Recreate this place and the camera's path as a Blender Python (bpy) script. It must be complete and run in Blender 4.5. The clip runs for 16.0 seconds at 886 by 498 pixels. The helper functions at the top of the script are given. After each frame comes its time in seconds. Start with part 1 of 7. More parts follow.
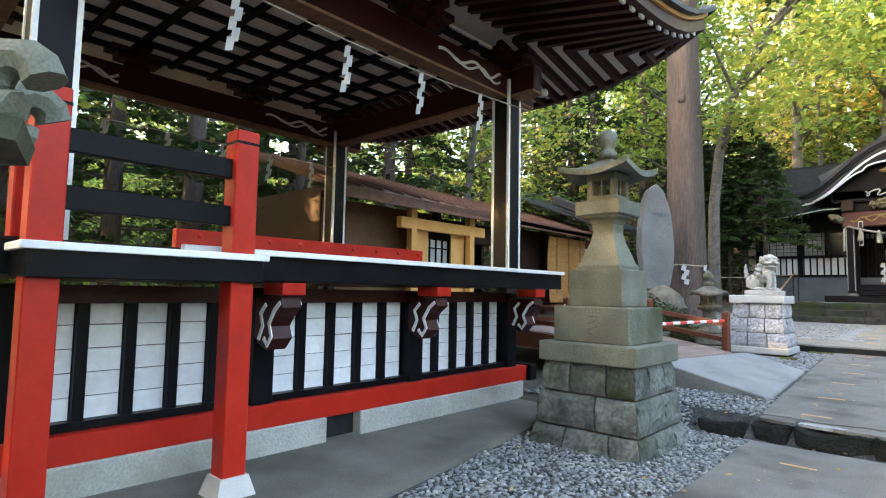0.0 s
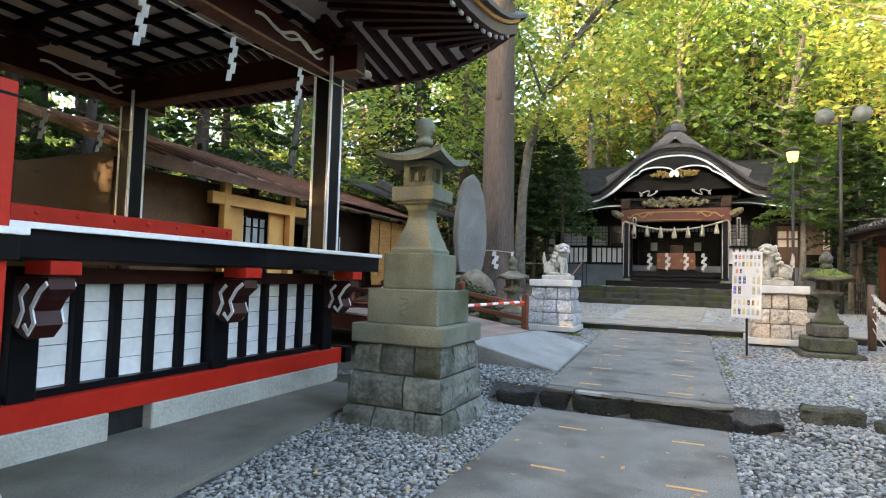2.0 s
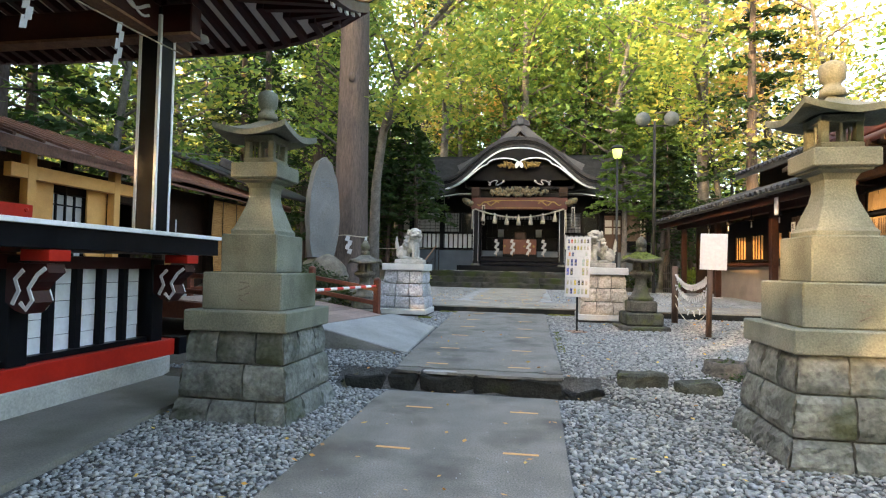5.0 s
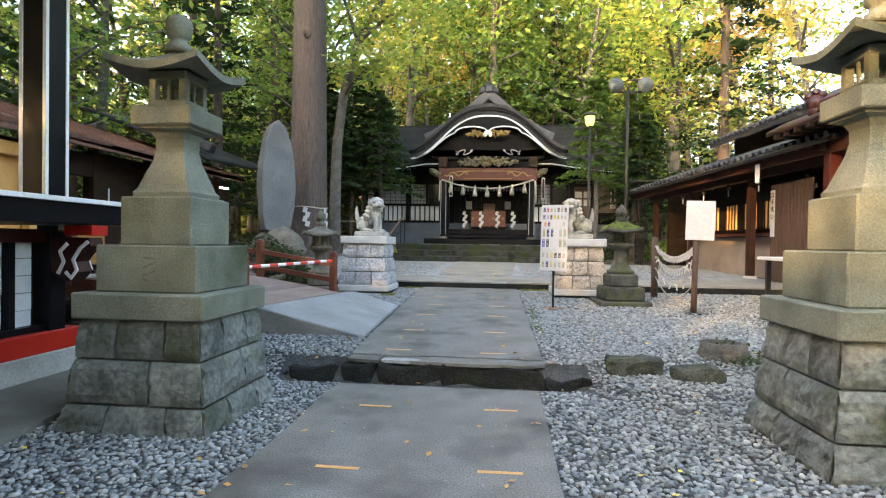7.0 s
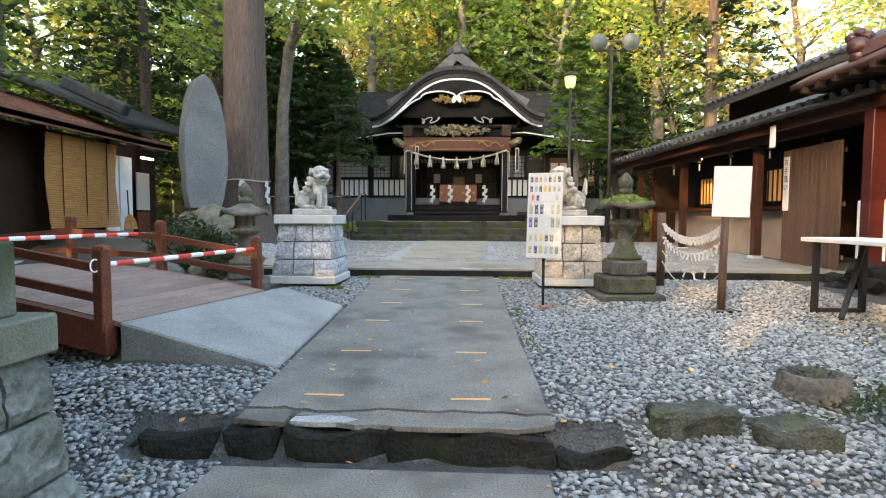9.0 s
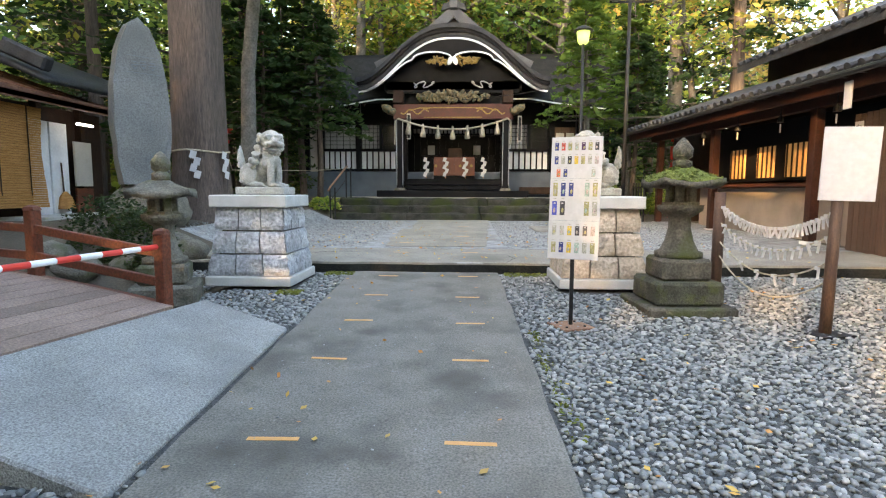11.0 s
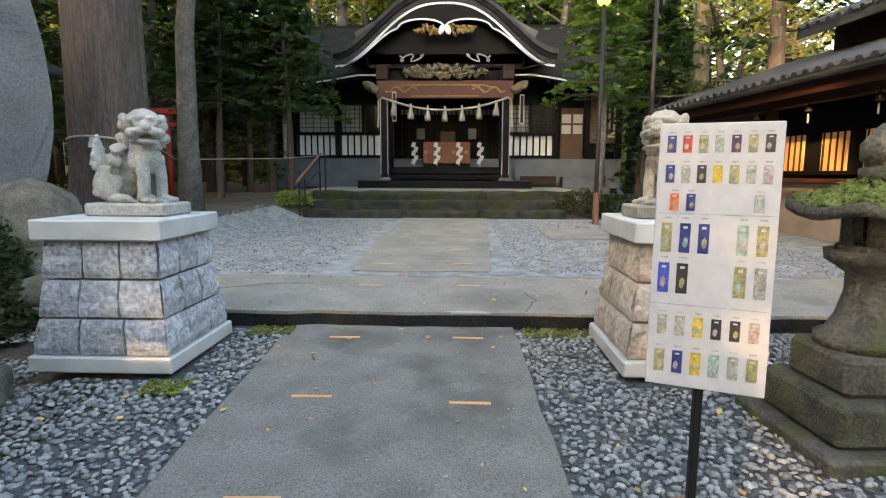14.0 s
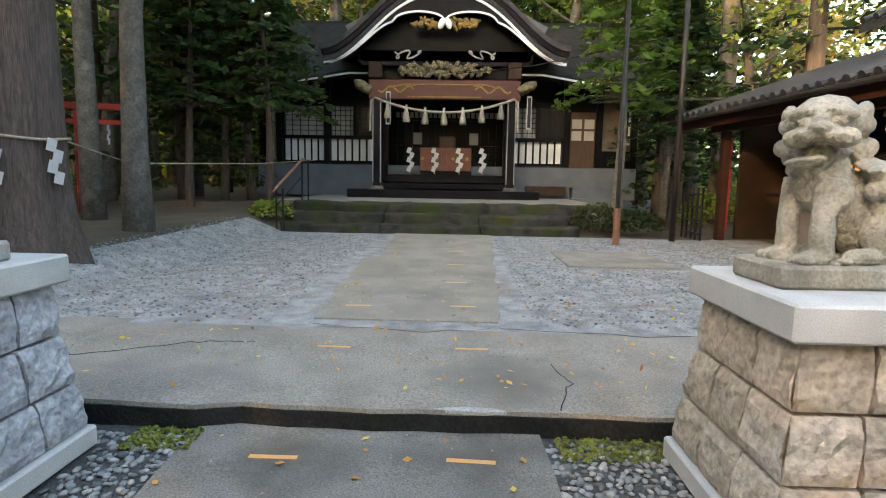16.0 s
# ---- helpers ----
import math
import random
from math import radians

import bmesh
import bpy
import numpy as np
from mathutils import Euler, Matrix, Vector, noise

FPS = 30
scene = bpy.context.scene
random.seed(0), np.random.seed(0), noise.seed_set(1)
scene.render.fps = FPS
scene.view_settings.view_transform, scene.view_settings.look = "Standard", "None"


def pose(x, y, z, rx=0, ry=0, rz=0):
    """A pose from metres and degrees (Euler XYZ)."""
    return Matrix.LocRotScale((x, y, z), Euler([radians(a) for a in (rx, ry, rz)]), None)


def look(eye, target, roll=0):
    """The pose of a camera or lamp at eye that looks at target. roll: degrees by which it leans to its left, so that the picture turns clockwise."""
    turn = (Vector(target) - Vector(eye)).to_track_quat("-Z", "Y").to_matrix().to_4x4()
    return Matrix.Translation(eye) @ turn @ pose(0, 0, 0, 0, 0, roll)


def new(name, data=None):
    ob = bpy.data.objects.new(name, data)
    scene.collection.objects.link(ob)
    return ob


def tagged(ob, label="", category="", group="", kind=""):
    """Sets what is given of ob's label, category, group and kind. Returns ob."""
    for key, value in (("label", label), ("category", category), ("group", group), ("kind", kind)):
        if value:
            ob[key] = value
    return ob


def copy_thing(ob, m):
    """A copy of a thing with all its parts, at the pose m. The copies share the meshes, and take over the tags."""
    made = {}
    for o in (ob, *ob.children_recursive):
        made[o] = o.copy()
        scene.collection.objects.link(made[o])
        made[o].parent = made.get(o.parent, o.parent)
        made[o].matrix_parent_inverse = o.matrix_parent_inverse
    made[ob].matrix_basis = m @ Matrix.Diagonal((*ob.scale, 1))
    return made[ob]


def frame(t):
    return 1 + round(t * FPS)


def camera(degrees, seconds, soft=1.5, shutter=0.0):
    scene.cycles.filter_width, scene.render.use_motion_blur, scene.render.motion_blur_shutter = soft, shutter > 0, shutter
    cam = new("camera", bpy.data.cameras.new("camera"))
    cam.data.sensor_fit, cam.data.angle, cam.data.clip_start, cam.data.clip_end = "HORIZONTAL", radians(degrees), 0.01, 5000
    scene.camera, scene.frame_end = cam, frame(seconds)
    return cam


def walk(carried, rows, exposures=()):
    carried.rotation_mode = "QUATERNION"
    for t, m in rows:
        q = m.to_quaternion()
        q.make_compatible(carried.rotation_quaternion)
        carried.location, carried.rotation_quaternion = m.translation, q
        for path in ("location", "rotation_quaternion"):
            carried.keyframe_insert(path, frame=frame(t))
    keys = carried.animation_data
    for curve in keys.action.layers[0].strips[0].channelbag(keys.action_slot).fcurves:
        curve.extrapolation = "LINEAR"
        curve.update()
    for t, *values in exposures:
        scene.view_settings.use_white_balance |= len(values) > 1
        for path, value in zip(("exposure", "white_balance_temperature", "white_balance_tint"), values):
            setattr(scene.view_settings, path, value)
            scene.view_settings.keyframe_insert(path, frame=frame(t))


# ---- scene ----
cam = camera(77.5, 16.0, soft=1.15)
# seconds, x, y, z, tilt, roll, yaw
ROWS = [
    (0.0, -0.114, -0.121, 1.531, 94.42, -1.00, 42.38),
    (0.5, -0.094, -0.102, 1.529, 93.85, -1.09, 38.03),
    (1.0, -0.086, -0.085, 1.535, 93.41, -1.21, 33.53),
    (1.5, -0.064, -0.073, 1.541, 93.11, -1.47, 28.90),
    (2.0, -0.039, -0.044, 1.537, 92.98, -1.61, 24.40),
    (2.5, -0.013, -0.023, 1.533, 92.86, -1.63, 20.27),
    (3.0, 0.012, -0.010, 1.530, 92.77, -1.55, 16.35),
    (3.5, 0.026, -0.001, 1.522, 92.72, -1.51, 13.38),
    (4.0, 0.031, 0.009, 1.515, 92.73, -1.38, 11.75),
    (6.5, -0.046, 0.561, 1.465, 89.85, -0.93, 7.04),
    (7.0, -0.082, 1.028, 1.463, 89.29, -0.79, 6.22),
    (7.5, -0.143, 1.528, 1.483, 88.71, -0.66, 5.38),
    (8.0, -0.123, 2.055, 1.509, 88.14, -0.44, 4.53),
    (8.5, -0.143, 2.599, 1.519, 87.45, -0.27, 3.65),
    (9.0, -0.167, 3.160, 1.527, 86.75, -0.24, 3.04),
    (11.5, -0.188, 5.781, 1.646, 83.58, -0.20, 2.72),
    (12.0, -0.177, 6.257, 1.671, 83.31, -0.12, 2.77),
    (12.5, -0.207, 6.695, 1.728, 82.95, -0.20, 2.59),
    (13.0, -0.250, 7.103, 1.816, 82.41, -0.02, 2.40),
    (13.5, -0.226, 7.549, 1.851, 82.27, -0.04, 2.28),
    (14.0, -0.263, 8.041, 1.901, 82.17, -0.20, 1.96),
    (14.5, -0.286, 8.521, 1.943, 82.19, -0.35, 1.84),
    (15.0, -0.264, 9.003, 1.968, 82.28, -0.57, 1.71),
    (15.5, -0.284, 9.471, 1.983, 82.55, -0.78, 1.70),
    (16.0, -0.284, 9.897, 1.999, 82.75, -0.98, 1.91),
]
walk(cam, [(t, pose(x, y, z, rx, ry, rz)) for t, x, y, z, rx, ry, rz in ROWS], [(0.0, 4.42, 6950, 16), (4.0, 3.95, 6900, 14), (9.0, 4.17, 6950, 14), (16.0, 3.75, 7050, 13.5)])

# ---- world and sun ----
SUN_ELEV, SUN_AZ = 12.0, 213.0
world = bpy.data.worlds.new("world")
scene.world = world
world.use_nodes = True
wn = world.node_tree.nodes
sky = wn.new("ShaderNodeTexSky")
sky.sky_type, sky.sun_disc = "NISHITA", False
sky.sun_elevation, sky.sun_rotation = radians(SUN_ELEV), radians(SUN_AZ)
sky.air_density, sky.dust_density = 1.0, 4.0
world.node_tree.links.new(sky.outputs[0], wn["Background"].inputs[0])
wn["Background"].inputs[1].default_value = 0.15
sun = new("sun", bpy.data.lights.new("sun", "SUN"))
sun.data.energy, sun.data.angle, sun.data.color = 1.55, radians(0.6), (1.0, 0.62, 0.26)
_sd = Vector((math.sin(radians(SUN_AZ)) * math.cos(radians(SUN_ELEV)), math.cos(radians(SUN_AZ)) * math.cos(radians(SUN_ELEV)), math.sin(radians(SUN_ELEV))))
sun.matrix_world = look(_sd * 60, (0, 0, 0))


# ---- materials ----
def mat(name, c1, c2, scale=6.0, rough=0.6, bump=0.2, fine=60.0, metal=0.0, c3=None, stain=0.5, vary=0.0, stretch=(1, 1, 1), spec=0.4, coat=0.0, grain=0.7):
    m = bpy.data.materials.new(name)
    m.use_nodes = True
    nt = m.node_tree
    n, l = nt.nodes, nt.links.new
    b = n["Principled BSDF"]
    tc, info = n.new("ShaderNodeTexCoord"), n.new("ShaderNodeObjectInfo")
    mp = n.new("ShaderNodeMapping")
    mp.inputs["Scale"].default_value = stretch
    l(tc.outputs["Object"], mp.inputs["Vector"])
    mul = n.new("ShaderNodeMath")
    mul.operation, mul.inputs[1].default_value = "MULTIPLY", 37.0
    l(info.outputs["Random"], mul.inputs[0])
    cmb = n.new("ShaderNodeCombineXYZ")
    l(mul.outputs[0], cmb.inputs[0]), l(mul.outputs[0], cmb.inputs[2])
    l(cmb.outputs[0], mp.inputs["Location"])
    big, small = n.new("ShaderNodeTexNoise"), n.new("ShaderNodeTexNoise")
    big.inputs["Scale"].default_value, big.inputs["Detail"].default_value = scale, 6
    small.inputs["Scale"].default_value, small.inputs["Detail"].default_value = fine, 4
    l(mp.outputs[0], big.inputs["Vector"]), l(mp.outputs[0], small.inputs["Vector"])
    r1 = n.new("ShaderNodeValToRGB")
    r1.color_ramp.elements[0].position, r1.color_ramp.elements[1].position = 0.3, 0.7
    r1.color_ramp.elements[0].color, r1.color_ramp.elements[1].color = (*c1, 1), (*c2, 1)
    l(big.outputs[0], r1.inputs[0])
    mx = n.new("ShaderNodeMix")
    mx.data_type, mx.blend_type = "RGBA", "MULTIPLY"
    mx.inputs[0].default_value = grain
    r2 = n.new("ShaderNodeValToRGB")
    r2.color_ramp.elements[0].color, r2.color_ramp.elements[1].color = (0.35, 0.35, 0.35, 1), (1.45, 1.45, 1.45, 1)
    r2.color_ramp.elements[0].position, r2.color_ramp.elements[1].position = 0.25, 0.75
    l(small.outputs[0], r2.inputs[0])
    l(r1.outputs[0], mx.inputs[6]), l(r2.outputs[0], mx.inputs[7])
    out = mx.outputs[2]
    if c3:
        st = n.new("ShaderNodeTexNoise")
        st.inputs["Scale"].default_value, st.inputs["Detail"].default_value = scale * 0.45, 8
        l(mp.outputs[0], st.inputs["Vector"])
        r3 = n.new("ShaderNodeValToRGB")
        r3.color_ramp.elements[0].position, r3.color_ramp.elements[1].position = 1.0 - stain, min(1.0, 1.18 - stain)
        l(st.outputs[0], r3.inputs[0])
        m3 = n.new("ShaderNodeMix")
        m3.data_type = "RGBA"
        l(r3.outputs[0], m3.inputs[0]), l(out, m3.inputs[6])
        m3.inputs[7].default_value = (*c3, 1)
        out = m3.outputs[2]
    if vary:
        hv = n.new("ShaderNodeHueSaturation")
        mr = n.new("ShaderNodeMapRange")
        mr.inputs[3].default_value, mr.inputs[4].default_value = 1 - vary, 1 + vary
        l(info.outputs["Random"], mr.inputs[0]), l(mr.outputs[0], hv.inputs["Value"]), l(out, hv.inputs["Color"])
        out = hv.outputs[0]
    l(out, b.inputs["Base Color"])
    rr = n.new("ShaderNodeMapRange")
    rr.inputs[3].default_value, rr.inputs[4].default_value = max(0.05, rough - 0.12), min(1, rough + 0.12)
    l(big.outputs[0], rr.inputs[0]), l(rr.outputs[0], b.inputs["Roughness"])
    b.inputs["Metallic"].default_value = metal
    b.inputs["Specular IOR Level"].default_value = spec
    b.inputs["Coat Weight"].default_value = coat
    if bump:
        bp = n.new("ShaderNodeBump")
        bp.inputs["Strength"].default_value, bp.inputs["Distance"].default_value = bump, 0.02
        l(small.outputs[0], bp.inputs["Height"]), l(bp.outputs[0], b.inputs["Normal"])
    return m


def island(name, cols, rough=0.6, leaf=False, bump=0.0):
    """A material whose colour changes from piece to piece of one mesh."""
    m = bpy.data.materials.new(name)
    m.use_nodes = True
    nt = m.node_tree
    n, l = nt.nodes, nt.links.new
    b = n["Principled BSDF"]
    g, info = n.new("ShaderNodeNewGeometry"), n.new("ShaderNodeObjectInfo")
    r = n.new("ShaderNodeValToRGB")
    for i, c in enumerate(cols):
        e = r.color_ramp.elements[i] if i < 2 else r.color_ramp.elements.new(0.5)
        e.color = (*c, 1)
    for i, e in enumerate(r.color_ramp.elements):
        e.position = i / (len(cols) - 1)
    for i, c in enumerate(cols):
        r.color_ramp.elements[i].color = (*c, 1)
    src = g.outputs["Random Per Island"]
    if leaf:
        ma = n.new("ShaderNodeMath")
        ma.operation, ma.inputs[1].default_value = "MULTIPLY_ADD", 0.55
        m2 = n.new("ShaderNodeMath")
        m2.operation, m2.inputs[1].default_value = "MULTIPLY", 0.45
        l(info.outputs["Random"], m2.inputs[0]), l(src, ma.inputs[0]), l(m2.outputs[0], ma.inputs[2])
        src = ma.outputs[0]
    l(src, r.inputs[0]), l(r.outputs[0], b.inputs["Base Color"])
    b.inputs["Roughness"].default_value = rough
    if bump:
        tc, no, bp = n.new("ShaderNodeTexCoord"), n.new("ShaderNodeTexNoise"), n.new("ShaderNodeBump")
        no.inputs["Scale"].default_value = 90
        bp.inputs["Strength"].default_value, bp.inputs["Distance"].default_value = bump, 0.01
        l(tc.outputs["Object"], no.inputs["Vector"]), l(no.outputs[0], bp.inputs["Height"]), l(bp.outputs[0], b.inputs["Normal"])
    if leaf:
        b.inputs["Specular IOR Level"].default_value = 0.25
        tr, ad = n.new("ShaderNodeBsdfTranslucent"), n.new("ShaderNodeMixShader")
        ad.inputs[0].default_value = 0.5
        l(r.outputs[0], tr.inputs[0]), l(b.outputs[0], ad.inputs[1]), l(tr.outputs[0], ad.inputs[2])
        l(ad.outputs[0], n["Material Output"].inputs[0])
    return m


def glow(name, col, power):
    m = bpy.data.materials.new(name)
    m.use_nodes = True
    b = m.node_tree.nodes["Principled BSDF"]
    b.inputs["Base Color"].default_value = (*col, 1)
    b.inputs["Emission Color"].default_value, b.inputs["Emission Strength"].default_value = (*col, 1), power
    return m


RED = mat("vermilion_paint", (0.37, 0.015, 0.008), (0.45, 0.022, 0.011), 4, 0.42, 0.08, 25, c3=(0.24, 0.02, 0.013), stain=0.38, grain=0.15, spec=0.22)
# vermilion darkened and dulled to carry the tree shade on the small torii
TRED = mat("faded_torii_red", (0.16, 0.014, 0.008), (0.22, 0.02, 0.011), 4, 0.55, 0.1, 25, c3=(0.1, 0.02, 0.013), stain=0.4, grain=0.2, spec=0.2)
# red post paint with the pavilion's shade worked into its colour
PRED = mat("aged_red_post_paint", (0.03773, 0.003773, 0.002695), (0.0539, 0.005929, 0.004042), 4, 0.5, 0.15, 30, grain=0.15)
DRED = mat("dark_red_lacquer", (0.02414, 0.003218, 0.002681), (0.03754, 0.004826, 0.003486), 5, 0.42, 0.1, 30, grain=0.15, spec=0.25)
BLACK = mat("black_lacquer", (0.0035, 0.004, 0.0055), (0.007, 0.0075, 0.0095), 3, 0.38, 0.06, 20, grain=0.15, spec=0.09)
WHITE = mat("white_paint", (0.72, 0.73, 0.74), (0.82, 0.82, 0.82), 3, 0.55, 0.05, 30, c3=(0.5, 0.5, 0.48), stain=0.34, grain=0.15)
PANEL = mat("white_plank_paint", (0.646, 0.665, 0.6935), (0.779, 0.7885, 0.8075), 2.5, 0.5, 0.08, 18, c3=(0.5225, 0.532, 0.532), stain=0.4, vary=0.05, grain=0.15)
CEIL = mat("ceiling_board", (0.62, 0.56, 0.5), (0.76, 0.7, 0.64), 2, 0.7, 0.1, 20, vary=0.08, grain=0.15)
CONC = mat("plinth_concrete", (0.30, 0.30, 0.27), (0.42, 0.42, 0.39), 2.2, 0.85, 0.25, 45, c3=(0.2, 0.2, 0.15), stain=0.42, grain=0.35)
APRON = mat("apron_concrete", (0.118, 0.114, 0.096), (0.185, 0.18, 0.155), 1.8, 0.8, 0.3, 60, c3=(0.075, 0.078, 0.055), stain=0.47, spec=0.2, grain=0.4)
PAVE = mat("worn_path_concrete", (0.158, 0.149, 0.129), (0.224, 0.212, 0.186), 3.0, 0.82, 0.45, 85, c3=(0.092, 0.087, 0.074), stain=0.475, spec=0.15, grain=0.8)
PAVE2 = mat("plaza_concrete", (0.205, 0.19, 0.162), (0.295, 0.275, 0.236), 2.2, 0.85, 0.4, 75, c3=(0.15, 0.143, 0.122), stain=0.43, spec=0.2, grain=0.7)
# near-black base carries the shadow on step fronts; the green is moss
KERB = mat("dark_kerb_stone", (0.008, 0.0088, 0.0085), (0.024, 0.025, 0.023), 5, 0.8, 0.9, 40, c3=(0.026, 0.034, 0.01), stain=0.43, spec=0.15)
RAMP = mat("ramp_mortar", (0.23, 0.23, 0.222), (0.33, 0.33, 0.318), 2.0, 0.88, 0.6, 90, c3=(0.18, 0.18, 0.168), stain=0.42, grain=0.9, spec=0.2)
STONE = mat("greenish_lantern_stone", (0.1014, 0.1092, 0.0819), (0.195, 0.2028, 0.1599), 2.6, 0.8, 0.3, 70, c3=(0.0468, 0.0546, 0.0273), stain=0.47, spec=0.2, grain=0.5)
STONE2 = mat("rough_base_stone", (0.068, 0.076, 0.0656), (0.192, 0.2, 0.184), 4.0, 0.85, 1.0, 24, c3=(0.04, 0.048, 0.024), stain=0.47, vary=0.22, spec=0.2)
GRAN = mat("split_face_granite", (0.2884, 0.2972, 0.3146), (0.4545, 0.4632, 0.4807), 7.0, 0.8, 1.0, 28, c3=(0.2185, 0.2185, 0.2185), stain=0.4, vary=0.12)
GRAN2 = mat("sawn_granite", (0.4, 0.4, 0.38), (0.52, 0.52, 0.5), 4.0, 0.7, 0.2, 160, c3=(0.33, 0.33, 0.28), stain=0.36, grain=0.3)
WARM = mat("stained_granite", (0.36, 0.3, 0.235), (0.5, 0.43, 0.35), 5.0, 0.8, 0.7, 30, c3=(0.27, 0.2, 0.13), stain=0.42, vary=0.12)
STAT = mat("guardian_stone", (0.2907, 0.2907, 0.2665), (0.4037, 0.3957, 0.3634), 7.0, 0.82, 0.5, 55, c3=(0.1938, 0.1938, 0.1615), stain=0.45, grain=0.45)
STAT2 = mat("weathered_guardian_stone", (0.24, 0.22, 0.18), (0.4, 0.37, 0.31), 7.0, 0.85, 0.6, 55, c3=(0.15, 0.14, 0.11), stain=0.45, grain=0.45)
OLDS = mat("old_mossy_stone", (0.0765, 0.07225, 0.05525), (0.17, 0.1573, 0.1275), 6.0, 0.9, 0.8, 45, c3=(0.051, 0.06375, 0.017), stain=0.45)
OLDD = mat("dark_lichened_stone", (0.045, 0.044, 0.037), (0.105, 0.1, 0.084), 6.0, 0.9, 0.8, 45, c3=(0.05, 0.062, 0.02), stain=0.45, spec=0.15)
MOSSY = mat("stone_under_moss", (0.042, 0.044, 0.035), (0.095, 0.096, 0.076), 7, 0.95, 1.0, 60, c3=(0.085, 0.1, 0.02), stain=0.47, spec=0.1)
MOSS = mat("moss", (0.06, 0.085, 0.015), (0.15, 0.19, 0.035), 14, 0.95, 1.0, 90, c3=(0.2, 0.2, 0.06), stain=0.36)
STELE = mat("slate_monument", (0.0806, 0.0899, 0.093), (0.124, 0.1333, 0.1364), 1.6, 0.55, 0.25, 40, c3=(0.062, 0.0651, 0.062), stain=0.42)
BRWOOD = mat("red_brown_timber", (0.0975, 0.02625, 0.01275), (0.1575, 0.045, 0.0225), 5, 0.5, 0.3, 40, stretch=(1, 1, 1))
DECK = mat("bridge_deck_wood", (0.2, 0.14, 0.11), (0.31, 0.22, 0.18), 2, 0.7, 0.3, 60, vary=0.12)
DWOOD = mat("dark_brown_timber", (0.018, 0.0102, 0.0066), (0.042, 0.0228, 0.0144), 4, 0.6, 0.3, 40, spec=0.2)
MWOOD = mat("weathered_board", (0.0525, 0.02887, 0.01837), (0.08925, 0.04987, 0.0315), 5, 0.65, 0.4, 50, stretch=(6, 6, 0.6), vary=0.15)
GWOOD = mat("fresh_cypress", (0.54, 0.27, 0.075), (0.66, 0.36, 0.115), 3, 0.5, 0.15, 40, grain=0.15)
PLAQ = mat("votive_plaque_wood", (0.195, 0.1275, 0.05625), (0.3, 0.195, 0.09), 9, 0.6, 0.1, 40, vary=0.15, grain=0.15)
BLIND = mat("reed_blind", (0.4, 0.19, 0.06), (0.58, 0.31, 0.115), 3, 0.8, 0.8, 30, stretch=(1, 1, 14), spec=0.1)
ROOF = mat("grey_roof_sheet", (0.0432, 0.0456, 0.0504), (0.0816, 0.084, 0.0864), 2.0, 0.55, 0.3, 30, c3=(0.1344, 0.1296, 0.12), stain=0.38)
# roof sheet darkened to hold the shade of the trees over the front slope
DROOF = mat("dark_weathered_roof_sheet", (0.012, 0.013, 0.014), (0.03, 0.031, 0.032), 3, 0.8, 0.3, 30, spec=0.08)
TILE = mat("dark_roof_tile", (0.016, 0.0175, 0.0195), (0.042, 0.0435, 0.047), 5, 0.52, 0.2, 30, c3=(0.075, 0.068, 0.055), stain=0.34, spec=0.22)
RUST = mat("rusty_roof_sheet", (0.1, 0.045, 0.028), (0.17, 0.08, 0.05), 4, 0.65, 0.3, 30)
REDROOF = mat("red_copper_roof", (0.02948, 0.005736, 0.004095), (0.04422, 0.009832, 0.007374), 3, 0.45, 0.15, 25)
IRON = mat("black_iron", (0.009, 0.009, 0.0096), (0.018, 0.018, 0.0192), 8, 0.45, 0.1, 60, grain=0.15, spec=0.2)
RUSTP = mat("rusty_plate", (0.16, 0.08, 0.045), (0.27, 0.15, 0.09), 9, 0.7, 0.3, 60)
HORN = mat("grey_green_horn_paint", (0.042, 0.054, 0.054), (0.072, 0.087, 0.087), 6, 0.5, 0.05, 40, spec=0.3)
STEEL = mat("dull_steel", (0.25, 0.3, 0.3), (0.35, 0.4, 0.4), 8, 0.4, 0.1, 60, metal=0.6)
GOLD = mat("gilt_carving", (0.143, 0.0845, 0.0195), (0.273, 0.182, 0.052), 14, 0.45, 0.3, 60, metal=0.5)
CARV = mat("painted_carving", (0.06, 0.045, 0.02), (0.24, 0.18, 0.09), 22, 0.5, 0.6, 60, c3=(0.02, 0.06, 0.05), stain=0.5)
ROPE = mat("straw_rope", (0.3, 0.27, 0.2), (0.42, 0.38, 0.3), 30, 0.9, 0.6, 90)
PAPER = mat("white_paper", (0.4184, 0.4184, 0.4288), (0.4498, 0.4498, 0.455), 4, 0.7, 0.02, 20, grain=0.15)
BOXW = mat("offering_box_wood", (0.085, 0.021, 0.0076), (0.13, 0.036, 0.0134), 4, 0.45, 0.2, 40)
GLASS = mat("dark_window_glass", (0.015, 0.016, 0.018), (0.025, 0.026, 0.028), 2, 0.12, 0.0, 10, spec=0.6, grain=0.15)
SHOJI = mat("paper_window", (0.3, 0.3, 0.3), (0.4, 0.4, 0.4), 2, 0.5, 0.05, 20, grain=0.15)
PLAST = mat("cream_plaster", (0.4, 0.368, 0.32), (0.48, 0.448, 0.4), 2, 0.8, 0.1, 40, grain=0.15)
BLUEC = mat("bluish_base_concrete", (0.085, 0.105, 0.125), (0.125, 0.148, 0.17), 2, 0.8, 0.15, 40, grain=0.15)
GROUND = mat("forest_soil", (0.05, 0.042, 0.03), (0.1, 0.085, 0.06), 1.6, 0.95, 0.9, 35, c3=(0.045, 0.06, 0.02), stain=0.42)
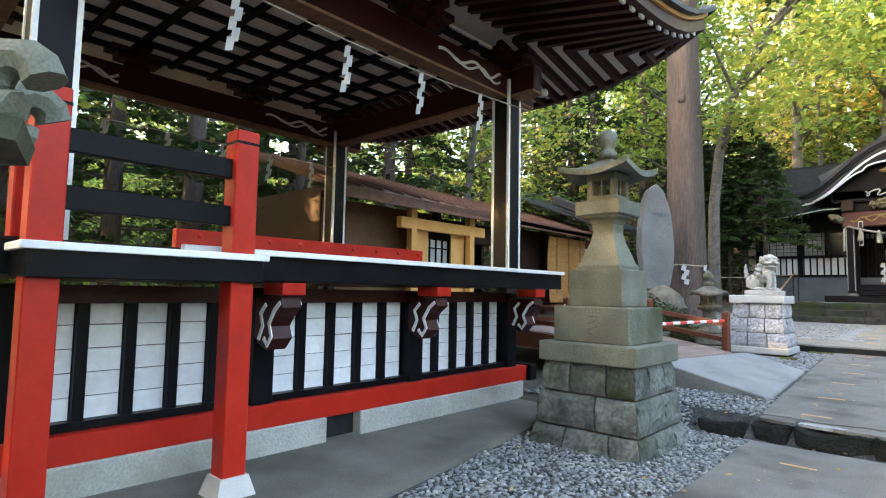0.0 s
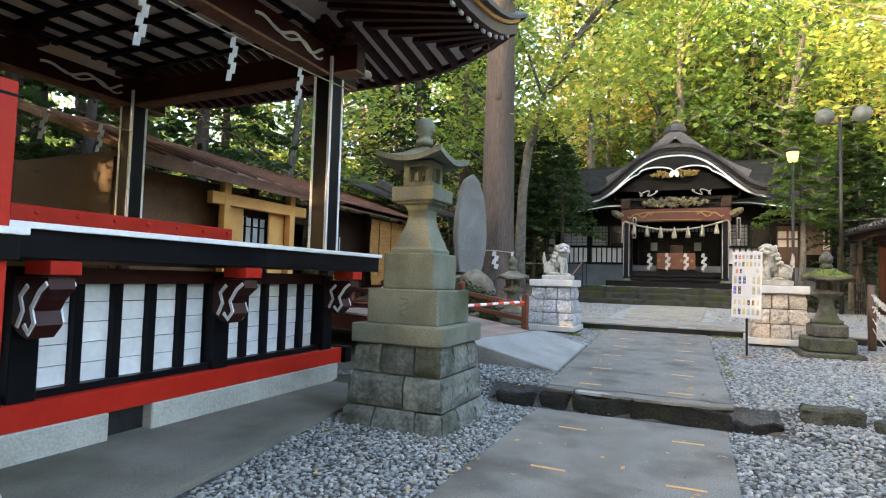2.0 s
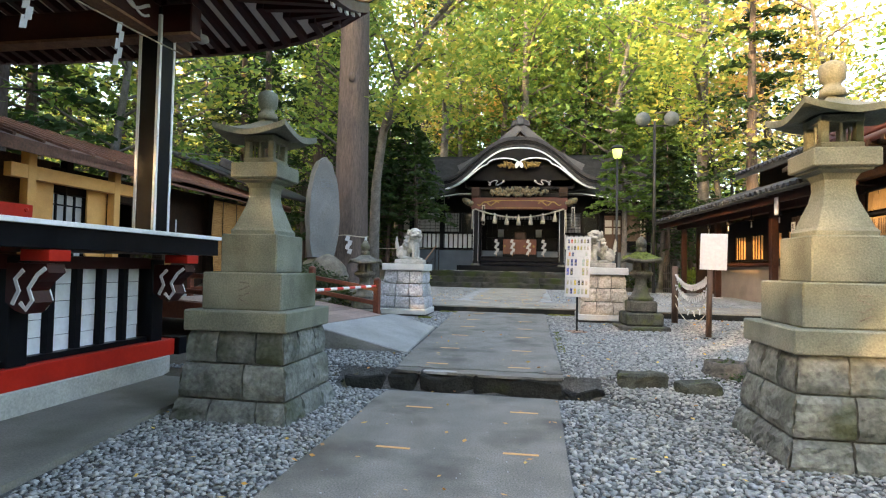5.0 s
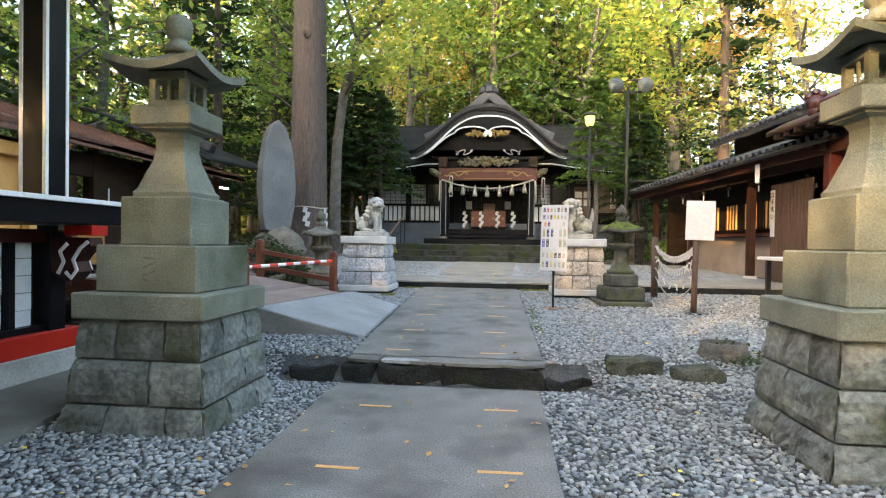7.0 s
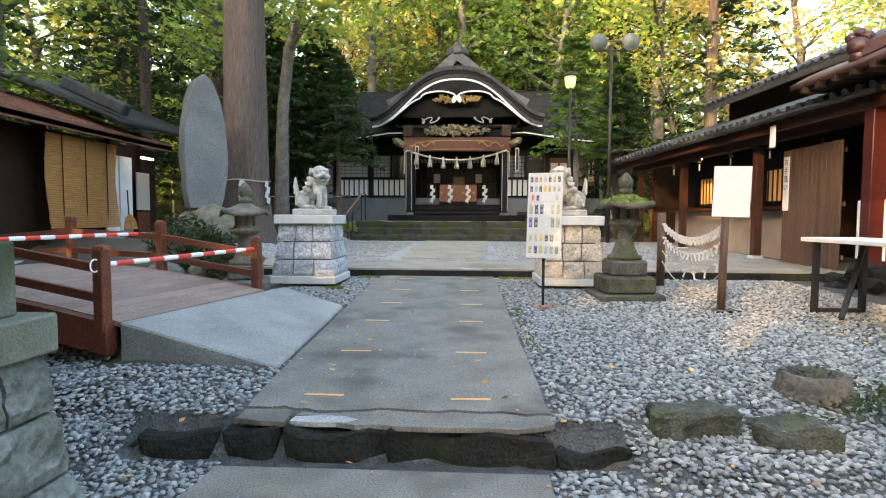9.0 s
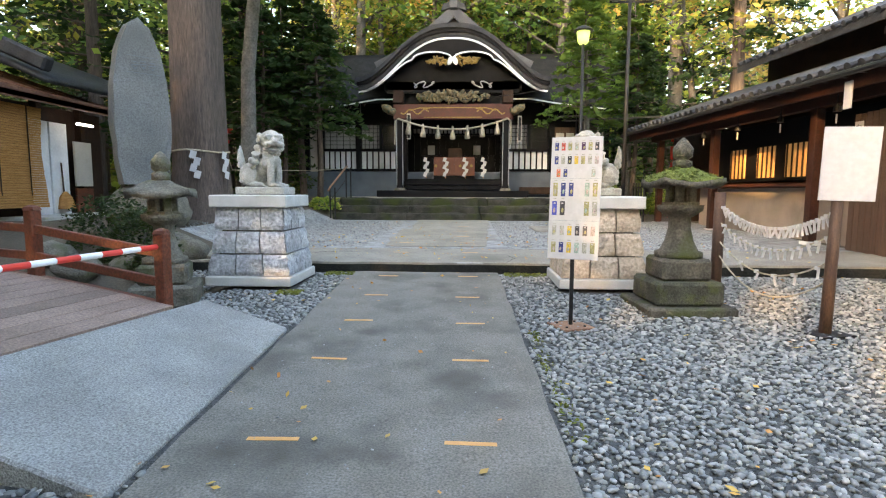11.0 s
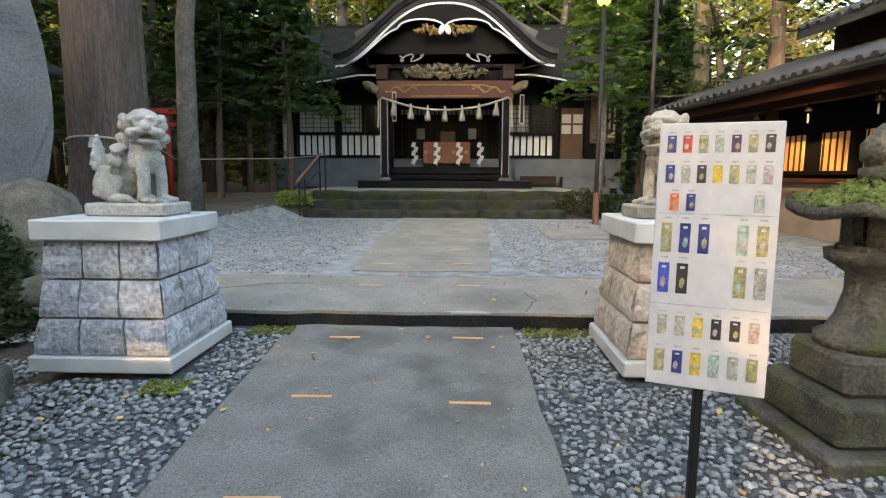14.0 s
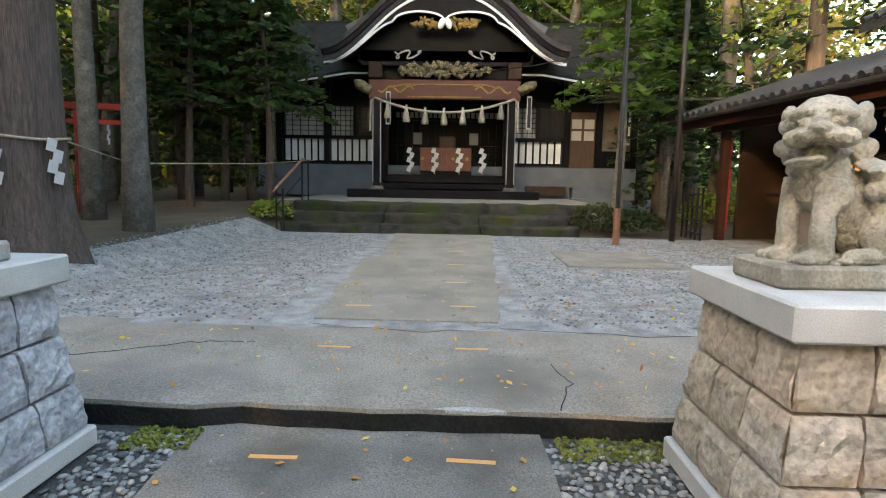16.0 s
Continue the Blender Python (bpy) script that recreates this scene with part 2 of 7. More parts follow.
FGRAV = mat("fine_grey_gravel", (0.169, 0.1755, 0.1755), (0.351, 0.3575, 0.3575), 4.5, 0.9, 0.5, 75, c3=(0.208, 0.1755, 0.143), stain=0.4, spec=0.2, grain=0.9)
# dark colour stands for the shade in the gaps between loose stones
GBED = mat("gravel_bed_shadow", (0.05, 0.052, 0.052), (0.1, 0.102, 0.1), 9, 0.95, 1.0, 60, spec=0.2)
BARK = mat("cedar_bark", (0.05, 0.039, 0.034), (0.105, 0.082, 0.07), 5, 0.9, 1.0, 16, stretch=(5, 5, 0.5))
BARK2 = mat("grey_bark", (0.065, 0.06175, 0.05525), (0.13, 0.1235, 0.1105), 5, 0.9, 0.8, 22, c3=(0.195, 0.195, 0.1755), stain=0.38)
# yellow-green patches paint the sunlit glow between far trunks
HILL = mat("wooded_slope", (0.02, 0.034, 0.012), (0.15, 0.17, 0.03), 0.9, 0.9, 1.0, 3.0, c3=(0.012, 0.018, 0.008), stain=0.5, spec=0.1, grain=0.9)
STUMP = mat("stump_wood", (0.05, 0.045, 0.037), (0.11, 0.1, 0.083), 9, 0.9, 0.9, 30)
TAPE = mat("orange_tape", (0.55, 0.27, 0.08), (0.66, 0.36, 0.14), 8, 0.6, 0.05, 40, grain=0.15)
BAND_R = mat("red_pole_band", (0.62, 0.04, 0.03), (0.68, 0.05, 0.035), 6, 0.4, 0.0, 30, grain=0.15)
TOPTAB = mat("pale_table_top", (0.55, 0.54, 0.5), (0.65, 0.64, 0.6), 3, 0.45, 0.05, 40, grain=0.15)
PEBBLE = island("blue_grey_pebbles", [(0.06, 0.064, 0.066), (0.17, 0.182, 0.183), (0.25, 0.262, 0.257), (0.13, 0.14, 0.14), (0.35, 0.352, 0.34), (0.21, 0.212, 0.204)], 0.6, bump=0.5)
LEAF = island("maple_leaves", [(0.038, 0.088, 0.024), (0.094, 0.178, 0.042), (0.178, 0.28, 0.056), (0.3, 0.372, 0.07), (0.5, 0.44, 0.088)], 0.55, leaf=True)
LEAFY = island("autumn_leaves", [(0.2338, 0.275, 0.06188), (0.4125, 0.385, 0.09625), (0.5775, 0.44, 0.1238), (0.66, 0.3438, 0.1238)], 0.55, leaf=True)
LEAFD = island("conifer_sprays", [(0.01375, 0.0325, 0.01125), (0.02375, 0.05125, 0.01625), (0.0375, 0.07, 0.01875), (0.05625, 0.085, 0.02125)], 0.6, leaf=True)
SHRUB = island("evergreen_leaves", [(0.018, 0.036, 0.013), (0.032, 0.054, 0.018), (0.054, 0.072, 0.023), (0.090, 0.081, 0.027)], 0.45, leaf=True)
FALLEN = island("fallen_leaves", [(0.5, 0.25, 0.05), (0.4, 0.16, 0.04), (0.6, 0.42, 0.08), (0.22, 0.1, 0.04)], 0.7)
LAMP = glow("sodium_lamp_glow", (0.7, 1.0, 0.16), 0.14)
TUBE = glow("lamp_tube_glow", (1.0, 0.97, 0.9), 1.0)
BULB = glow("warm_bulb_glow", (1.0, 0.62, 0.25), 0.4)


# ---- builders ----
def thing(name, label, category, loc=(0, 0, 0), rz=0.0, group="", kind=""):
    e = new(name)
    e.empty_display_size = 0.1
    e.matrix_world = pose(*loc, 0, 0, rz)
    return tagged(e, label, category, group, kind)


def part(name, bm, material, parent=None, label="", smooth=False):
    me = bpy.data.meshes.new(name)
    bm.normal_update()
    bm.to_mesh(me)
    bm.free()
    me.materials.append(material)
    if smooth:
        me.polygons.foreach_set("use_smooth", [True] * len(me.polygons))
    ob = new(name, me)
    ob.parent = parent
    return tagged(ob, label)


def again(ob, parent, m):
    """One more piece on the mesh of ob."""
    o = new(ob.name.split(".")[0], ob.data)
    o.parent = parent
    o.matrix_basis = m
    return o


def structure(name, bm, material, label, category, smooth=False):
    return tagged(part(name, bm, material, None, label, smooth), "", category, "", "structure")


def B():
    return bmesh.new()


def box(bm, c, s, bev=0.0, rz=0.0, rx=0.0, ry=0.0, taper=1.0, jit=0.0):
    """A box of size s about c; taper scales its top; bev rounds its edges; jit roughens its corners."""
    t = bmesh.new() if bev or jit else bm
    r = bmesh.ops.create_cube(t, size=1.0)
    for v in r["verts"]:
        k = taper if v.co.z > 0 else 1.0
        v.co = Vector((v.co.x * s[0] * k, v.co.y * s[1] * k, v.co.z * s[2]))
    if bev:
        bmesh.ops.bevel(t, geom=t.edges[:], offset=bev, segments=1, affect="EDGES", clamp_overlap=True)
    m = pose(*c, rx, ry, rz)
    if t is not bm:
        if jit:
            for v in t.verts:
                v.co += Vector((random.uniform(-jit, jit), random.uniform(-jit, jit), random.uniform(-jit, jit)))
        new_v = [bm.verts.new(m @ v.co) for v in t.verts]
        for f in t.faces:
            bm.faces.new([new_v[v.index] for v in f.verts])
        t.free()
    else:
        for v in r["verts"]:
            v.co = m @ v.co
    return bm


def bar(bm, p, q, w, h, bev=0.0):
    """A straight beam of section w by h from p to q."""
    p, q = Vector(p), Vector(q)
    d = q - p
    yaw = math.degrees(math.atan2(d.y, d.x))
    tilt = -math.degrees(math.atan2(d.z, math.hypot(d.x, d.y)))
    c = (p + q) / 2
    return box(bm, c, (d.length, w, h), bev, rz=yaw, ry=tilt)


def tube(bm, pts, radii, n=8, cap=True):
    pts = [Vector(p) for p in pts]
    if not hasattr(radii, "__len__"):
        radii = [radii] * len(pts)
    rings = []
    for i, p in enumerate(pts):
        d = (pts[min(i + 1, len(pts) - 1)] - pts[max(i - 1, 0)]).normalized()
        a = d.orthogonal().normalized() if abs(d.z) > 0.9 else d.cross(Vector((0, 0, 1))).normalized()
        if abs(d.z) > 0.9:
            a = (Vector((1, 0, 0)) - d * d.x).normalized()
        b = d.cross(a)
        rings.append([bm.verts.new(p + radii[i] * (math.cos(6.28318 * k / n) * a + math.sin(6.28318 * k / n) * b)) for k in range(n)])
    for r0, r1 in zip(rings, rings[1:]):
        for k in range(n):
            bm.faces.new((r0[k], r0[(k + 1) % n], r1[(k + 1) % n], r1[k]))
    if cap:
        bm.faces.new(rings[0][::-1]), bm.faces.new(rings[-1])
    return bm


def square_loft(bm, rows, c=(0, 0), n=4, turn=45.0):
    """A stack of n-sided sections: rows of (z, half width)."""
    rings = []
    for z, h in rows:
        k = h / math.cos(math.pi / n)
        rings.append([bm.verts.new((c[0] + k * math.cos(radians(turn + 360 / n * i)), c[1] + k * math.sin(radians(turn + 360 / n * i)), z)) for i in range(n)])
    for r0, r1 in zip(rings, rings[1:]):
        for k in range(n):
            bm.faces.new((r0[k], r0[(k + 1) % n], r1[(k + 1) % n], r1[k]))
    bm.faces.new(rings[0][::-1]), bm.faces.new(rings[-1])
    return bm


def prism(bm, poly, axis, a, b):
    """A flat outline of (u, v) pushed from a to b along an axis: x takes (y, z), y takes (x, z), z takes (x, y)."""
    def at(u, v, w):
        return {"x": (w, u, v), "y": (u, w, v), "z": (u, v, w)}[axis]
    r0, r1 = [bm.verts.new(at(u, v, a)) for u, v in poly], [bm.verts.new(at(u, v, b)) for u, v in poly]
    n = len(poly)
    fs = [bm.faces.new(r0[::-1]), bm.faces.new(r1)]
    for k in range(n):
        fs.append(bm.faces.new((r0[k], r0[(k + 1) % n], r1[(k + 1) % n], r1[k])))
    bmesh.ops.recalc_face_normals(bm, faces=fs)
    return bm


def strip(bm, path, w, t, axis, a):
    """A thin raised ribbon that follows path, (u, v) pairs, of width w and thickness t at a along an axis."""
    def at(u, v, q):
        return {"x": (q, u, v), "y": (u, q, v), "z": (u, v, q)}[axis]
    rings = []
    for k, (u, v) in enumerate(path):
        (ua, va), (ub, vb) = path[max(0, k - 1)], path[min(len(path) - 1, k + 1)]
        d = math.hypot(ub - ua, vb - va) or 1
        nu, nv = -(vb - va) / d * w / 2, (ub - ua) / d * w / 2
        rings.append([bm.verts.new(at(u + e * nu, v + e * nv, q)) for e, q in ((-1, a), (1, a), (1, a + t), (-1, a + t))])
    fs = [bm.faces.new(rings[0]), bm.faces.new(rings[-1][::-1])]
    for r0, r1 in zip(rings, rings[1:]):
        fs += [bm.faces.new((r0[k], r1[k], r1[(k + 1) % 4], r0[(k + 1) % 4])) for k in range(4)]
    bmesh.ops.recalc_face_normals(bm, faces=fs)
    return bm


def ball(bm, c, s, sub=2, rz=0, rx=0, ry=0):
    m = pose(*c, rx, ry, rz) @ Matrix.Diagonal((*s, 1))
    bmesh.ops.create_icosphere(bm, subdivisions=sub, radius=1.0, matrix=m)
    return bm


def rough(bm, amount, scale, keep_floor=None):
    for v in bm.verts:
        if keep_floor is not None and v.co.z <= keep_floor:
            continue
        v.co += noise.noise_vector(v.co * scale) * amount
    return bm


def sheet(bm, f, us, vs, thick=0.0, down=(0, 0, -1)):
    """A surface f(u, v), with a second skin below it when thick."""
    skins = [[[bm.verts.new(Vector(f(u, v)) + Vector(down) * d) for v in vs] for u in us] for d in ((0, thick) if thick else (0,))]
    nu, nv = len(us), len(vs)
    for s, g in enumerate(skins):
        for i in range(nu - 1):
            for j in range(nv - 1):
                q = (g[i][j], g[i + 1][j], g[i + 1][j + 1], g[i][j + 1])
                bm.faces.new(q if not s else q[::-1])
    if thick:
        g, h = skins
        for i in range(nu - 1):
            bm.faces.new((g[i][0], h[i][0], h[i + 1][0], g[i + 1][0])), bm.faces.new((g[i][-1], g[i + 1][-1], h[i + 1][-1], h[i][-1]))
        for j in range(nv - 1):
            bm.faces.new((g[0][j], g[0][j + 1], h[0][j + 1], h[0][j])), bm.faces.new((g[-1][j], h[-1][j], h[-1][j + 1], g[-1][j + 1]))
    bmesh.ops.recalc_face_normals(bm, faces=bm.faces[:])
    return bm


def lin(a, b, n):
    return [a + (b - a) * i / (n - 1) for i in range(n)]


def quads(name, verts, material, parent=None, label=""):
    """One mesh of loose quads: verts is an (n, 4, 3) array."""
    n = len(verts)
    me = bpy.data.meshes.new(name)
    me.vertices.add(4 * n)
    me.vertices.foreach_set("co", np.asarray(verts, dtype=np.float32).ravel())
    me.loops.add(4 * n)
    me.loops.foreach_set("vertex_index", np.arange(4 * n, dtype=np.int32))
    me.polygons.add(n)
    me.polygons.foreach_set("loop_start", np.arange(0, 4 * n, 4, dtype=np.int32))
    me.update()
    me.materials.append(material)
    ob = new(name, me)
    ob.parent = parent
    return tagged(ob, label)


def flutter(rng, centres, size, flat=0.5):
    """Leaf quads, pointed at both ends, turned at random about the given centres."""
    n = len(centres)
    a = rng.normal(size=(n, 3))
    a[:, 2] *= flat
    a /= np.linalg.norm(a, axis=1)[:, None]
    b = rng.normal(size=(n, 3))
    b[:, 2] *= flat
    b -= a * (a * b).sum(1)[:, None]
    b /= np.linalg.norm(b, axis=1)[:, None]
    s = size * rng.uniform(0.6, 1.4, size=(n, 1))
    return np.stack([centres - a * s, centres - b * s * 0.55, centres + a * s, centres + b * s * 0.55], axis=1)


def partw(name, bm, material, parent, label="", smooth=False):
    """As part, for a mesh that is given in the world's metres."""
    ob = part(name, bm, material, parent, label, smooth)
    if parent is not None and parent.type == "EMPTY":
        ob.matrix_parent_inverse = parent.matrix_basis.inverted()
    return ob


# ---- ground ----
def gz(x, y):
    aside = min(1.0, max(0.0, (x - 0.7) / 0.5, (-2.2 - x) / 0.6))
    y_a, y_b = 6.35 - 0.6 * aside, 6.5 + 0.5 * aside
    if y < y_b:
        z = 0.05 + (0.22 + 0.026 * max(0.0, y - 6.5)) * min(1.0, max(0.0, (y - y_a) / (y_b - y_a)))
    elif y < 13.1:
        z = 0.27 + 0.026 * (y - 6.5)
    elif y < 13.25:
        z = 0.44 + (y - 13.1) / 0.15 * 0.13
    else:
        z = 0.60 + min(9.6, y - 13.25) * 0.008
    if y > 23.0:
        k = min(1.0, (y - 23.0) / 1.2)
        side = min(1.0, max(0.0, (3.6 - x) / 1.0))
        z += k * side * 0.60 + (1 - side) * 0.05 * k
    if x < -4.5 and y > 13.4:
        z += min(0.42, (-4.5 - x) * 0.4) * min(1.0, (y - 13.4) / 1.2) * (1.0 if y < 23 else max(0, 1 - (y - 23)))
    if x < -3.0 and 6.5 < y < 12.5:
        z -= 0.12 * min(1.0, (-3.0 - x) / 0.8)
    return z + (0.03 * noise.noise((x * 0.5, y * 0.5, 0)) if abs(x) > 3.5 or y > 24 else 0)


xs = [-600, -250, -100, -60] + lin(-45, -13, 17) + lin(-12, 12, 97) + lin(13, 45, 17) + [60, 100, 250, 600]
ys = [-600, -250, -100, -60] + lin(-40, -6, 18) + lin(-5, 5.6, 22) + lin(5.75, 6.25, 5) + [6.35, 6.5] + lin(6.6, 7.1, 6) + lin(7.4, 13.0, 18) + [13.1, 13.25] + lin(13.5, 30, 67) + lin(32, 60, 15) + [100, 250, 600]
bm = B()
sheet(bm, lambda u, v: (u, v, gz(u, v)), xs, ys)
structure("ground", bm, GROUND, "dark forest soil with grit and litter", "ground", True)


def bed(name, x0, x1, y0, y1, label):
    bm = B()
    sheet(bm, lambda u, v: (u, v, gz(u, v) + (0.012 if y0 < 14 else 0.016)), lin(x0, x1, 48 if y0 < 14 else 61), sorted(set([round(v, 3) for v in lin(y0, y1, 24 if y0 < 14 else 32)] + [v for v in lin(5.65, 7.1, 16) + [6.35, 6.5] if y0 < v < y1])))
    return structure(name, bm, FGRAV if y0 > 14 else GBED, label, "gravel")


# beds 1 and 2 are dark sheets that paint shade below the pebbles
bed("gravel_bed_1", -3.4, 4.9, -3.0, 6.52, "dark sheet as shade between the stones by the lower path")
bed("gravel_bed_2", -2.6, 6.2, 6.5, 13.08, "dark sheet as shade between the stones by the upper path")
bed("gravel_bed_3", -5.3, 6.6, 14.8, 22.8, "fine grey gravel on the shrine forecourt")


def slab_edge(x0, x1, y, wob, seed, n=26):
    return [(x, y + wob * noise.noise((x * 2.3, seed, 0.0)) + wob * 0.6 * noise.noise((x * 9.0, seed, 3.0))) for x in lin(x0, x1, n)]


def slab(bm, poly, z, thick, slope=0.0, y_ref=0.0):
    prism(bm, poly, "z", z - thick, z)
    for v in bm.verts:
        v.co.z += slope * (v.co.y - y_ref)
    return bm


L_X, R_X = -1.64, 0.27
side_r = [(R_X + 0.02 * noise.noise((0, y * 1.7, 9)), y) for y in lin(-4.0, 6.2, 20)]
side_l = [(L_X + 0.03 * noise.noise((4, y * 1.7, 9)), y) for y in lin(6.2, -4.0, 20)]
bm = B()
slab(bm, side_r + side_l, 0.092, 0.2)
structure("path_lower", bm, PAVE, "worn grey concrete approach path", "path")
front = slab_edge(L_X + 0.02, 0.34, 6.62, 0.10, 2.0)
bm = B()
up_r = [(R_X + 0.06 - 0.10 * (y - 6.5) / 6.5 + 0.025 * noise.noise((0, y * 1.7, 5)), y) for y in lin(6.75, 13.12, 16)]
up_l = [(L_X - 0.22 * (y - 6.5) / 6.5 + 0.02 * noise.noise((3, y * 1.7, 5)), y) for y in lin(13.12, 6.75, 16)]
slab(bm, front + up_r + up_l, 0.292, 0.16, 0.027, 6.5)
structure("path_upper", bm, PAVE, "worn grey concrete approach path above a stone step", "path")
# broken lip of the slab, parted from it by a crack
lip_back = [(x, y - 0.022) for x, y in front if -1.0 < x][::-1]
lip_front = [(-1.0, 6.40), (-0.86, 6.365), (-0.7, 6.385), (-0.62, 6.36), (-0.4, 6.35), (-0.1, 6.365), (0.1, 6.35), (0.22, 6.39), (0.33, 6.44), (0.36, 6.52)]
bm = B()
slab(bm, lip_front + lip_back, 0.287, 0.03)
structure("path_lip", bm, PAVE, "cracked front lip of the concrete path", "path")
bm = B()
slab(bm, [(-1.62, 6.44), (-1.45, 6.4), (-1.3, 6.39)] + [(x, y - 0.02) for x, y in front if x < -1.28][::-1], 0.285, 0.03)
structure("path_lip", bm, PAVE, "cracked front lip of the concrete path", "path")
bm = B()
slab(bm, [(-1.27, 6.4), (-1.1, 6.385), (-0.92, 6.4), (-0.86, 6.45), (-0.95, 6.5), (-1.1, 6.51), (-1.26, 6.48)], 0.289, 0.03)
structure("mortar_patch", bm, mat("pale_patch_mortar", (0.26, 0.26, 0.25), (0.42, 0.42, 0.4), 6, 0.8, 0.4, 60), "pale mortar patch at the path's front edge", "path")
bm = B()
slab(bm, [(-1.27, 6.52), (-0.98, 6.52)] + [(x, y - 0.025) for x, y in front if -1.27 < x < -0.98][::-1], 0.284, 0.06)
structure("path_lip", bm, PAVE, "cracked front lip of the concrete path", "path")

edge2 = slab_edge(-4.9, 8.5, 13.1, 0.05, 7.0, 50)
bm = B()
slab(bm, edge2 + [(8.5, 15.0), (0.2, 15.06), (-1.75, 15.0), (-4.9, 14.9)], 0.605, 0.3, 0.012, 13.1)
structure("pavement_plaza", bm, PAVE2, "cracked tan concrete pavement before the shrine", "pavement")
bm = B()
rag_l = [(-1.7 - 0.35 * (y - 15) / 7.8 + 0.12 * noise.noise((1, y * 1.3, 2)) + (0.25 if y > 19 else 0), y) for y in lin(22.9, 15.07, 22)]
rag_r = [(0.12 + 0.3 * (y - 15) / 7.8 + 0.10 * noise.noise((6, y * 1.3, 2)), y) for y in lin(15.07, 22.9, 22)]
slab(bm, rag_r + rag_l, 0.645, 0.25, 0.008, 15.0)
structure("path_shrine", bm, PAVE2, "tan concrete path to the shrine steps", "path")
for pts, w in (([(-4.2, 13.7), (-3.2, 13.9), (-2.5, 14.25), (-1.9, 14.35)], 0.011), ([(0.1, 14.9), (1.4, 14.75), (3.0, 14.95), (4.5, 14.9)], 0.01), ([(0.35, 13.15), (0.5, 13.6), (0.42, 14.0)], 0.007), ([(-1.7, 14.95), (-0.6, 14.7), (0.1, 14.9)], 0.007)):
    bm = B()
    fine = []
    for (a, b), (c, d) in zip(pts, pts[1:]):
        fine += [(a + (c - a) * k / 8 + 0.03 * noise.noise((a + k * 0.7, b, 1)), b + (d - b) * k / 8 + 0.06 * noise.noise((a, b + k * 0.8, 2))) for k in range(8)]
    strip(bm, fine, w, 0.0015, "z", 0.0)
    for v in bm.verts:
        v.co.z += 0.6075 + 0.012 * (v.co.y - 13.1)
    tagged(part("pavement_crack", bm, KERB, None, "dark jagged crack in the concrete pavement"), "", "crack", "", "structure")
# mossy strip, its dark colour painting the shade below the slab edge
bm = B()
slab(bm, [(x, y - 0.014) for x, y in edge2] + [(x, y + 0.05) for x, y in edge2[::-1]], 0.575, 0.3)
structure("pavement_riser", bm, KERB, "mossy riser with the shade under the pavement's edge in its colour", "step")
bm = B()
slab(bm, [(-0.42, 13.11), (-0.3, 13.085), (-0.12, 13.075), (0.02, 13.1), (-0.06, 13.14), (-0.22, 13.15), (-0.36, 13.13)], 0.6085, 0.02)
structure("mortar_patch", bm, mat("pale_chip_mortar", (0.3, 0.3, 0.28), (0.44, 0.44, 0.41), 6, 0.8, 0.4, 60), "pale chipped spot on the pavement's edge", "path")
# a flat concrete cover in the forecourt gravel
bm = B()
box(bm, (2.28, 19.35, 0.665), (1.75, 1.8, 0.06), 0.01)
structure("concrete_cover", bm, PAVE2, "flat tan concrete cover set in gravel", "cover")

# kerb stones of the first step
kerbs = [(-2.5, 0.62, 0.16), (-1.96, 0.5, 0.25), (-1.5, 0.36, 0.24), (-0.98, 0.66, 0.23), (-0.16, 0.94, 0.23), (0.55, 0.44, 0.2)]
for x, w, h in kerbs:
    bm = B()
    box(bm, (0, 0, 0), (w, 0.2, h), 0.02)
    bmesh.ops.subdivide_edges(bm, edges=bm.edges[:], cuts=4, use_grid_fill=True)
    rough(bm, 0.07, 4.0 + x)
    bmesh.ops.triangulate(bm, faces=bm.faces[:])
    o = part("kerb_stone", bm, KERB, None, "worn kerb stone with a mossy edge and shade in its colour", False)
    o.matrix_basis = pose(x, 6.46 + random.uniform(-0.02, 0.02), (0.02 if -1.7 < x < 0.4 else -0.03) + h / 2 + random.uniform(-0.012, 0.008), random.uniform(-3, 3), random.uniform(-3, 3), random.uniform(-5, 5))
    tagged(o, "", "stone", "kerb stones of the path step")
for x, y, sz, h, a in ((1.2, 6.62, (0.52, 0.26, 0.3), 0.21, 8), (1.78, 6.54, (0.46, 0.3, 0.15), 0.22, -6)):
    bm = B()
    box(bm, (0, 0, 0), sz, 0.03)
    bmesh.ops.subdivide_edges(bm, edges=bm.edges[:], cuts=3, use_grid_fill=True)
    rough(bm, 0.05, 5.0 + x)
    bmesh.ops.triangulate(bm, faces=bm.faces[:])
    o = part("rock", bm, MOSSY, None, "rough mossy stone lying in the gravel", False)
    o.matrix_basis = pose(x, y, h, 0, 0, a)
    tagged(o, "", "stone")

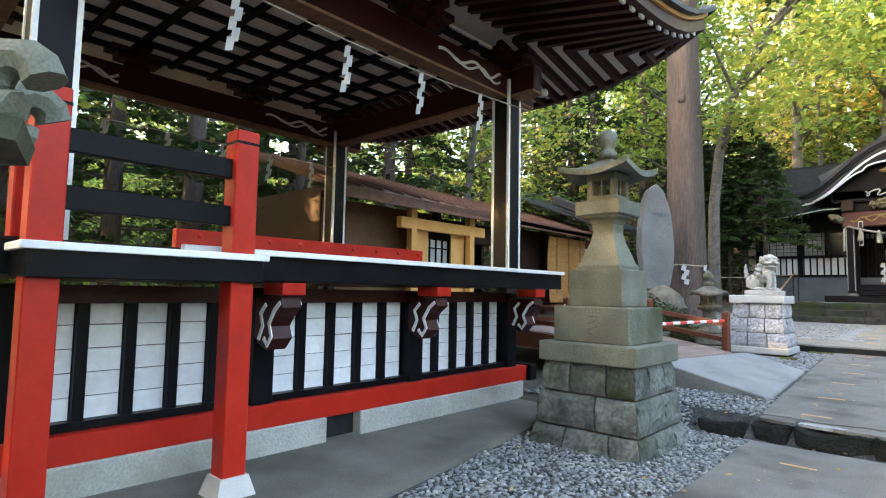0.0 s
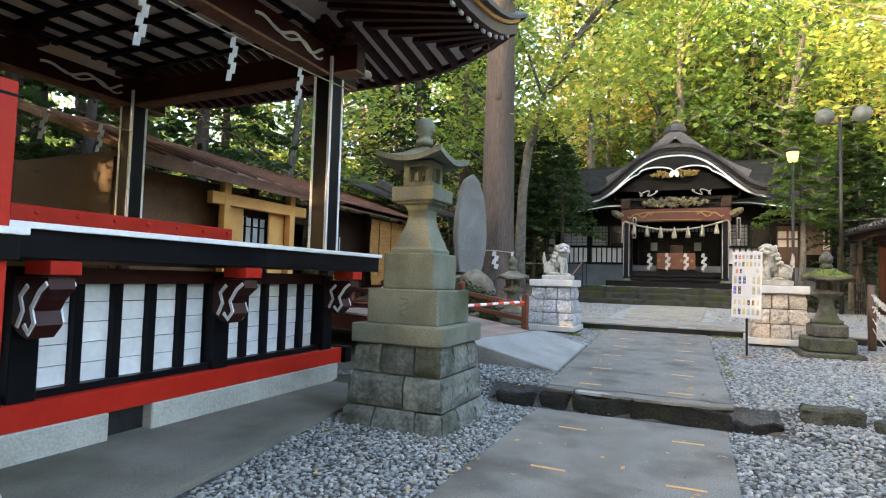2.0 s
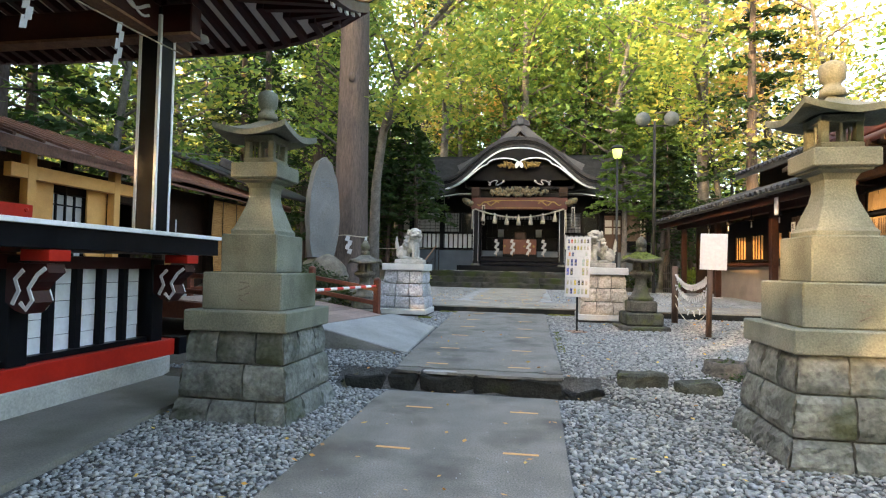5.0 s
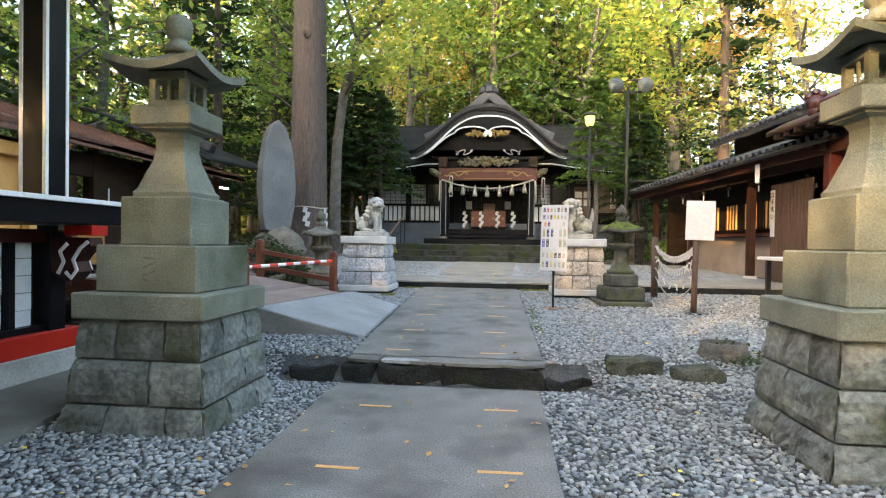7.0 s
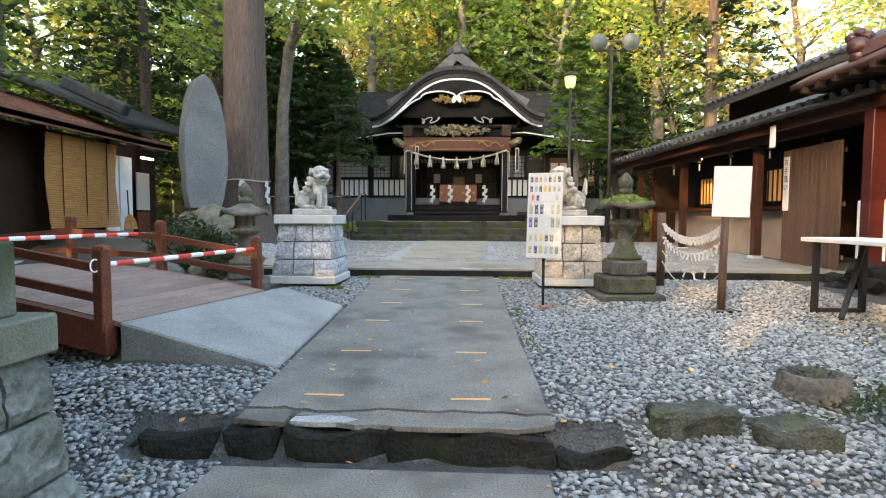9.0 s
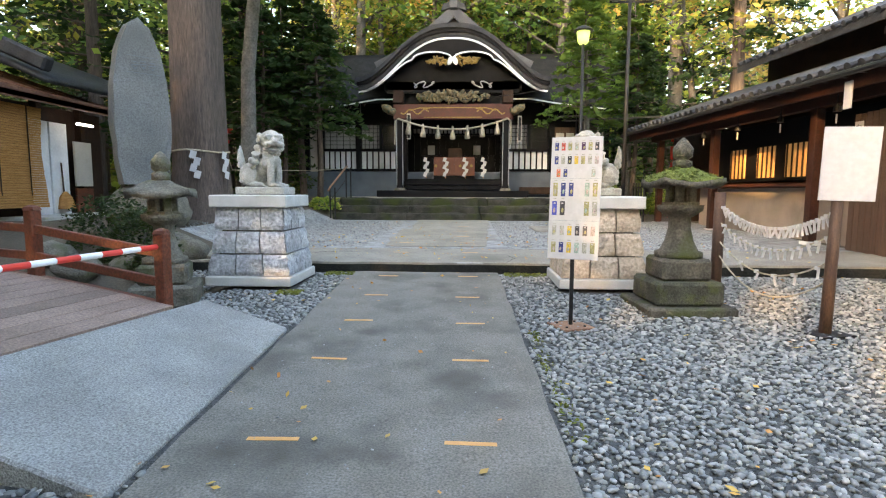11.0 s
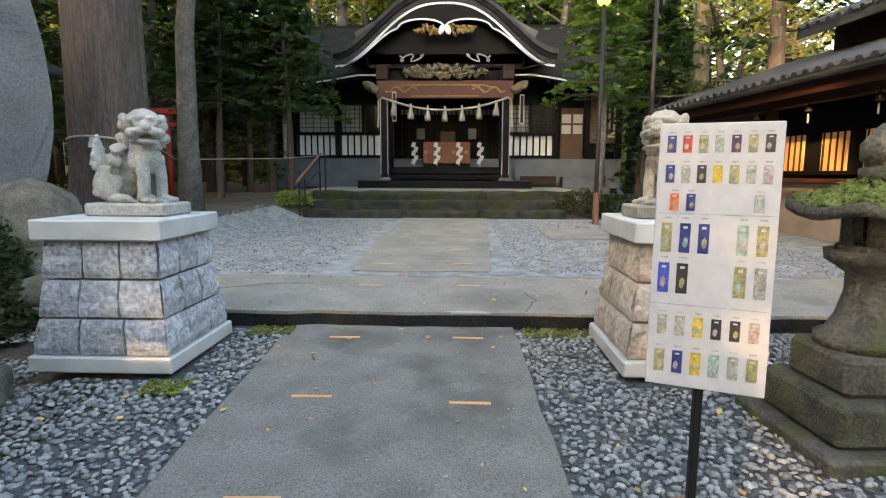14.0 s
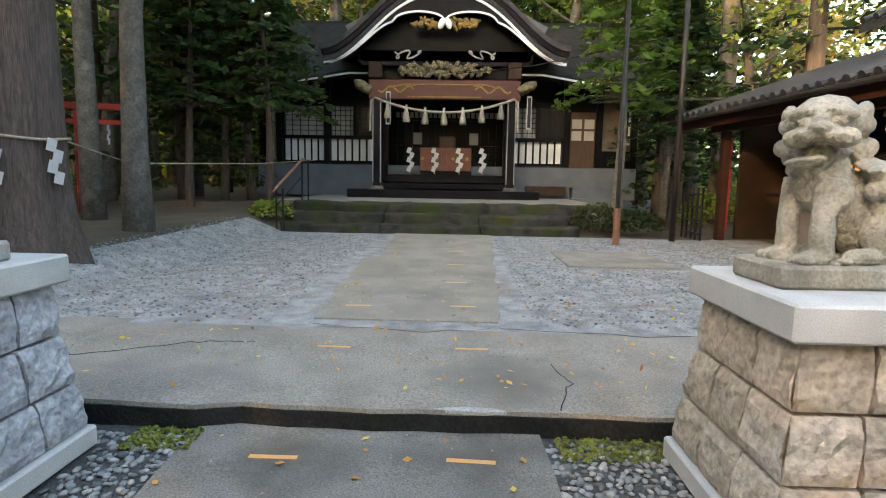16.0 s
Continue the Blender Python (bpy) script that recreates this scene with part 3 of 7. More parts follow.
# tape marks on the path
for i, (x, y) in enumerate(((-1.12, 5.52), (-0.08, 5.55), (-1.06, 4.26), (-0.08, 4.32), (-1.29, 12.74), (-0.2, 12.76), (-1.25, 11.51), (-0.2, 11.45), (-1.23, 10.39), (-0.17, 10.33), (-1.23, 9.28), (-0.17, 9.29), (-1.2, 8.0), (-0.17, 8.0), (-1.18, 6.86), (-0.17, 6.83), (-1.3, 14.25), (-0.17, 14.28), (-0.24, 15.66), (-0.32, 16.97), (-1.35, 15.6), (-0.35, 18.4), (-0.35, 19.9))):
    bm = B()
    box(bm, (0, 0, 0), (0.27, 0.038, 0.0016))
    o = part("tape_mark", bm, TAPE, None)
    z = 0.094 if y < 6 else 0.2935 + 0.027 * (y - 6.5) if y < 13 else 0.6075 + 0.012 * (y - 13.1) if y < 15 else 0.647 + 0.008 * (y - 15)
    o.matrix_basis = pose(x, y, z + 0.0008, math.degrees(math.atan(0.027)) if 6 < y < 13 else 0, 0, random.uniform(-3, 3))
    tagged(o, "strip of orange tape stuck on the path", "tape", "distance marks on the path")


# ---- gravel ----
def pebbles(name, spots, sizes, rng, label):
    ico = bmesh.new()
    bmesh.ops.create_icosphere(ico, subdivisions=1, radius=1.0)
    base = np.array([v.co[:] for v in ico.verts])
    ico.verts.index_update()
    tri = np.array([[v.index for v in f.verts] for f in ico.faces])
    ico.free()
    n, k = len(spots), len(base)
    shape = base[None] * (1 + rng.normal(scale=0.14, size=(n, k, 1)))
    s = 0.88 * sizes[:, None] * np.stack([rng.uniform(0.75, 1.35, n), rng.uniform(0.6, 1.0, n), rng.uniform(0.35, 0.62, n)], 1)
    v = shape * s[:, None, :]
    a, t = rng.uniform(0, 6.283, n), rng.normal(scale=0.35, size=n)
    ca, sa, ct, st = np.cos(a)[:, None], np.sin(a)[:, None], np.cos(t)[:, None], np.sin(t)[:, None]
    x, y, z = v[..., 0], v[..., 1], v[..., 2]
    y, z = ct * y - st * z, st * y + ct * z
    v = np.stack([ca * x - sa * y, sa * x + ca * y, z], -1) + spots[:, None, :]
    me = bpy.data.meshes.new(name)
    m = len(tri)
    idx = (tri[None] + (np.arange(n) * k)[:, None, None]).ravel()
    me.vertices.add(n * k)
    me.vertices.foreach_set("co", v.astype(np.float32).ravel())
    me.loops.add(n * m * 3)
    me.loops.foreach_set("vertex_index", idx.astype(np.int32))
    me.polygons.add(n * m)
    me.polygons.foreach_set("loop_start", np.arange(0, n * m * 3, 3, dtype=np.int32))
    me.update()
    me.materials.append(PEBBLE)
    return tagged(new(name, me), label, "gravel", "", "stuff")


def scatter(rng, x0, x1, y0, y1, gap, size, skip):
    gx, gy = np.meshgrid(np.arange(x0, x1, gap), np.arange(y0, y1, gap))
    p = np.stack([gx.ravel(), gy.ravel()], 1)
    p += rng.uniform(-0.5, 0.5, p.shape) * gap * 1.1
    p = np.array([q for q in p if not skip(q[0], q[1])])
    z = np.array([gz(x, y) for x, y in p]) + 0.012 + rng.uniform(-0.002, 0.014, len(p))
    return np.column_stack([p, z]), size * rng.uniform(0.7, 1.35, len(p))


def off_path(x, y):
    if y < 6.3:
        return L_X - 0.01 < x < R_X + 0.01 or (abs(x + 2.67) < 0.5 and abs(y - 5.17) < 0.5) or (abs(x - 2.42) < 0.5 and abs(y - 5.05) < 0.5) or x < -3.05 - 0.2 * (y - 2.6)
    if 6.25 < y < 6.5:
        return -2.3 < x < 0.78
    r = R_X + 0.06 - 0.10 * (y - 6.5) / 6.5
    l = L_X - 0.22 * (y - 6.5) / 6.5
    if l - 0.01 < x < r + 0.015:
        return True
    if x < -1.7 and 7.5 < y < 10.2 and x > -3.4:
        return True
    return (-3.5 < x < -2.3 and 11.75 < y < 12.85) or (0.9 < x < 2.0 and 11.75 < y < 12.85)


rng = np.random.default_rng(5)
near = [scatter(rng, 0.78, 4.8, 6.28, 6.56, 0.033, 0.025, lambda x, y: False), scatter(rng, -3.6, -2.3, 6.28, 6.56, 0.033, 0.025, lambda x, y: False), scatter(rng, -3.6, 0.0, 1.8, 6.32, 0.036, 0.024, off_path), scatter(rng, 0.2, 4.6, 2.2, 6.32, 0.038, 0.025, off_path), scatter(rng, 0.2, 3.4, 6.4, 9.6, 0.038, 0.024, off_path), scatter(rng, -4.6, -1.5, 6.4, 8.4, 0.042, 0.026, off_path)]
far = [scatter(rng, 0.1, 5.2, 9.6, 13.0, 0.045, 0.026, off_path), scatter(rng, 3.4, 5.6, 6.4, 9.6, 0.05, 0.026, off_path), scatter(rng, -4.2, -1.6, 10.0, 13.0, 0.045, 0.026, off_path)]
pebbles("gravel", np.concatenate([a for a, _ in near]), np.concatenate([b for _, b in near]), rng, "blue-grey crushed stone gravel beside the path")
pebbles("gravel", np.concatenate([a for a, _ in far]), np.concatenate([b for _, b in far]), rng, "blue-grey crushed stone gravel around the pedestals")

def on_forecourt_path(x, y):
    return -2.1 < x < 0.45 or (1.38 < x < 3.18 and 18.42 < y < 20.28)


fc = scatter(rng, -5.4, 5.2, 15.05, 22.3, 0.072, 0.021, on_forecourt_path)
pebbles("gravel", fc[0], fc[1], rng, "fine grey gravel strewn on the forecourt")

# pale grit trodden into the concrete
n = 520
p = np.column_stack([rng.uniform(-1.62, 0.25, n), rng.uniform(3.0, 14.8, n)])
p = p[(p[:, 1] < 6.1) | (p[:, 1] > 6.8)]
gr = np.array([0.094 if y < 6.3 else 0.2935 + 0.027 * (y - 6.5) if y < 13.1 else 0.6065 + 0.012 * (y - 13.1) for x, y in p])
pebbles("grit", np.column_stack([p, gr]), rng.uniform(0.004, 0.010, len(p)), rng, "small pale grit strewn on the concrete path")

# ---- fallen leaves ----
n = 760
p = np.column_stack([rng.uniform(-3.5, 5, n), rng.uniform(2.5, 22, n)])
zz = np.array([max(gz(x, y) + 0.03, (0.1 if y < 6.3 else 0.3 + 0.027 * (y - 6.5) if y < 13.1 else 0.62 + 0.012 * (y - 13.1) if y < 15 else 0.645 + 0.008 * (y - 15))) for x, y in p])
lv = flutter(rng, np.column_stack([p, zz + 0.006]), 0.026, 0.12)
tagged(quads("fallen_leaves", lv, FALLEN, None, "orange and brown leaves fallen on path and gravel"), "", "leaves", "", "stuff")

# more leaves and grit lie on the broad paving before the forecourt
rng_l = np.random.default_rng(53)
n = 230
p = np.column_stack([rng_l.uniform(-3.6, 3.2, n), rng_l.uniform(13.2, 17.5, n)])
zz = np.array([0.626 + 0.012 * (y - 13.1) if y < 15 else 0.655 + 0.008 * (y - 15) for x, y in p])
lv = flutter(rng_l, np.column_stack([p, zz]), 0.024, 0.12)
tagged(quads("fallen_leaves", lv, FALLEN, None, "brown and yellow leaves scattered over the broad paving"), "", "leaves", "", "stuff")
n = 420
p = np.column_stack([rng_l.uniform(-3.6, 3.2, n), rng_l.uniform(13.2, 14.85, n)])
pebbles("grit", np.column_stack([p, 0.6065 + 0.012 * (p[:, 1] - 13.1)]), rng_l.uniform(0.004, 0.011, n), rng_l, "small pale grit strewn over the broad paving")


# ---- stone lanterns flanking the path ----
def course(parent, half0, half1, z0, z1, blocks, material, proud=0.012, name="stone"):
    """A ring of blocks round a battered base: blocks along each face."""
    depth = 0.16
    for side in range(4):
        k0 = 0
        tot = sum(blocks)
        for i, w in enumerate(blocks):
            a, b = k0 / tot, (k0 + w) / tot
            k0 += w
            bm = B()
            g = 0.009
            vs = []
            n = 4
            for zi, (z, h) in enumerate(((z0 + g, half0), (z1 - g, half1))):
                d = depth
                vs.append([(-h + 2 * h * a + (g if i else 0), -h), (-h + 2 * h * b - (g if i < len(blocks) - 1 else 0), -h), (-h + 2 * h * b - (d if i == len(blocks) - 1 else g), -h + d), (-h + 2 * h * a + (d if i == 0 else g), -h + d), z])
            bot = [bm.verts.new((x, y, vs[0][4])) for x, y in vs[0][:4]]
            top = [bm.verts.new((x, y, vs[1][4])) for x, y in vs[1][:4]]
            bm.faces.new(bot[::-1]), bm.faces.new(top)
            faces = [bm.faces.new((bot[j], bot[(j + 1) % 4], top[(j + 1) % 4], top[j])) for j in range(4)]
            r = bmesh.ops.subdivide_edges(bm, edges=list(faces[0].edges), cuts=4, use_grid_fill=True)
            for v in bm.verts:
                e = min(v.co.z - z0, z1 - v.co.z)
                if e > 0.02 and v.co.y < -min(half0, half1) + 0.06:
                    v.co.y -= proud * (0.3 + 1.7 * random.random())
            part(name, bm, material, parent).rotation_euler = (0, 0, side * math.pi / 2)


def big_lantern(loc, base_blocks):
    e = thing("stone_lantern", "tall grey-green stone lantern on a stepped block base", "lantern", loc, random.uniform(-1, 1), "large lanterns flanking the path")
    base = part("base", square_loft(B(), [(-0.05, 0.50), (0.86, 0.42)]), STONE2, e)
    course(base, 0.575, 0.52, 0.0, 0.24, base_blocks[0], STONE2, 0.016)
    course(base, 0.52, 0.485, 0.24, 0.56, base_blocks[1], STONE2, 0.016)
    course(base, 0.485, 0.455, 0.56, 0.85, base_blocks[2], STONE2, 0.014)
    part("slab", box(B(), (0, 0, 0.945), (1.02, 1.02, 0.19), 0.012), STONE, e)
    part("block", box(B(), (0, 0, 1.215), (0.80, 0.80, 0.35), 0.012), STONE, e)
    part("block", box(B(), (0, 0, 1.575), (0.575, 0.575, 0.37), 0.012), STONE, e)
    rows = [(1.76, 0.225), (1.80, 0.228), (1.83, 0.205), (1.95, 0.165), (2.05, 0.13), (2.14, 0.112), (2.22, 0.115), (2.27, 0.14), (2.29, 0.2), (2.31, 0.205)]
    bm = square_loft(B(), rows)
    part("shaft", bm, STONE, e)
    part("shelf", box(B(), (0, 0, 2.385), (0.49, 0.49, 0.15), 0.012), STONE, e)
    lbx = part("light_box", box(B(), (0, 0, 2.49), (0.32, 0.32, 0.06), 0.008), STONE, e)
    part("lintel", box(B(), (0, 0, 2.71), (0.32, 0.32, 0.07), 0.008), STONE, lbx)
    for sx in (-1, 1):
        for sy in (-1, 1):
            part("pillar", box(B(), (sx * 0.125, sy * 0.125, 2.6), (0.06, 0.06, 0.24), 0.006), STONE, lbx)
    for k in range(4):
        part("mullion", box(B(), pose(0, 0, 0, 0, 0, 90 * k) @ Vector((0, -0.128, 2.6)), (0.018, 0.018, 0.2)), STONE, lbx)
    half = 0.375

    def cap(u, v):
        r = max(abs(u), abs(v))
        lift = 0.085 * (abs(u) * abs(v)) ** 1.6
        return (half * u, half * v, 2.99 - 0.30 * r ** 0.62 * 0.85 + lift + 0.05 * max(0, r - 0.7))
    bm = sheet(B(), cap, lin(-1, 1, 13), lin(-1, 1, 13), 0.055)
    for v in bm.verts:
        if v.co.z < 2.78 and max(abs(v.co.x), abs(v.co.y)) < half * 0.55:
            v.co.z = 2.75
    part("roof", bm, STONE, e, "", False)
    part("finial", square_loft(B(), [(2.93, 0.10), (2.99, 0.09), (3.0, 0.065), (3.04, 0.065), (3.06, 0.09), (3.16, 0.1), (3.2, 0.085), (3.225, 0.04)], n=12), STONE, e, "", True)
    bm = B()
    for dx, dz, w in ((0, 0.08, 0.1), (0, 0.03, 0.12), (0.03, -0.02, 0.06), (-0.03, -0.04, 0.05), (0, -0.09, 0.11)):
        box(bm, (0.03 + dx, -0.4, 1.215 + dz), (w, 0.006, 0.012), 0, ry=random.uniform(-25, 25))
    part("inscription", bm, OLDS, e, "worn carved characters")
    return e


big_lantern((-2.69, 5.22, 0.02), ([1.0, 1.3, 0.8], [1.4, 0.9], [0.8, 1.0, 0.7]))
big_lantern((2.42, 5.06, 0.05), ([1.1, 0.8, 1.0], [0.9, 1.3], [1.0, 0.8, 0.9]))

# a further lantern with scrolled roof corners at the stage's near end
e = thing("stone_lantern", "grey stone lantern with scrolled roof corners beside the stage", "lantern", (-2.95, -0.08, 0.05))
part("base", square_loft(B(), [(-0.05, 0.42), (0.3, 0.42), (0.32, 0.34), (0.5, 0.34)], n=6), STONE, e)
part("shaft", square_loft(B(), [(0.5, 0.2), (0.62, 0.16), (1.0, 0.15), (1.35, 0.17), (1.4, 0.2)], n=12), STONE, e, "", True)
part("shelf", square_loft(B(), [(1.4, 0.24), (1.5, 0.36), (1.62, 0.36)], n=6), STONE, e)
part("light_box", square_loft(B(), [(1.62, 0.22), (2.0, 0.22)], n=6), STONE, e)
part("roof", square_loft(B(), [(2.0, 0.44), (2.08, 0.46), (2.2, 0.33), (2.4, 0.16), (2.45, 0.1)], n=6), STONE, e)
for k in range(6):
    a = radians(45 + 60 * k)
    bm = tube(B(), [(math.cos(a) * (0.5 - 0.1 * math.sin(q)) + 0.0, math.sin(a) * (0.5 - 0.1 * math.sin(q)), 2.16 + 0.1 * math.cos(q) * -1 + 0.05) for q in lin(0, 4.6, 9)], 0.075, 8)
    part("scroll", bm, STONE, e)
part("finial", ball(B(), (0, 0, 2.58), (0.12, 0.12, 0.16)), STONE, e, "", True)


# ---- small old lanterns ----
def old_lantern(loc, s, label, mossy):
    e = thing("stone_lantern", label, "lantern", loc, 3.0 if mossy else 20.0)
    body = OLDD if mossy else OLDS
    part("plinth", rough(box(B(), (0, 0, 0.05 * s), (0.95 * s, 0.95 * s, 0.14 * s), 0.02), 0.01, 3), body, e)
    part("pedestal", box(B(), (0, 0, 0.25 * s), (0.74 * s, 0.74 * s, 0.26 * s), 0.03), MOSSY if mossy else body, e, "mossy lower pedestal" if mossy else "")
    part("pedestal", box(B(), (0, 0, 0.5 * s), (0.54 * s, 0.54 * s, 0.24 * s), 0.03), body, e)
    part("shaft", square_loft(B(), [(0.62 * s, 0.25 * s), (0.68 * s, 0.25 * s), (0.7 * s, 0.2 * s), (0.8 * s, 0.15 * s), (0.95 * s, 0.115 * s), (1.06 * s, 0.115 * s), (1.1 * s, 0.17 * s), (1.14 * s, 0.23 * s), (1.2 * s, 0.24 * s)], n=16), body, e, "", True)
    lbx = part("light_box", square_loft(B(), [(1.2 * s, 0.17 * s), (1.235 * s, 0.17 * s)], n=6), body, e)
    for k in range(6):
        a = radians(60 * k)
        part("pillar", box(B(), (0.125 * s * math.cos(a), 0.125 * s * math.sin(a), 1.35 * s), (0.07 * s, 0.09 * s, 0.24 * s), 0.01, rz=60 * k), body, lbx)

    def cap(u, v):
        r = math.hypot(u, v)
        k = max(abs(u), abs(v))
        q = k / r if r > 1e-6 else 1
        return (0.38 * s * u * q ** 0.4, 0.38 * s * v * q ** 0.4, (1.68 - 0.24 * k ** 0.75 + 0.06 * (abs(u * v)) ** 1.5) * s)
    part("roof", rough(sheet(B(), cap, lin(-1, 1, 11), lin(-1, 1, 11), 0.06 * s), 0.012, 9), body, e, "", True)
    if mossy:
        mt = sheet(B(), lambda u, v: tuple(Vector(cap(u * 0.93, v * 0.93)) + Vector((0, 0, 0.014 + 0.028 * noise.noise((u * 4, v * 4, 1.0)) + 0.016 * noise.noise((u * 11, v * 11, 4.0))))), lin(-1, 1, 29), lin(-1, 1, 29), 0.02)
        part("moss_mat", mt, MOSS, e, "thick moss on the cap", True)
        rq = np.random.default_rng(8)
        uv = rq.uniform(-0.92, 0.92, (900, 2))
        tagged(quads("moss_sprigs", flutter(rq, np.array([Vector(cap(u, v)) + Vector((0, 0, 0.022 + 0.028 * noise.noise((u * 4, v * 4, 1.0)))) for u, v in uv]), 0.014), MOSS, e, "yellow-green moss sprigs"), kind="stuff")
    part("finial", square_loft(B(), [(1.6 * s, 0.1 * s), (1.68 * s, 0.1 * s), (1.7 * s, 0.06 * s), (1.73 * s, 0.1 * s), (1.82 * s, 0.105 * s), (1.9 * s, 0.05 * s), (1.94 * s, 0.01 * s)], n=12), body, e, "", True)
    return e


old_lantern((2.0, 11.14, 0.37), 0.93, "small weathered stone lantern thick with moss", True)
old_lantern((-3.5, 11.12, 0.27), 0.91, "small grey weathered stone lantern beside the bridge", False)


# ---- guardian lion-dogs ----
def lion(loc, rz, material, open_mouth, label, glance):
    bm = B()
    def b(c, s, **k):
        ball(bm, c, s, 2, **k)
    # haunches, belly, chest
    b((0, 0.2, 0.2), (0.15, 0.19, 0.19)), b((0, 0.05, 0.32), (0.135, 0.2, 0.17), rx=-32), b((0, -0.1, 0.42), (0.15, 0.13, 0.17))
    for sx in (-1, 1):
        b((sx * 0.13, 0.2, 0.17), (0.085, 0.15, 0.15)), b((sx * 0.145, 0.06, 0.045), (0.06, 0.13, 0.045))
        tube(bm, [(sx * 0.1, -0.13, 0.42), (sx * 0.11, -0.165, 0.24), (sx * 0.11, -0.155, 0.04)], [0.075, 0.055, 0.06], 10)
        b((sx * 0.11, -0.2, 0.035), (0.066, 0.09, 0.042)), b((sx * 0.1, -0.1, 0.36), (0.085, 0.085, 0.1))
        for k in (-1, 0, 1):
            b((sx * 0.11 + k * 0.042, -0.275, 0.028), (0.024, 0.034, 0.03)), b((sx * 0.145 + k * 0.035, -0.07, 0.028), (0.02, 0.034, 0.012))
        # rounded ears, brows, eyes, cheeks
        b((sx * 0.155, -0.1, 0.74), (0.042, 0.055, 0.05), rx=25), b((sx * 0.08, -0.285, 0.725), (0.07, 0.045, 0.034), ry=sx * 16)
        b((sx * 0.075, -0.305, 0.682), (0.03, 0.022, 0.022)), b((sx * 0.095, -0.29, 0.61), (0.07, 0.065, 0.05)), b((sx * 0.06, -0.345, 0.618), (0.05, 0.04, 0.034))
        # mane curls down the neck
        for row in range(4):
            for k in range(5):
                a = radians(15 + 36 * k)
                b((sx * (0.145 + 0.02 * row) * math.sin(a) + sx * 0.015, -0.10 + 0.06 * row - 0.05 * math.cos(a), 0.74 - 0.10 * row - 0.07 * math.cos(a) * (row % 2) - 0.03 * k), (0.05, 0.05, 0.05))
        for k in range(3):
            b((sx * (0.155 - 0.01 * k), 0.1 + 0.07 * k, 0.3 - 0.03 * (k % 2)), (0.036, 0.04, 0.04)), b((sx * (0.17 - 0.03 * k), 0.28, 0.1 + 0.05 * k), (0.04, 0.045, 0.04))
    # skull, muzzle, nose, jaw, beard
    b((0, -0.15, 0.685), (0.165, 0.15, 0.145)), b((0, -0.3, 0.632), (0.1, 0.075, 0.042)), b((0, -0.365, 0.655), (0.056, 0.03, 0.03)), b((0, -0.3, 0.675), (0.05, 0.06, 0.045))
    jaw = 0.515 if open_mouth else 0.55
    b((0, -0.28, jaw - 0.012), (0.085, 0.075, 0.028)), b((0, -0.15, 0.545), (0.125, 0.11, 0.075))
    for k in range(5):
        b((0.042 * (k - 2), -0.23 + 0.012 * abs(k - 2), jaw - 0.038 - 0.012 * (k % 2)), (0.024, 0.028, 0.04))
        b((0.05 * (k - 2), -0.2, 0.4 - 0.015 * abs(k - 2)), (0.028, 0.02, 0.035))
    # upright flame tail
    for dz, w, yy in ((0.26, 0.075, 0.36), (0.36, 0.085, 0.385), (0.45, 0.075, 0.4), (0.53, 0.055, 0.405), (0.59, 0.03, 0.4)):
        b((0, yy, dz), (w, w * 0.5, w)), b((w * 0.8, yy, dz - 0.03), (w * 0.4, w * 0.35, w * 0.55)), b((-w * 0.8, yy, dz - 0.03), (w * 0.4, w * 0.35, w * 0.55))
    # the head looks aside from the body
    for v in bm.verts:
        if v.co.y < 0.12 and v.co.z > 0.46:
            k = radians(glance) * min(1.0, (v.co.z - 0.46) / 0.08)
            dx, dy = v.co.x, v.co.y + 0.1
            v.co.x, v.co.y = dx * math.cos(k) - dy * math.sin(k), dx * math.sin(k) + dy * math.cos(k) - 0.1
    b((0, 0.03, 0.012), (0.18, 0.33, 0.028))
    me = bpy.data.meshes.new("guardian_lion_statue")
    bm.to_mesh(me)
    bm.free()
    tmp = new("guardian_lion_statue", me)
    mod = tmp.modifiers.new("melt", "REMESH")
    mod.mode, mod.voxel_size = "VOXEL", 0.0075
    sm = tmp.modifiers.new("soften", "SMOOTH")
    sm.factor, sm.iterations = 0.5, 1
    done = bpy.data.meshes.new_from_object(tmp.evaluated_get(bpy.context.evaluated_depsgraph_get()))
    for v in done.vertices:
        v.co += noise.noise_vector(v.co * 16) * 0.005
    bpy.data.objects.remove(tmp)
    done.materials.clear()
    done.materials.append(material)
    done.polygons.foreach_set("use_smooth", [True] * len(done.polygons))
    o = new("guardian_lion_statue", done)
    o.matrix_basis = pose(*loc, 0, 0, rz) @ Matrix.Diagonal((0.85, 0.85, 0.88, 1))
    return tagged(o, label, "statue")


def pedestal(loc, stone, cap, label):
    e = thing("statue_pedestal", label, "pedestal", loc, 0, "pedestals of the guardian statues")
    part("plinth", box(B(), (0, 0, 0.03), (1.06, 1.06, 0.12), 0.012), cap, e)
    blocks = part("body", square_loft(B(), [(0.05, 0.42), (0.9, 0.34)]), OLDS, e)
    course(blocks, 0.495, 0.462, 0.09, 0.36, [1, 1.05, 0.95], stone, 0.012)
    course(blocks, 0.462, 0.425, 0.36, 0.64, [0.95, 1, 1.05], stone, 0.012)
    course(blocks, 0.425, 0.405, 0.64, 0.93, [1.05, 1, 1], stone, 0.012)
    part("cap", box(B(), (0, 0, 1.0), (0.95, 0.95, 0.15), 0.012), cap, e)
    return e


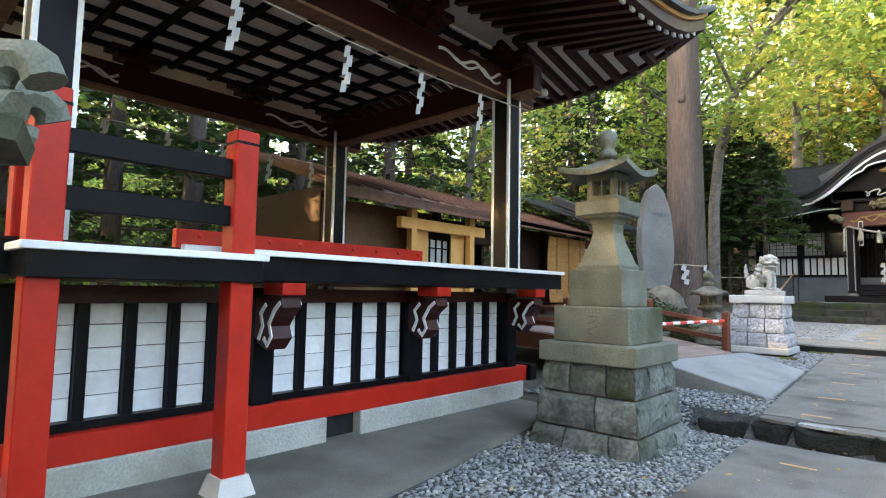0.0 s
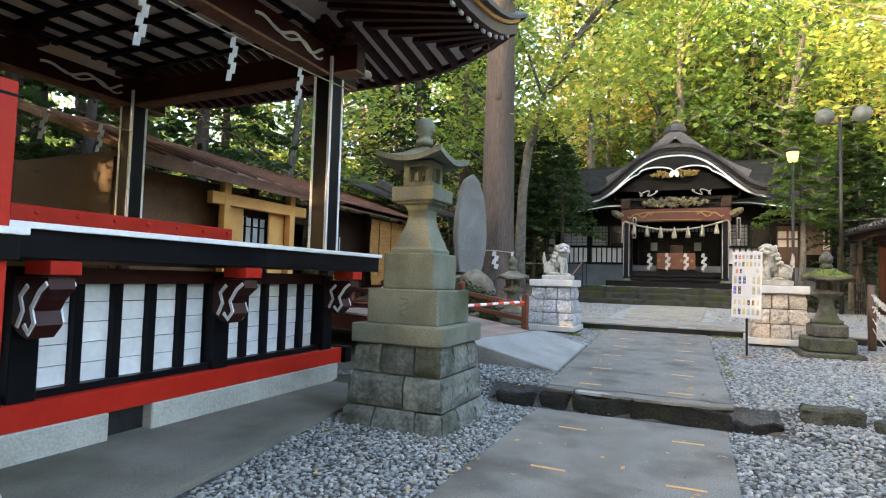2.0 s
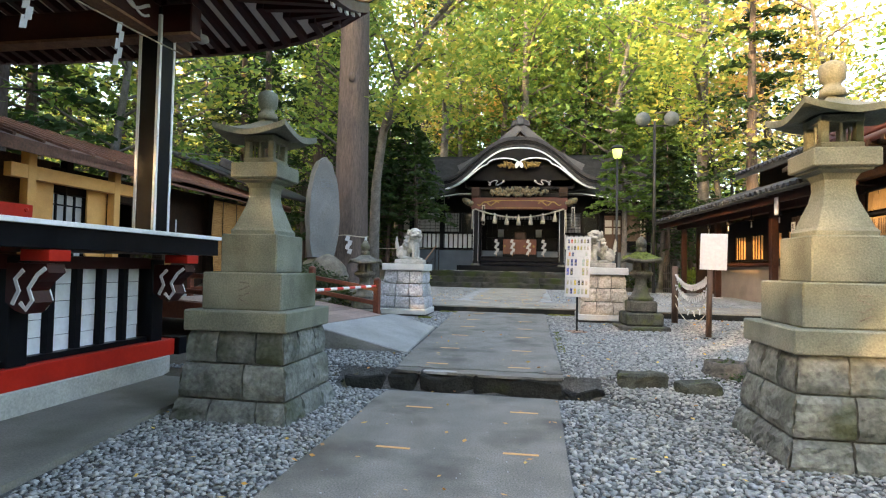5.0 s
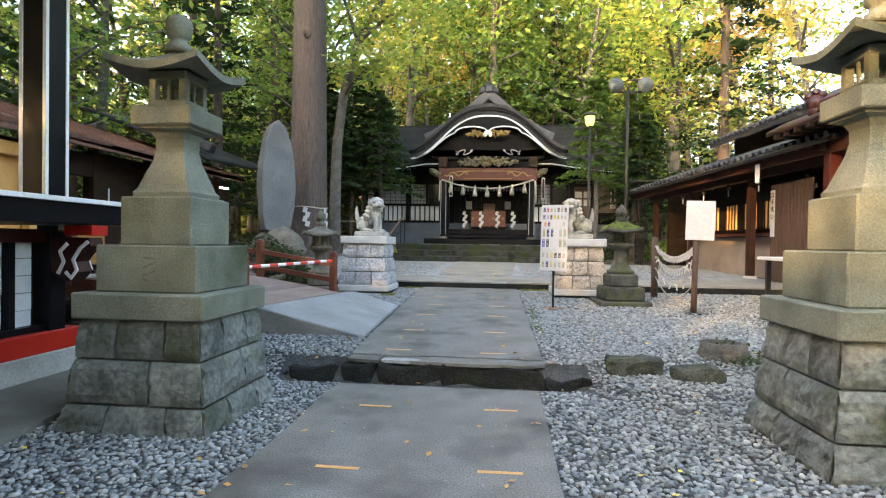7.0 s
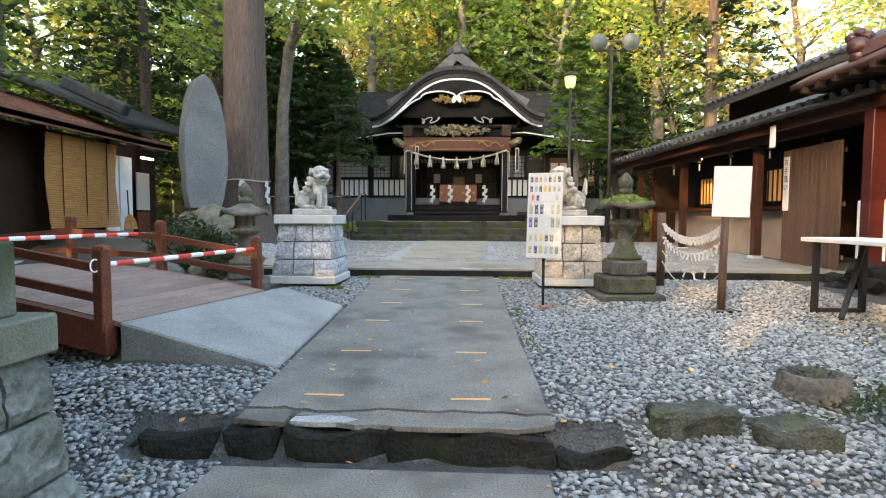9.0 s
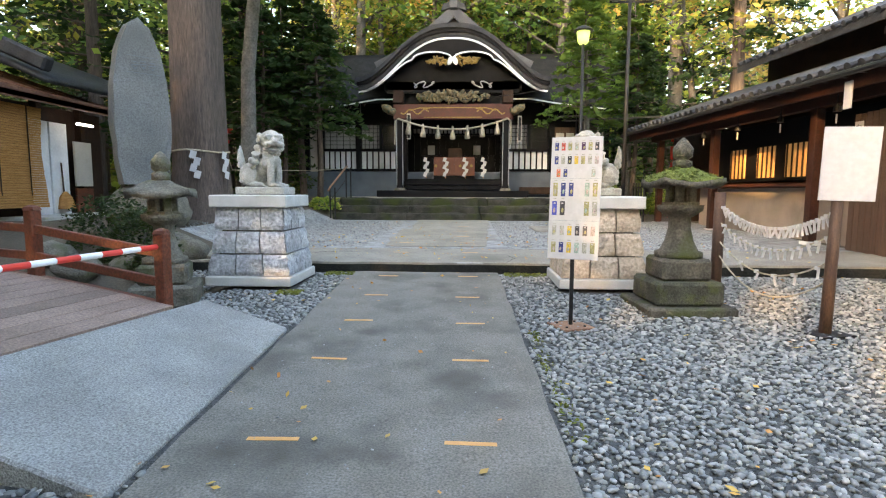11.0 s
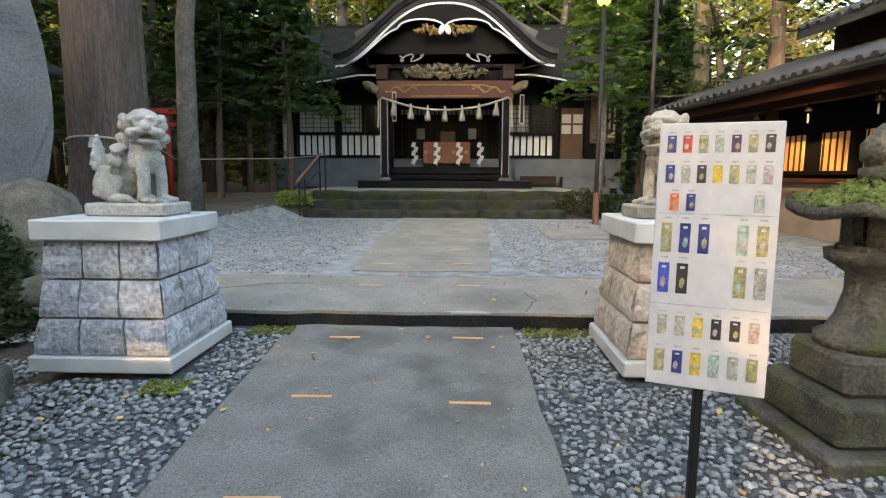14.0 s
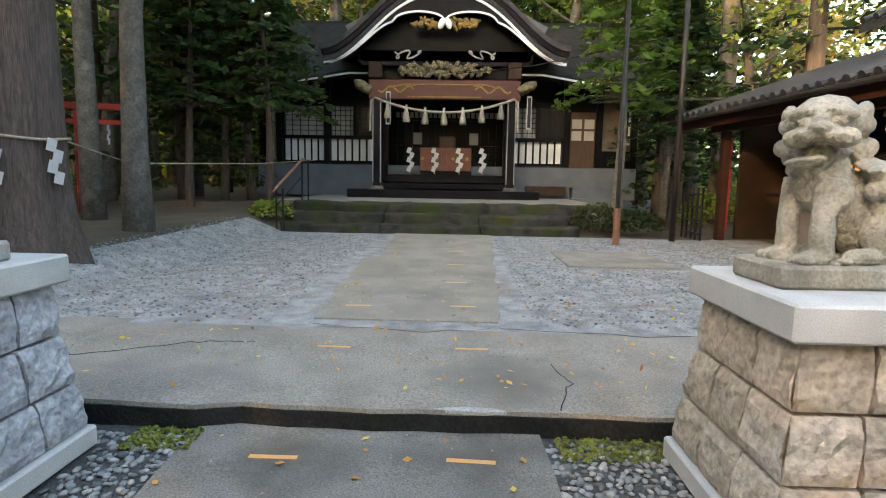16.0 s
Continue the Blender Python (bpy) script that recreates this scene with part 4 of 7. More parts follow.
def statue_slab(loc, material):
    bm = box(B(), (0, 0, 0.05), (0.4, 0.64, 0.1), 0.015)
    o = part("statue_slab", bm, material, None, "low stone slab under the guardian statue")
    o.matrix_basis = pose(*loc)
    tagged(o, "", "slab")


pedestal((-2.86, 12.3, 0.49), GRAN, GRAN2, "granite block pedestal with a flat cap")
pedestal((1.42, 12.38, 0.49), WARM, GRAN2, "brown-stained granite block pedestal with a flat cap")
statue_slab((-2.81, 12.33, 1.565, 0, 0, 88), STAT), statue_slab((1.36, 12.4, 1.565, 0, 0, -88), STAT2)
lion((-2.82, 12.34, 1.655), 80, STAT, False, "pale stone guardian lion-dog seated with closed mouth", -46)
lion((1.37, 12.41, 1.655), -78, STAT2, True, "weathered stone guardian lion-dog seated with open mouth", 42)

# ---- dance stage ----
st = thing("dance_stage", "open roofed shrine stage in black, red and white lacquer", "stage", (-6.4, 3.2, 0.08))
Y0, Y1, XF, XB, FL = 0.74, 5.92, -4.5, -8.35, 1.82
bm = B()
prism(bm, [(-3.05, 2.2), (-3.75, 6.9), (-9.2, 6.9), (-9.2, -2.5), (-3.0, -2.5)], "z", -0.1, 0.115)
structure("stage_apron", bm, APRON, "damp grey concrete apron round the stage", "pavement")
for a, b in ((0.1, 3.06), (3.46, 6.3)):
    partw("plinth", box(B(), (-4.7, (a + b) / 2, 0.2), (0.5, b - a, 0.28), 0.012), CONC, st)
partw("plinth", box(B(), (-6.9, 6.15, 0.2), (3.9, 0.3, 0.28), 0.012), CONC, st)
partw("vent_grille", box(B(), (-4.72, 3.26, 0.21), (0.3, 0.4, 0.22)), GLASS, st, "dark vent opening")
partw("sill_beam", box(B(), (-4.58, 3.15, 0.435), (0.22, 6.5, 0.2), 0.008), RED, st, "red sill beam")
partw("sill_beam_end", box(B(), (-4.56, 6.48, 0.44), (0.3, 0.16, 0.22), 0.008), BLACK, st)
partw("sill_beam", box(B(), (-6.6, 6.2, 0.435), (3.9, 0.22, 0.2), 0.008), RED, st)
# lower wall: posts, rails and white planks
bays = [(0.75, 2.32), (2.52, 4.2), (4.38, 6.0)]
for y in (0.62, 2.42, 4.29, 6.12):
    partw("wall_post", box(B(), (-4.62, y, 1.02), (0.2, 0.2, 1.0), 0.008), BLACK, st)
partw("rail", box(B(), (-4.63, 3.3, 0.565), (0.12, 5.9, 0.06), 0.004), BLACK, st)
partw("rail", box(B(), (-4.63, 3.3, 1.47), (0.14, 5.9, 0.13), 0.004), DRED, st)
for a, b in bays:
    wall = partw("wall_panel", box(B(), (-4.7, (a + b) / 2, 1.0), (0.02, b - a, 0.86)), BLACK, st)
    n = 5
    w = (b - a) / n
    for k in range(n):
        yc = a + w * (k + 0.5)
        if k:
            partw("muntin", box(B(), (-4.645, a + w * k, 1.0), (0.09, 0.075, 0.86), 0.004), BLACK, wall)
        for r in range(5):
            h = 0.84 / 5
            partw("plank", box(B(), (-4.678 + random.uniform(-0.003, 0.003), yc, 0.58 + h * (r + 0.5)), (0.02, w - 0.085, h - 0.006), 0.002), PANEL, wall)
partw("wall_panel", box(B(), (-6.6, 6.1, 1.0), (3.7, 0.06, 0.9)), BLACK, st)
# floor with its white nosing
partw("floor", box(B(), (-6.35, 3.2, 1.69), (4.5, 7.0, 0.2), 0.006), BLACK, st)
partw("floor_boards", box(B(), (-6.35, 3.2, 1.8), (4.3, 6.8, 0.03)), DWOOD, st)
partw("nosing", box(B(), (-4.08, 3.2 + 0.9, 1.81), (0.06, 5.2, 0.045), 0.004), WHITE, st, "white floor edge strip")
partw("nosing", box(B(), (-6.3, 6.725, 1.805), (4.4, 0.05, 0.035), 0.004), WHITE, st)
for y in (2.41, 4.24, 6.12):
    br = partw("bracket", box(B(), (-4.22, y, 1.53), (0.3, 0.22, 0.1), 0.006), RED, st, "red bracket block with pale scroll")
    bm = B()
    prof = [(-4.52, 1.46), (-4.12, 1.46), (-4.1, 1.38), (-4.2, 1.3), (-4.26, 1.22), (-4.22, 1.12), (-4.32, 1.02), (-4.42, 1.05), (-4.52, 1.12)]
    prism(bm, prof, "y", y - 0.09, y + 0.09)
    partw("corbel", bm, DRED, br)
    for s, a in ((1, y + 0.09), (-1, y - 0.102)):
        for path in ([(-4.12, 1.42), (-4.2, 1.36), (-4.28, 1.24), (-4.24, 1.14), (-4.3, 1.06), (-4.36, 1.12)], [(-4.44, 1.1), (-4.38, 1.22), (-4.42, 1.32), (-4.34, 1.4)]):
            partw("scroll", strip(B(), path, 0.035, 0.012, "y", a), WHITE, br)
# entry with red posts and black rails
for y in (0.63, 1.79):
    rp = partw("entry_post", box(B(), (-3.84, y, 1.44), (0.17, 0.17, 2.42), 0.008), RED, st)
    partw("post_neck", box(B(), (-3.84, y, 2.56), (0.174, 0.174, 0.02)), BLACK, rp)
    partw("granite_foot", square_loft(B(), [(0.11, 0.14), (0.25, 0.1)], (-3.84, y)), GRAN2, rp)
for x in (-4.3,):
    partw("entry_post", box(B(), (x, 0.63, 2.2), (0.16, 0.16, 0.8), 0.008), RED, st)
for z in (2.37, 2.035):
    partw("entry_rail", box(B(), (-3.84, 1.21, z), (0.06, 1.0, 0.14), 0.006), BLACK, st)
partw("landing", box(B(), (-3.92, 1.23, 1.65), (0.42, 1.38, 0.16), 0.006), BLACK, st)
partw("landing_nosing", box(B(), (-3.92, 1.23, 1.745), (0.48, 1.44, 0.045), 0.004), WHITE, st)
# low red parapet with bosses
pr = partw("parapet", box(B(), (-5.0, 3.3, 1.93), (0.09, 3.0, 0.21), 0.008), RED, st, "low red parapet with round bosses")
for k in range(9):
    for dz in (-0.04, 0.04):
        partw("boss", ball(B(), (-4.955, 2.0 + 0.34 * k, 1.94 + dz * (1 if k % 2 else -1)), (0.02, 0.025, 0.025), 1), RED, pr)
# posts
for x in (XF, XB):
    for y in (Y0, Y1):
        p0 = partw("post", box(B(), (x, y, 3.15), (0.26, 0.26, 2.7), 0.012), BLACK, st)
        for sx in (-1, 1):
            for sy in (-1, 1):
                partw("corner_strip", box(B(), (x + sx * 0.122, y + sy * 0.122, 3.1), (0.035, 0.035, 2.6)), WHITE, p0)
        partw("pale_face", box(B(), (x, y + 0.133, 3.1), (0.15, 0.006, 2.55)), STEEL, p0, "dull silver face plate")
# beams, gilt edges, scrolls
def beam(p, q, z):
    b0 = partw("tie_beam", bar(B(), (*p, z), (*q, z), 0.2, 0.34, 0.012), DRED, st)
    partw("tie_beam_edge", bar(B(), (p[0], p[1], z - 0.185), (q[0], q[1], z - 0.185), 0.21, 0.035), RUSTP, b0)
    return b0
beam((XF, Y0 - 0.4), (XF, Y1 + 0.5), 4.35), beam((XB, Y0 - 0.4), (XB, Y1 + 0.5), 4.35), beam((XF + 0.5, Y1), (XB - 0.5, Y1), 4.36), beam((XF + 0.5, Y0), (XB - 0.5, Y0), 4.36)
def wave(y0, y1, z, seed):
    return [(y, z + 0.07 * math.sin((y - y0) * 11 + seed) * (0.4 + 0.6 * (y - y0) / (y1 - y0))) for y in lin(y0, y1, 26)]
for (a, b) in ((Y0 + 0.4, Y0 + 1.5), (Y1 - 1.5, Y1 - 0.3)):
    for x in (XF + 0.1, XB + 0.1):
        for run, w in ((wave(a, b, 4.36, 0.5), 0.035), (wave(a + 0.3, b, 4.33, 2.4), 0.028)):
            partw("scroll", strip(B(), run, w, 0.012, "x", x), WHITE if x > -5 else CEIL, st, "pale carved wave scroll")
# bracket clusters under the eaves
for x in (XF, XB):
    for y in (Y0, Y0 + 1.75, Y0 + 3.5, Y1):
        bm = B()
        for k, (w, h) in enumerate(((0.3, 0.1), (0.55, 0.1), (0.75, 0.1))):
            box(bm, (x, y, 4.56 + 0.1 * k), (0.16 + 0.1 * k, w, 0.085), 0.006), box(bm, (x, y, 4.56 + 0.1 * k), (w, 0.14, 0.085), 0.006)
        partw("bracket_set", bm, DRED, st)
bm = B()
for k in range(26):
    a = k * 2.4
    ball(bm, (XF + 0.2 + 0.09 * math.cos(a), Y1 + 0.2 + 0.09 * math.sin(a), 4.3 + 0.011 * (k % 13)), (0.055, 0.055, 0.05), 1)
ball(bm, (XF + 0.25, Y1 + 0.26, 4.36), (0.13, 0.13, 0.14), 2), ball(bm, (XF + 0.34, Y1 + 0.36, 4.3), (0.08, 0.08, 0.06), 2)
partw("carved_nosing", rough(bm, 0.02, 14), GRAN2, st, "pale carved animal-head beam nosing", True)
# coffered ceiling
bm = box(B(), (-6.42, 3.22, 4.78), (3.9, 5.2, 0.03))
structure("ceiling", bm, CEIL, "pale boards of the coffered stage ceiling", "ceiling")
cf = thing("ceiling_lattice", "black lattice of the coffered stage ceiling", "lattice", (-6.4, 3.2, 4.7))
for k in range(9):
    partw("lattice_bar", box(B(), (XB + 0.1 + 0.463 * k, 3.22, 4.73), (0.07, 5.2, 0.07)), BLACK, cf)
for k in range(10):
    partw("lattice_bar", box(B(), (-6.42, 0.66 + 0.57 * k, 4.728), (3.9, 0.07, 0.066)), BLACK, cf)

# eaves: rafters, soffit boards, edge, roof
EXF, EXB, EY0, EY1 = -2.5, -10.3, -1.3, 7.65
def ez(x, y):
    u, v = abs((x + 6.4) / 3.9), abs((y - 3.175) / 4.475)
    return 4.62 + 0.55 * min(u, v) ** 5 * max(u, v) ** 2
def eave_f(x, y):
    d = max(0.0, (abs(x + 6.4) - 1.95) / 1.95, (abs(y - 3.175) - 2.62) / 1.85)
    return 5.05 + (ez(x, y) - 5.05) * min(1, d)
bm = B()
sheet(bm, lambda u, v: (u, v, eave_f(u, v) + 0.12), lin(EXB, EXF, 27), lin(EY0, EY1, 29), 0.02)
partw("soffit", bm, CEIL, st, "white boards between the rafters")
for k in range(36):
    y = EY0 + 0.15 + 0.248 * k
    x0 = XF + 0.05
    if y > Y1:
        x0 = XF + (y - Y1) * 1.05
    if y < Y0:
        x0 = XF + (Y0 - y) * 1.02
    if x0 < EXF - 0.15:
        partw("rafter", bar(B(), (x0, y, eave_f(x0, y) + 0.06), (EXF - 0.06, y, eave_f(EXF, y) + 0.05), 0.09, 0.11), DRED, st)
        partw("rafter_cap", box(B(), (EXF - 0.05, y, eave_f(EXF, y) + 0.05), (0.03, 0.096, 0.116)), WHITE, st)
for k in range(30):
    x = EXB + 0.2 + 0.258 * k
    y0 = Y1 + 0.05
    if x > XF:
        y0 = Y1 + (x - XF) * 0.96
    if x < XB:
        y0 = Y1 + (XB - x) * 0.96
    if y0 < EY1 - 0.15:
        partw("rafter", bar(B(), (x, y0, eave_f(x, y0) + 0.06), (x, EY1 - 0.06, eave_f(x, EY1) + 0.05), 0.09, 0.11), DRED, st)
def rim(w, h, dz, out, material, name):
    bm = B()
    run = [((EXF + out, y), (1, 0)) for y in lin(EY0 - out, EY1 + out, 25)[:-1]] + [((EXF + out, EY1 + out), (1, 1))] + [((x, EY1 + out), (0, 1)) for x in lin(EXF + out, EXB - out, 25)[1:]]
    rings = [[bm.verts.new((x + i * w * u / 2, y + j * w * u / 2, ez(x, y) + dz + h * v / 2)) for u, v in ((-1, -1), (1, -1), (1, 1), (-1, 1))] for (x, y), (i, j) in run]
    for p, q in zip(rings, rings[1:]):
        for k in range(4):
            bm.faces.new((p[k], q[k], q[(k + 1) % 4], p[(k + 1) % 4]))
    bm.faces.new(rings[0]), bm.faces.new(rings[-1][::-1])
    partw(name, bm, material, st)
rim(0.1, 0.14, 0.1, 0.0, DRED, "eave_board"), rim(0.05, 0.05, 0.2, 0.06, GWOOD, "gilt_edge"), rim(0.14, 0.06, 0.25, 0.1, TILE, "roof_edge")
def top_f(x, y):
    d = min((EXF + 0.15 - x) if x > -6.4 else (x - EXB + 0.15), (EY1 + 0.15 - y) if y > 3.175 else (y - EY0 + 0.15))
    return ez(x, y) + 0.26 + 0.55 * max(0, d) ** 1.15 * 0.75
bm = B()
sheet(bm, lambda u, v: (u, v, top_f(u, v)), lin(EXB - 0.15, EXF + 0.15, 25), lin(EY0 - 0.15, EY1 + 0.15, 29))
partw("roof", bm, ROOF, st, "grey sheet roof", True)

# paper streamers on the rope round the stage
def shide(name, top, h, n, parent, world=True, material=None):
    bm = B()
    w = h / n * 0.75
    x, y, z = top
    for k in range(n):
        o = (w * 0.45 if k % 2 else -w * 0.05) - w * 0.12 * k
        prism(bm, [(y + o - w / 2, z - h / n * k), (y + o + w / 2, z - h / n * k + 0.02), (y + o + w / 2 - w * 0.25, z - h / n * (k + 1.12)), (y + o - w / 2 - w * 0.25, z - h / n * (k + 1.12) - 0.02)], "x", x - 0.003 + 0.004 * (k % 2), x + 0.001 + 0.004 * (k % 2))
    return partw(name, bm, PAPER, parent)
rp = thing("paper_streamer_rope", "thin rope with white zigzag paper streamers round the stage", "streamers", (-3.95, 3.2, 4.0))
partw("rope", tube(B(), [(-4.1, y, 3.93 - 0.12 * math.sin((y - Y0) / (Y1 - Y0) * 3.14)) for y in lin(Y0 + 0.1, Y1 - 0.1, 14)], 0.008, 5), ROPE, rp)
for y, z in ((0.9, 3.84), (1.82, 3.78), (2.9, 3.76), (3.86, 3.8), (4.85, 3.86)):
    shide("streamer", (-4.1, y, z), 0.42, 5, rp)
for k in range(6):
    shide("streamer", (XB + 0.15, 1.3 + 0.8 * k, 3.7), 0.4, 5, rp)
partw("rope", tube(B(), [(XB + 0.15, y, 3.72) for y in lin(Y0 + 0.1, Y1 - 0.1, 4)], 0.008, 5), ROPE, rp)

# ---- left building with blinds ----
lb = thing("shrine_office", "low dark timber shrine office with a rusty roof", "building", (-10.5, 12.0, 0.3))
WX, EX = -9.3, -8.6
partw("wall", box(B(), (WX - 0.1, 7.9, 1.8), (0.2, 3.2, 3.2), 0.01), mat("brown_plank_wall", (0.09, 0.045, 0.022), (0.16, 0.085, 0.04), 3, 0.6, 0.3, 40), lb, "brown plank wall")
partw("wall", box(B(), (WX - 0.1, 15.6, 1.8), (0.2, 6.2, 3.2), 0.01), DWOOD, lb)
partw("wall", box(B(), (-11.5, 6.35, 1.9), (4.4, 0.16, 3.4), 0.01), DWOOD, lb)
# black sheet paints the darkness inside the open doorway
partw("wall", box(B(), (WX - 1.2, 11.4, 1.8), (0.1, 3.0, 3.2)), BLACK, lb, "black sheet as the shade inside the doorway")
partw("lintel", box(B(), (WX, 11.0, 3.05), (0.25, 3.4, 0.5), 0.01), DWOOD, lb)
partw("foundation", box(B(), (WX - 1.5, 12.4, 0.4), (3.6, 12.6, 0.5), 0.01), CONC, lb)
def lroof(u, v):
    return (EX + 0.25 - 3.4 * u, v, 3.45 + 1.15 * u + 0.05 * math.sin(v * 0.3))
partw("roof", sheet(B(), lroof, lin(0, 1, 8), lin(5.9, 17.9, 40), 0.1), RUST, lb, "rust-brown sheet roof")
for k in range(22):
    y = 6.0 + 0.55 * k
    partw("roof_batten", bar(B(), (EX + 0.24, y, 3.49 + 0.05 * math.sin(y * 0.3)), (EX - 3.1, y, 4.63 + 0.05 * math.sin(y * 0.3)), 0.06, 0.05), RUST, lb)
partw("fascia", bar(B(), (EX + 0.22, 5.9, 3.38), (EX + 0.22, 17.9, 3.38), 0.06, 0.2), RUST, lb)
for y in lin(6.1, 17.7, 13):
    partw("rafter", bar(B(), (EX + 0.15, y, 3.36), (WX, y, 3.56), 0.07, 0.09), DWOOD, lb)
for y in (6.5, 9.6, 12.5, 14.4, 16.6, 17.9):
    partw("post", box(B(), (WX + 0.06, y, 1.9), (0.16, 0.16, 3.1), 0.008), DWOOD, lb)
# fresh timber gate frame and lattice door
gt = thing("entrance_frame", "fresh yellow cypress door frame with a crossbeam", "door frame", (-8.85, 9.3, 0.4))
for y in (8.35, 10.35):
    partw("post", box(B(), (-8.8, y, 1.9), (0.17, 0.17, 3.0), 0.008), GWOOD, gt)
partw("crossbeam", box(B(), (-8.8, 9.4, 3.02), (0.16, 2.9, 0.24), 0.008), GWOOD, gt)
partw("side_board", box(B(), (-8.95, 8.7, 1.8), (0.04, 0.6, 2.4)), GWOOD, gt), partw("side_board", box(B(), (-8.95, 10.05, 1.8), (0.04, 0.5, 2.4)), GWOOD, gt)
dr = tagged(partw("sliding_door", box(B(), (-9.1, 9.4, 1.65), (0.05, 0.95, 2.2)), SHOJI, None, "paper sliding door with a black lattice"), "", "door")
for k in range(5):
    partw("lattice_bar", box(B(), (-9.06, 8.97 + 0.215 * k, 1.65), (0.04, 0.035, 2.2)), BLACK, dr)
for k in range(6):
    partw("lattice_bar", box(B(), (-9.065, 9.4, 0.75 + 0.36 * k), (0.036, 0.9, 0.03)), BLACK, dr)
# blinds, white shutter, broom, bench
bl = thing("reed_blind", "tan woven reed blind hanging from the eave", "blind", (-8.75, 15.0, 1.2))
for k in range(42):
    z = 3.2 - 0.0465 * k
    partw("reed", box(B(), (-8.72 - 0.05 * math.sin(k * 0.1), 15.0 + random.uniform(-0.01, 0.01), z), (0.014, 2.2, 0.042)), BLIND, bl)
for y in (14.3, 15.0, 15.7):
    partw("cord", box(B(), (-8.695, y, 2.25), (0.012, 0.02, 1.95)), DWOOD, bl)
b2 = thing("reed_blind", "small tan reed blind beside the dark doorway", "blind", (-9.1, 12.3, 0.5))
for k in range(16):
    partw("reed", box(B(), (-9.12, 12.2, 1.5 - 0.045 * k), (0.014, 1.0, 0.04)), BLIND, b2)
for y in (16.45, 17.0):
    tagged(partw("shutter", box(B(), (-9.1, y, 2.05), (0.05, 0.5, 2.0), 0.006), PANEL, None, "white painted shutter panel in the office wall"), "", "shutter")
br = thing("broom", "straw broom leaning on the white shutter", "broom", (-9.02, 17.0, 1.2))
partw("handle", tube(B(), [(-9.03, 17.0, 1.55), (-9.04, 16.98, 2.2)], 0.018, 6), MWOOD, br), partw("bristles", square_loft(B(), [(1.2, 0.17), (1.45, 0.12), (1.58, 0.03)], (-9.0, 17.0), 8), BLIND, br)
wp = thing("wall_panel", "cream board panel lit by a small tube lamp", "panel", (-9.1, 18.0, 1.0))
partw("board", box(B(), (-9.1, 17.75, 2.2), (0.05, 0.55, 1.0), 0.005), PLAST, wp), partw("lower_board", box(B(), (-9.1, 17.75, 1.3), (0.05, 0.55, 0.7), 0.005), BRWOOD, wp)
tl = tagged(partw("tube_lamp", box(B(), (-8.75, 17.4, 3.05), (0.06, 0.5, 0.05), 0.01), TUBE, None, "small lit white tube lamp under the eave"), "", "lamp")
bn = thing("porch_step", "grey concrete step along the office wall", "step", (-8.8, 16.5, 0.8))
partw("step", box(B(), (-8.6, 16.6, 0.85), (0.9, 2.6, 0.5), 0.015), CONC, bn)
def roof2(u, v):
    return (-8.2 - 4.0 * u, 15.6 + 3.9 * v, 3.75 + 1.5 * u ** 0.9 + 0.12 * v)
partw("roof", sheet(B(), roof2, lin(0, 1, 8), lin(0, 1, 10), 0.12), TILE, lb, "dark tile roof", True)
partw("ridge", bar(B(), (-9.6, 15.6, 4.62), (-8.1, 15.6, 3.95), 0.25, 0.28, 0.04), TILE, lb)
# small white-lit plaque on the dark wall
tagged(partw("paper_streamer", box(B(), (-8.9, 12.55, 2.35), (0.004, 0.05, 0.42)), PAPER, None, "white paper streamer hung in the dark doorway"), "", "streamer")
# outdoor lamp seen beyond the stage
tagged(partw("lantern_bulb", ball(B(), (-13.5, 5.35, 2.35), (0.12, 0.12, 0.16), 2), BULB, None, "small warm glowing lamp by the woods"), "", "lamp")
tagged(partw("lantern_post", tube(B(), [(-13.5, 5.35, 0.0), (-13.5, 5.35, 2.2)], 0.04, 6), DWOOD, None, "dark post under a small lamp"), "", "post")

# ---- arched bridge ----
bz = thing("bridge", "low arched red-brown timber bridge with rails", "bridge", (-3.1, 9.0, 0.35))
O, U, V = Vector((-3.3, 7.82, 0)), Vector((-0.98, 0.2, 0)), Vector((0.2, 0.98, 0))
def bd(s, t, z=0.0):
    p = O + U * s + V * t
    return (p.x, p.y, 0.60 + 0.30 * math.sin(min(1, s / 5.6) * math.pi * 0.95 + 0.12) - 0.04 + z)
for k in range(30):
    s = 0.02 + 0.19 * k
    bm = B()
    top = [bm.verts.new(bd(a, t, 0.02)) for a, t in ((s - 0.091, -0.02), (s + 0.091, -0.02), (s + 0.091, 2.2), (s - 0.091, 2.2))]
    low = [bm.verts.new(v.co - Vector((0, 0, 0.045))) for v in top]
    bm.faces.new(top), bm.faces.new(low[::-1])
    for q in range(4):
        bm.faces.new((low[q], low[(q + 1) % 4], top[(q + 1) % 4], top[q]))
    bmesh.ops.recalc_face_normals(bm, faces=bm.faces[:])
    partw("deck_board", bm, DECK, bz)
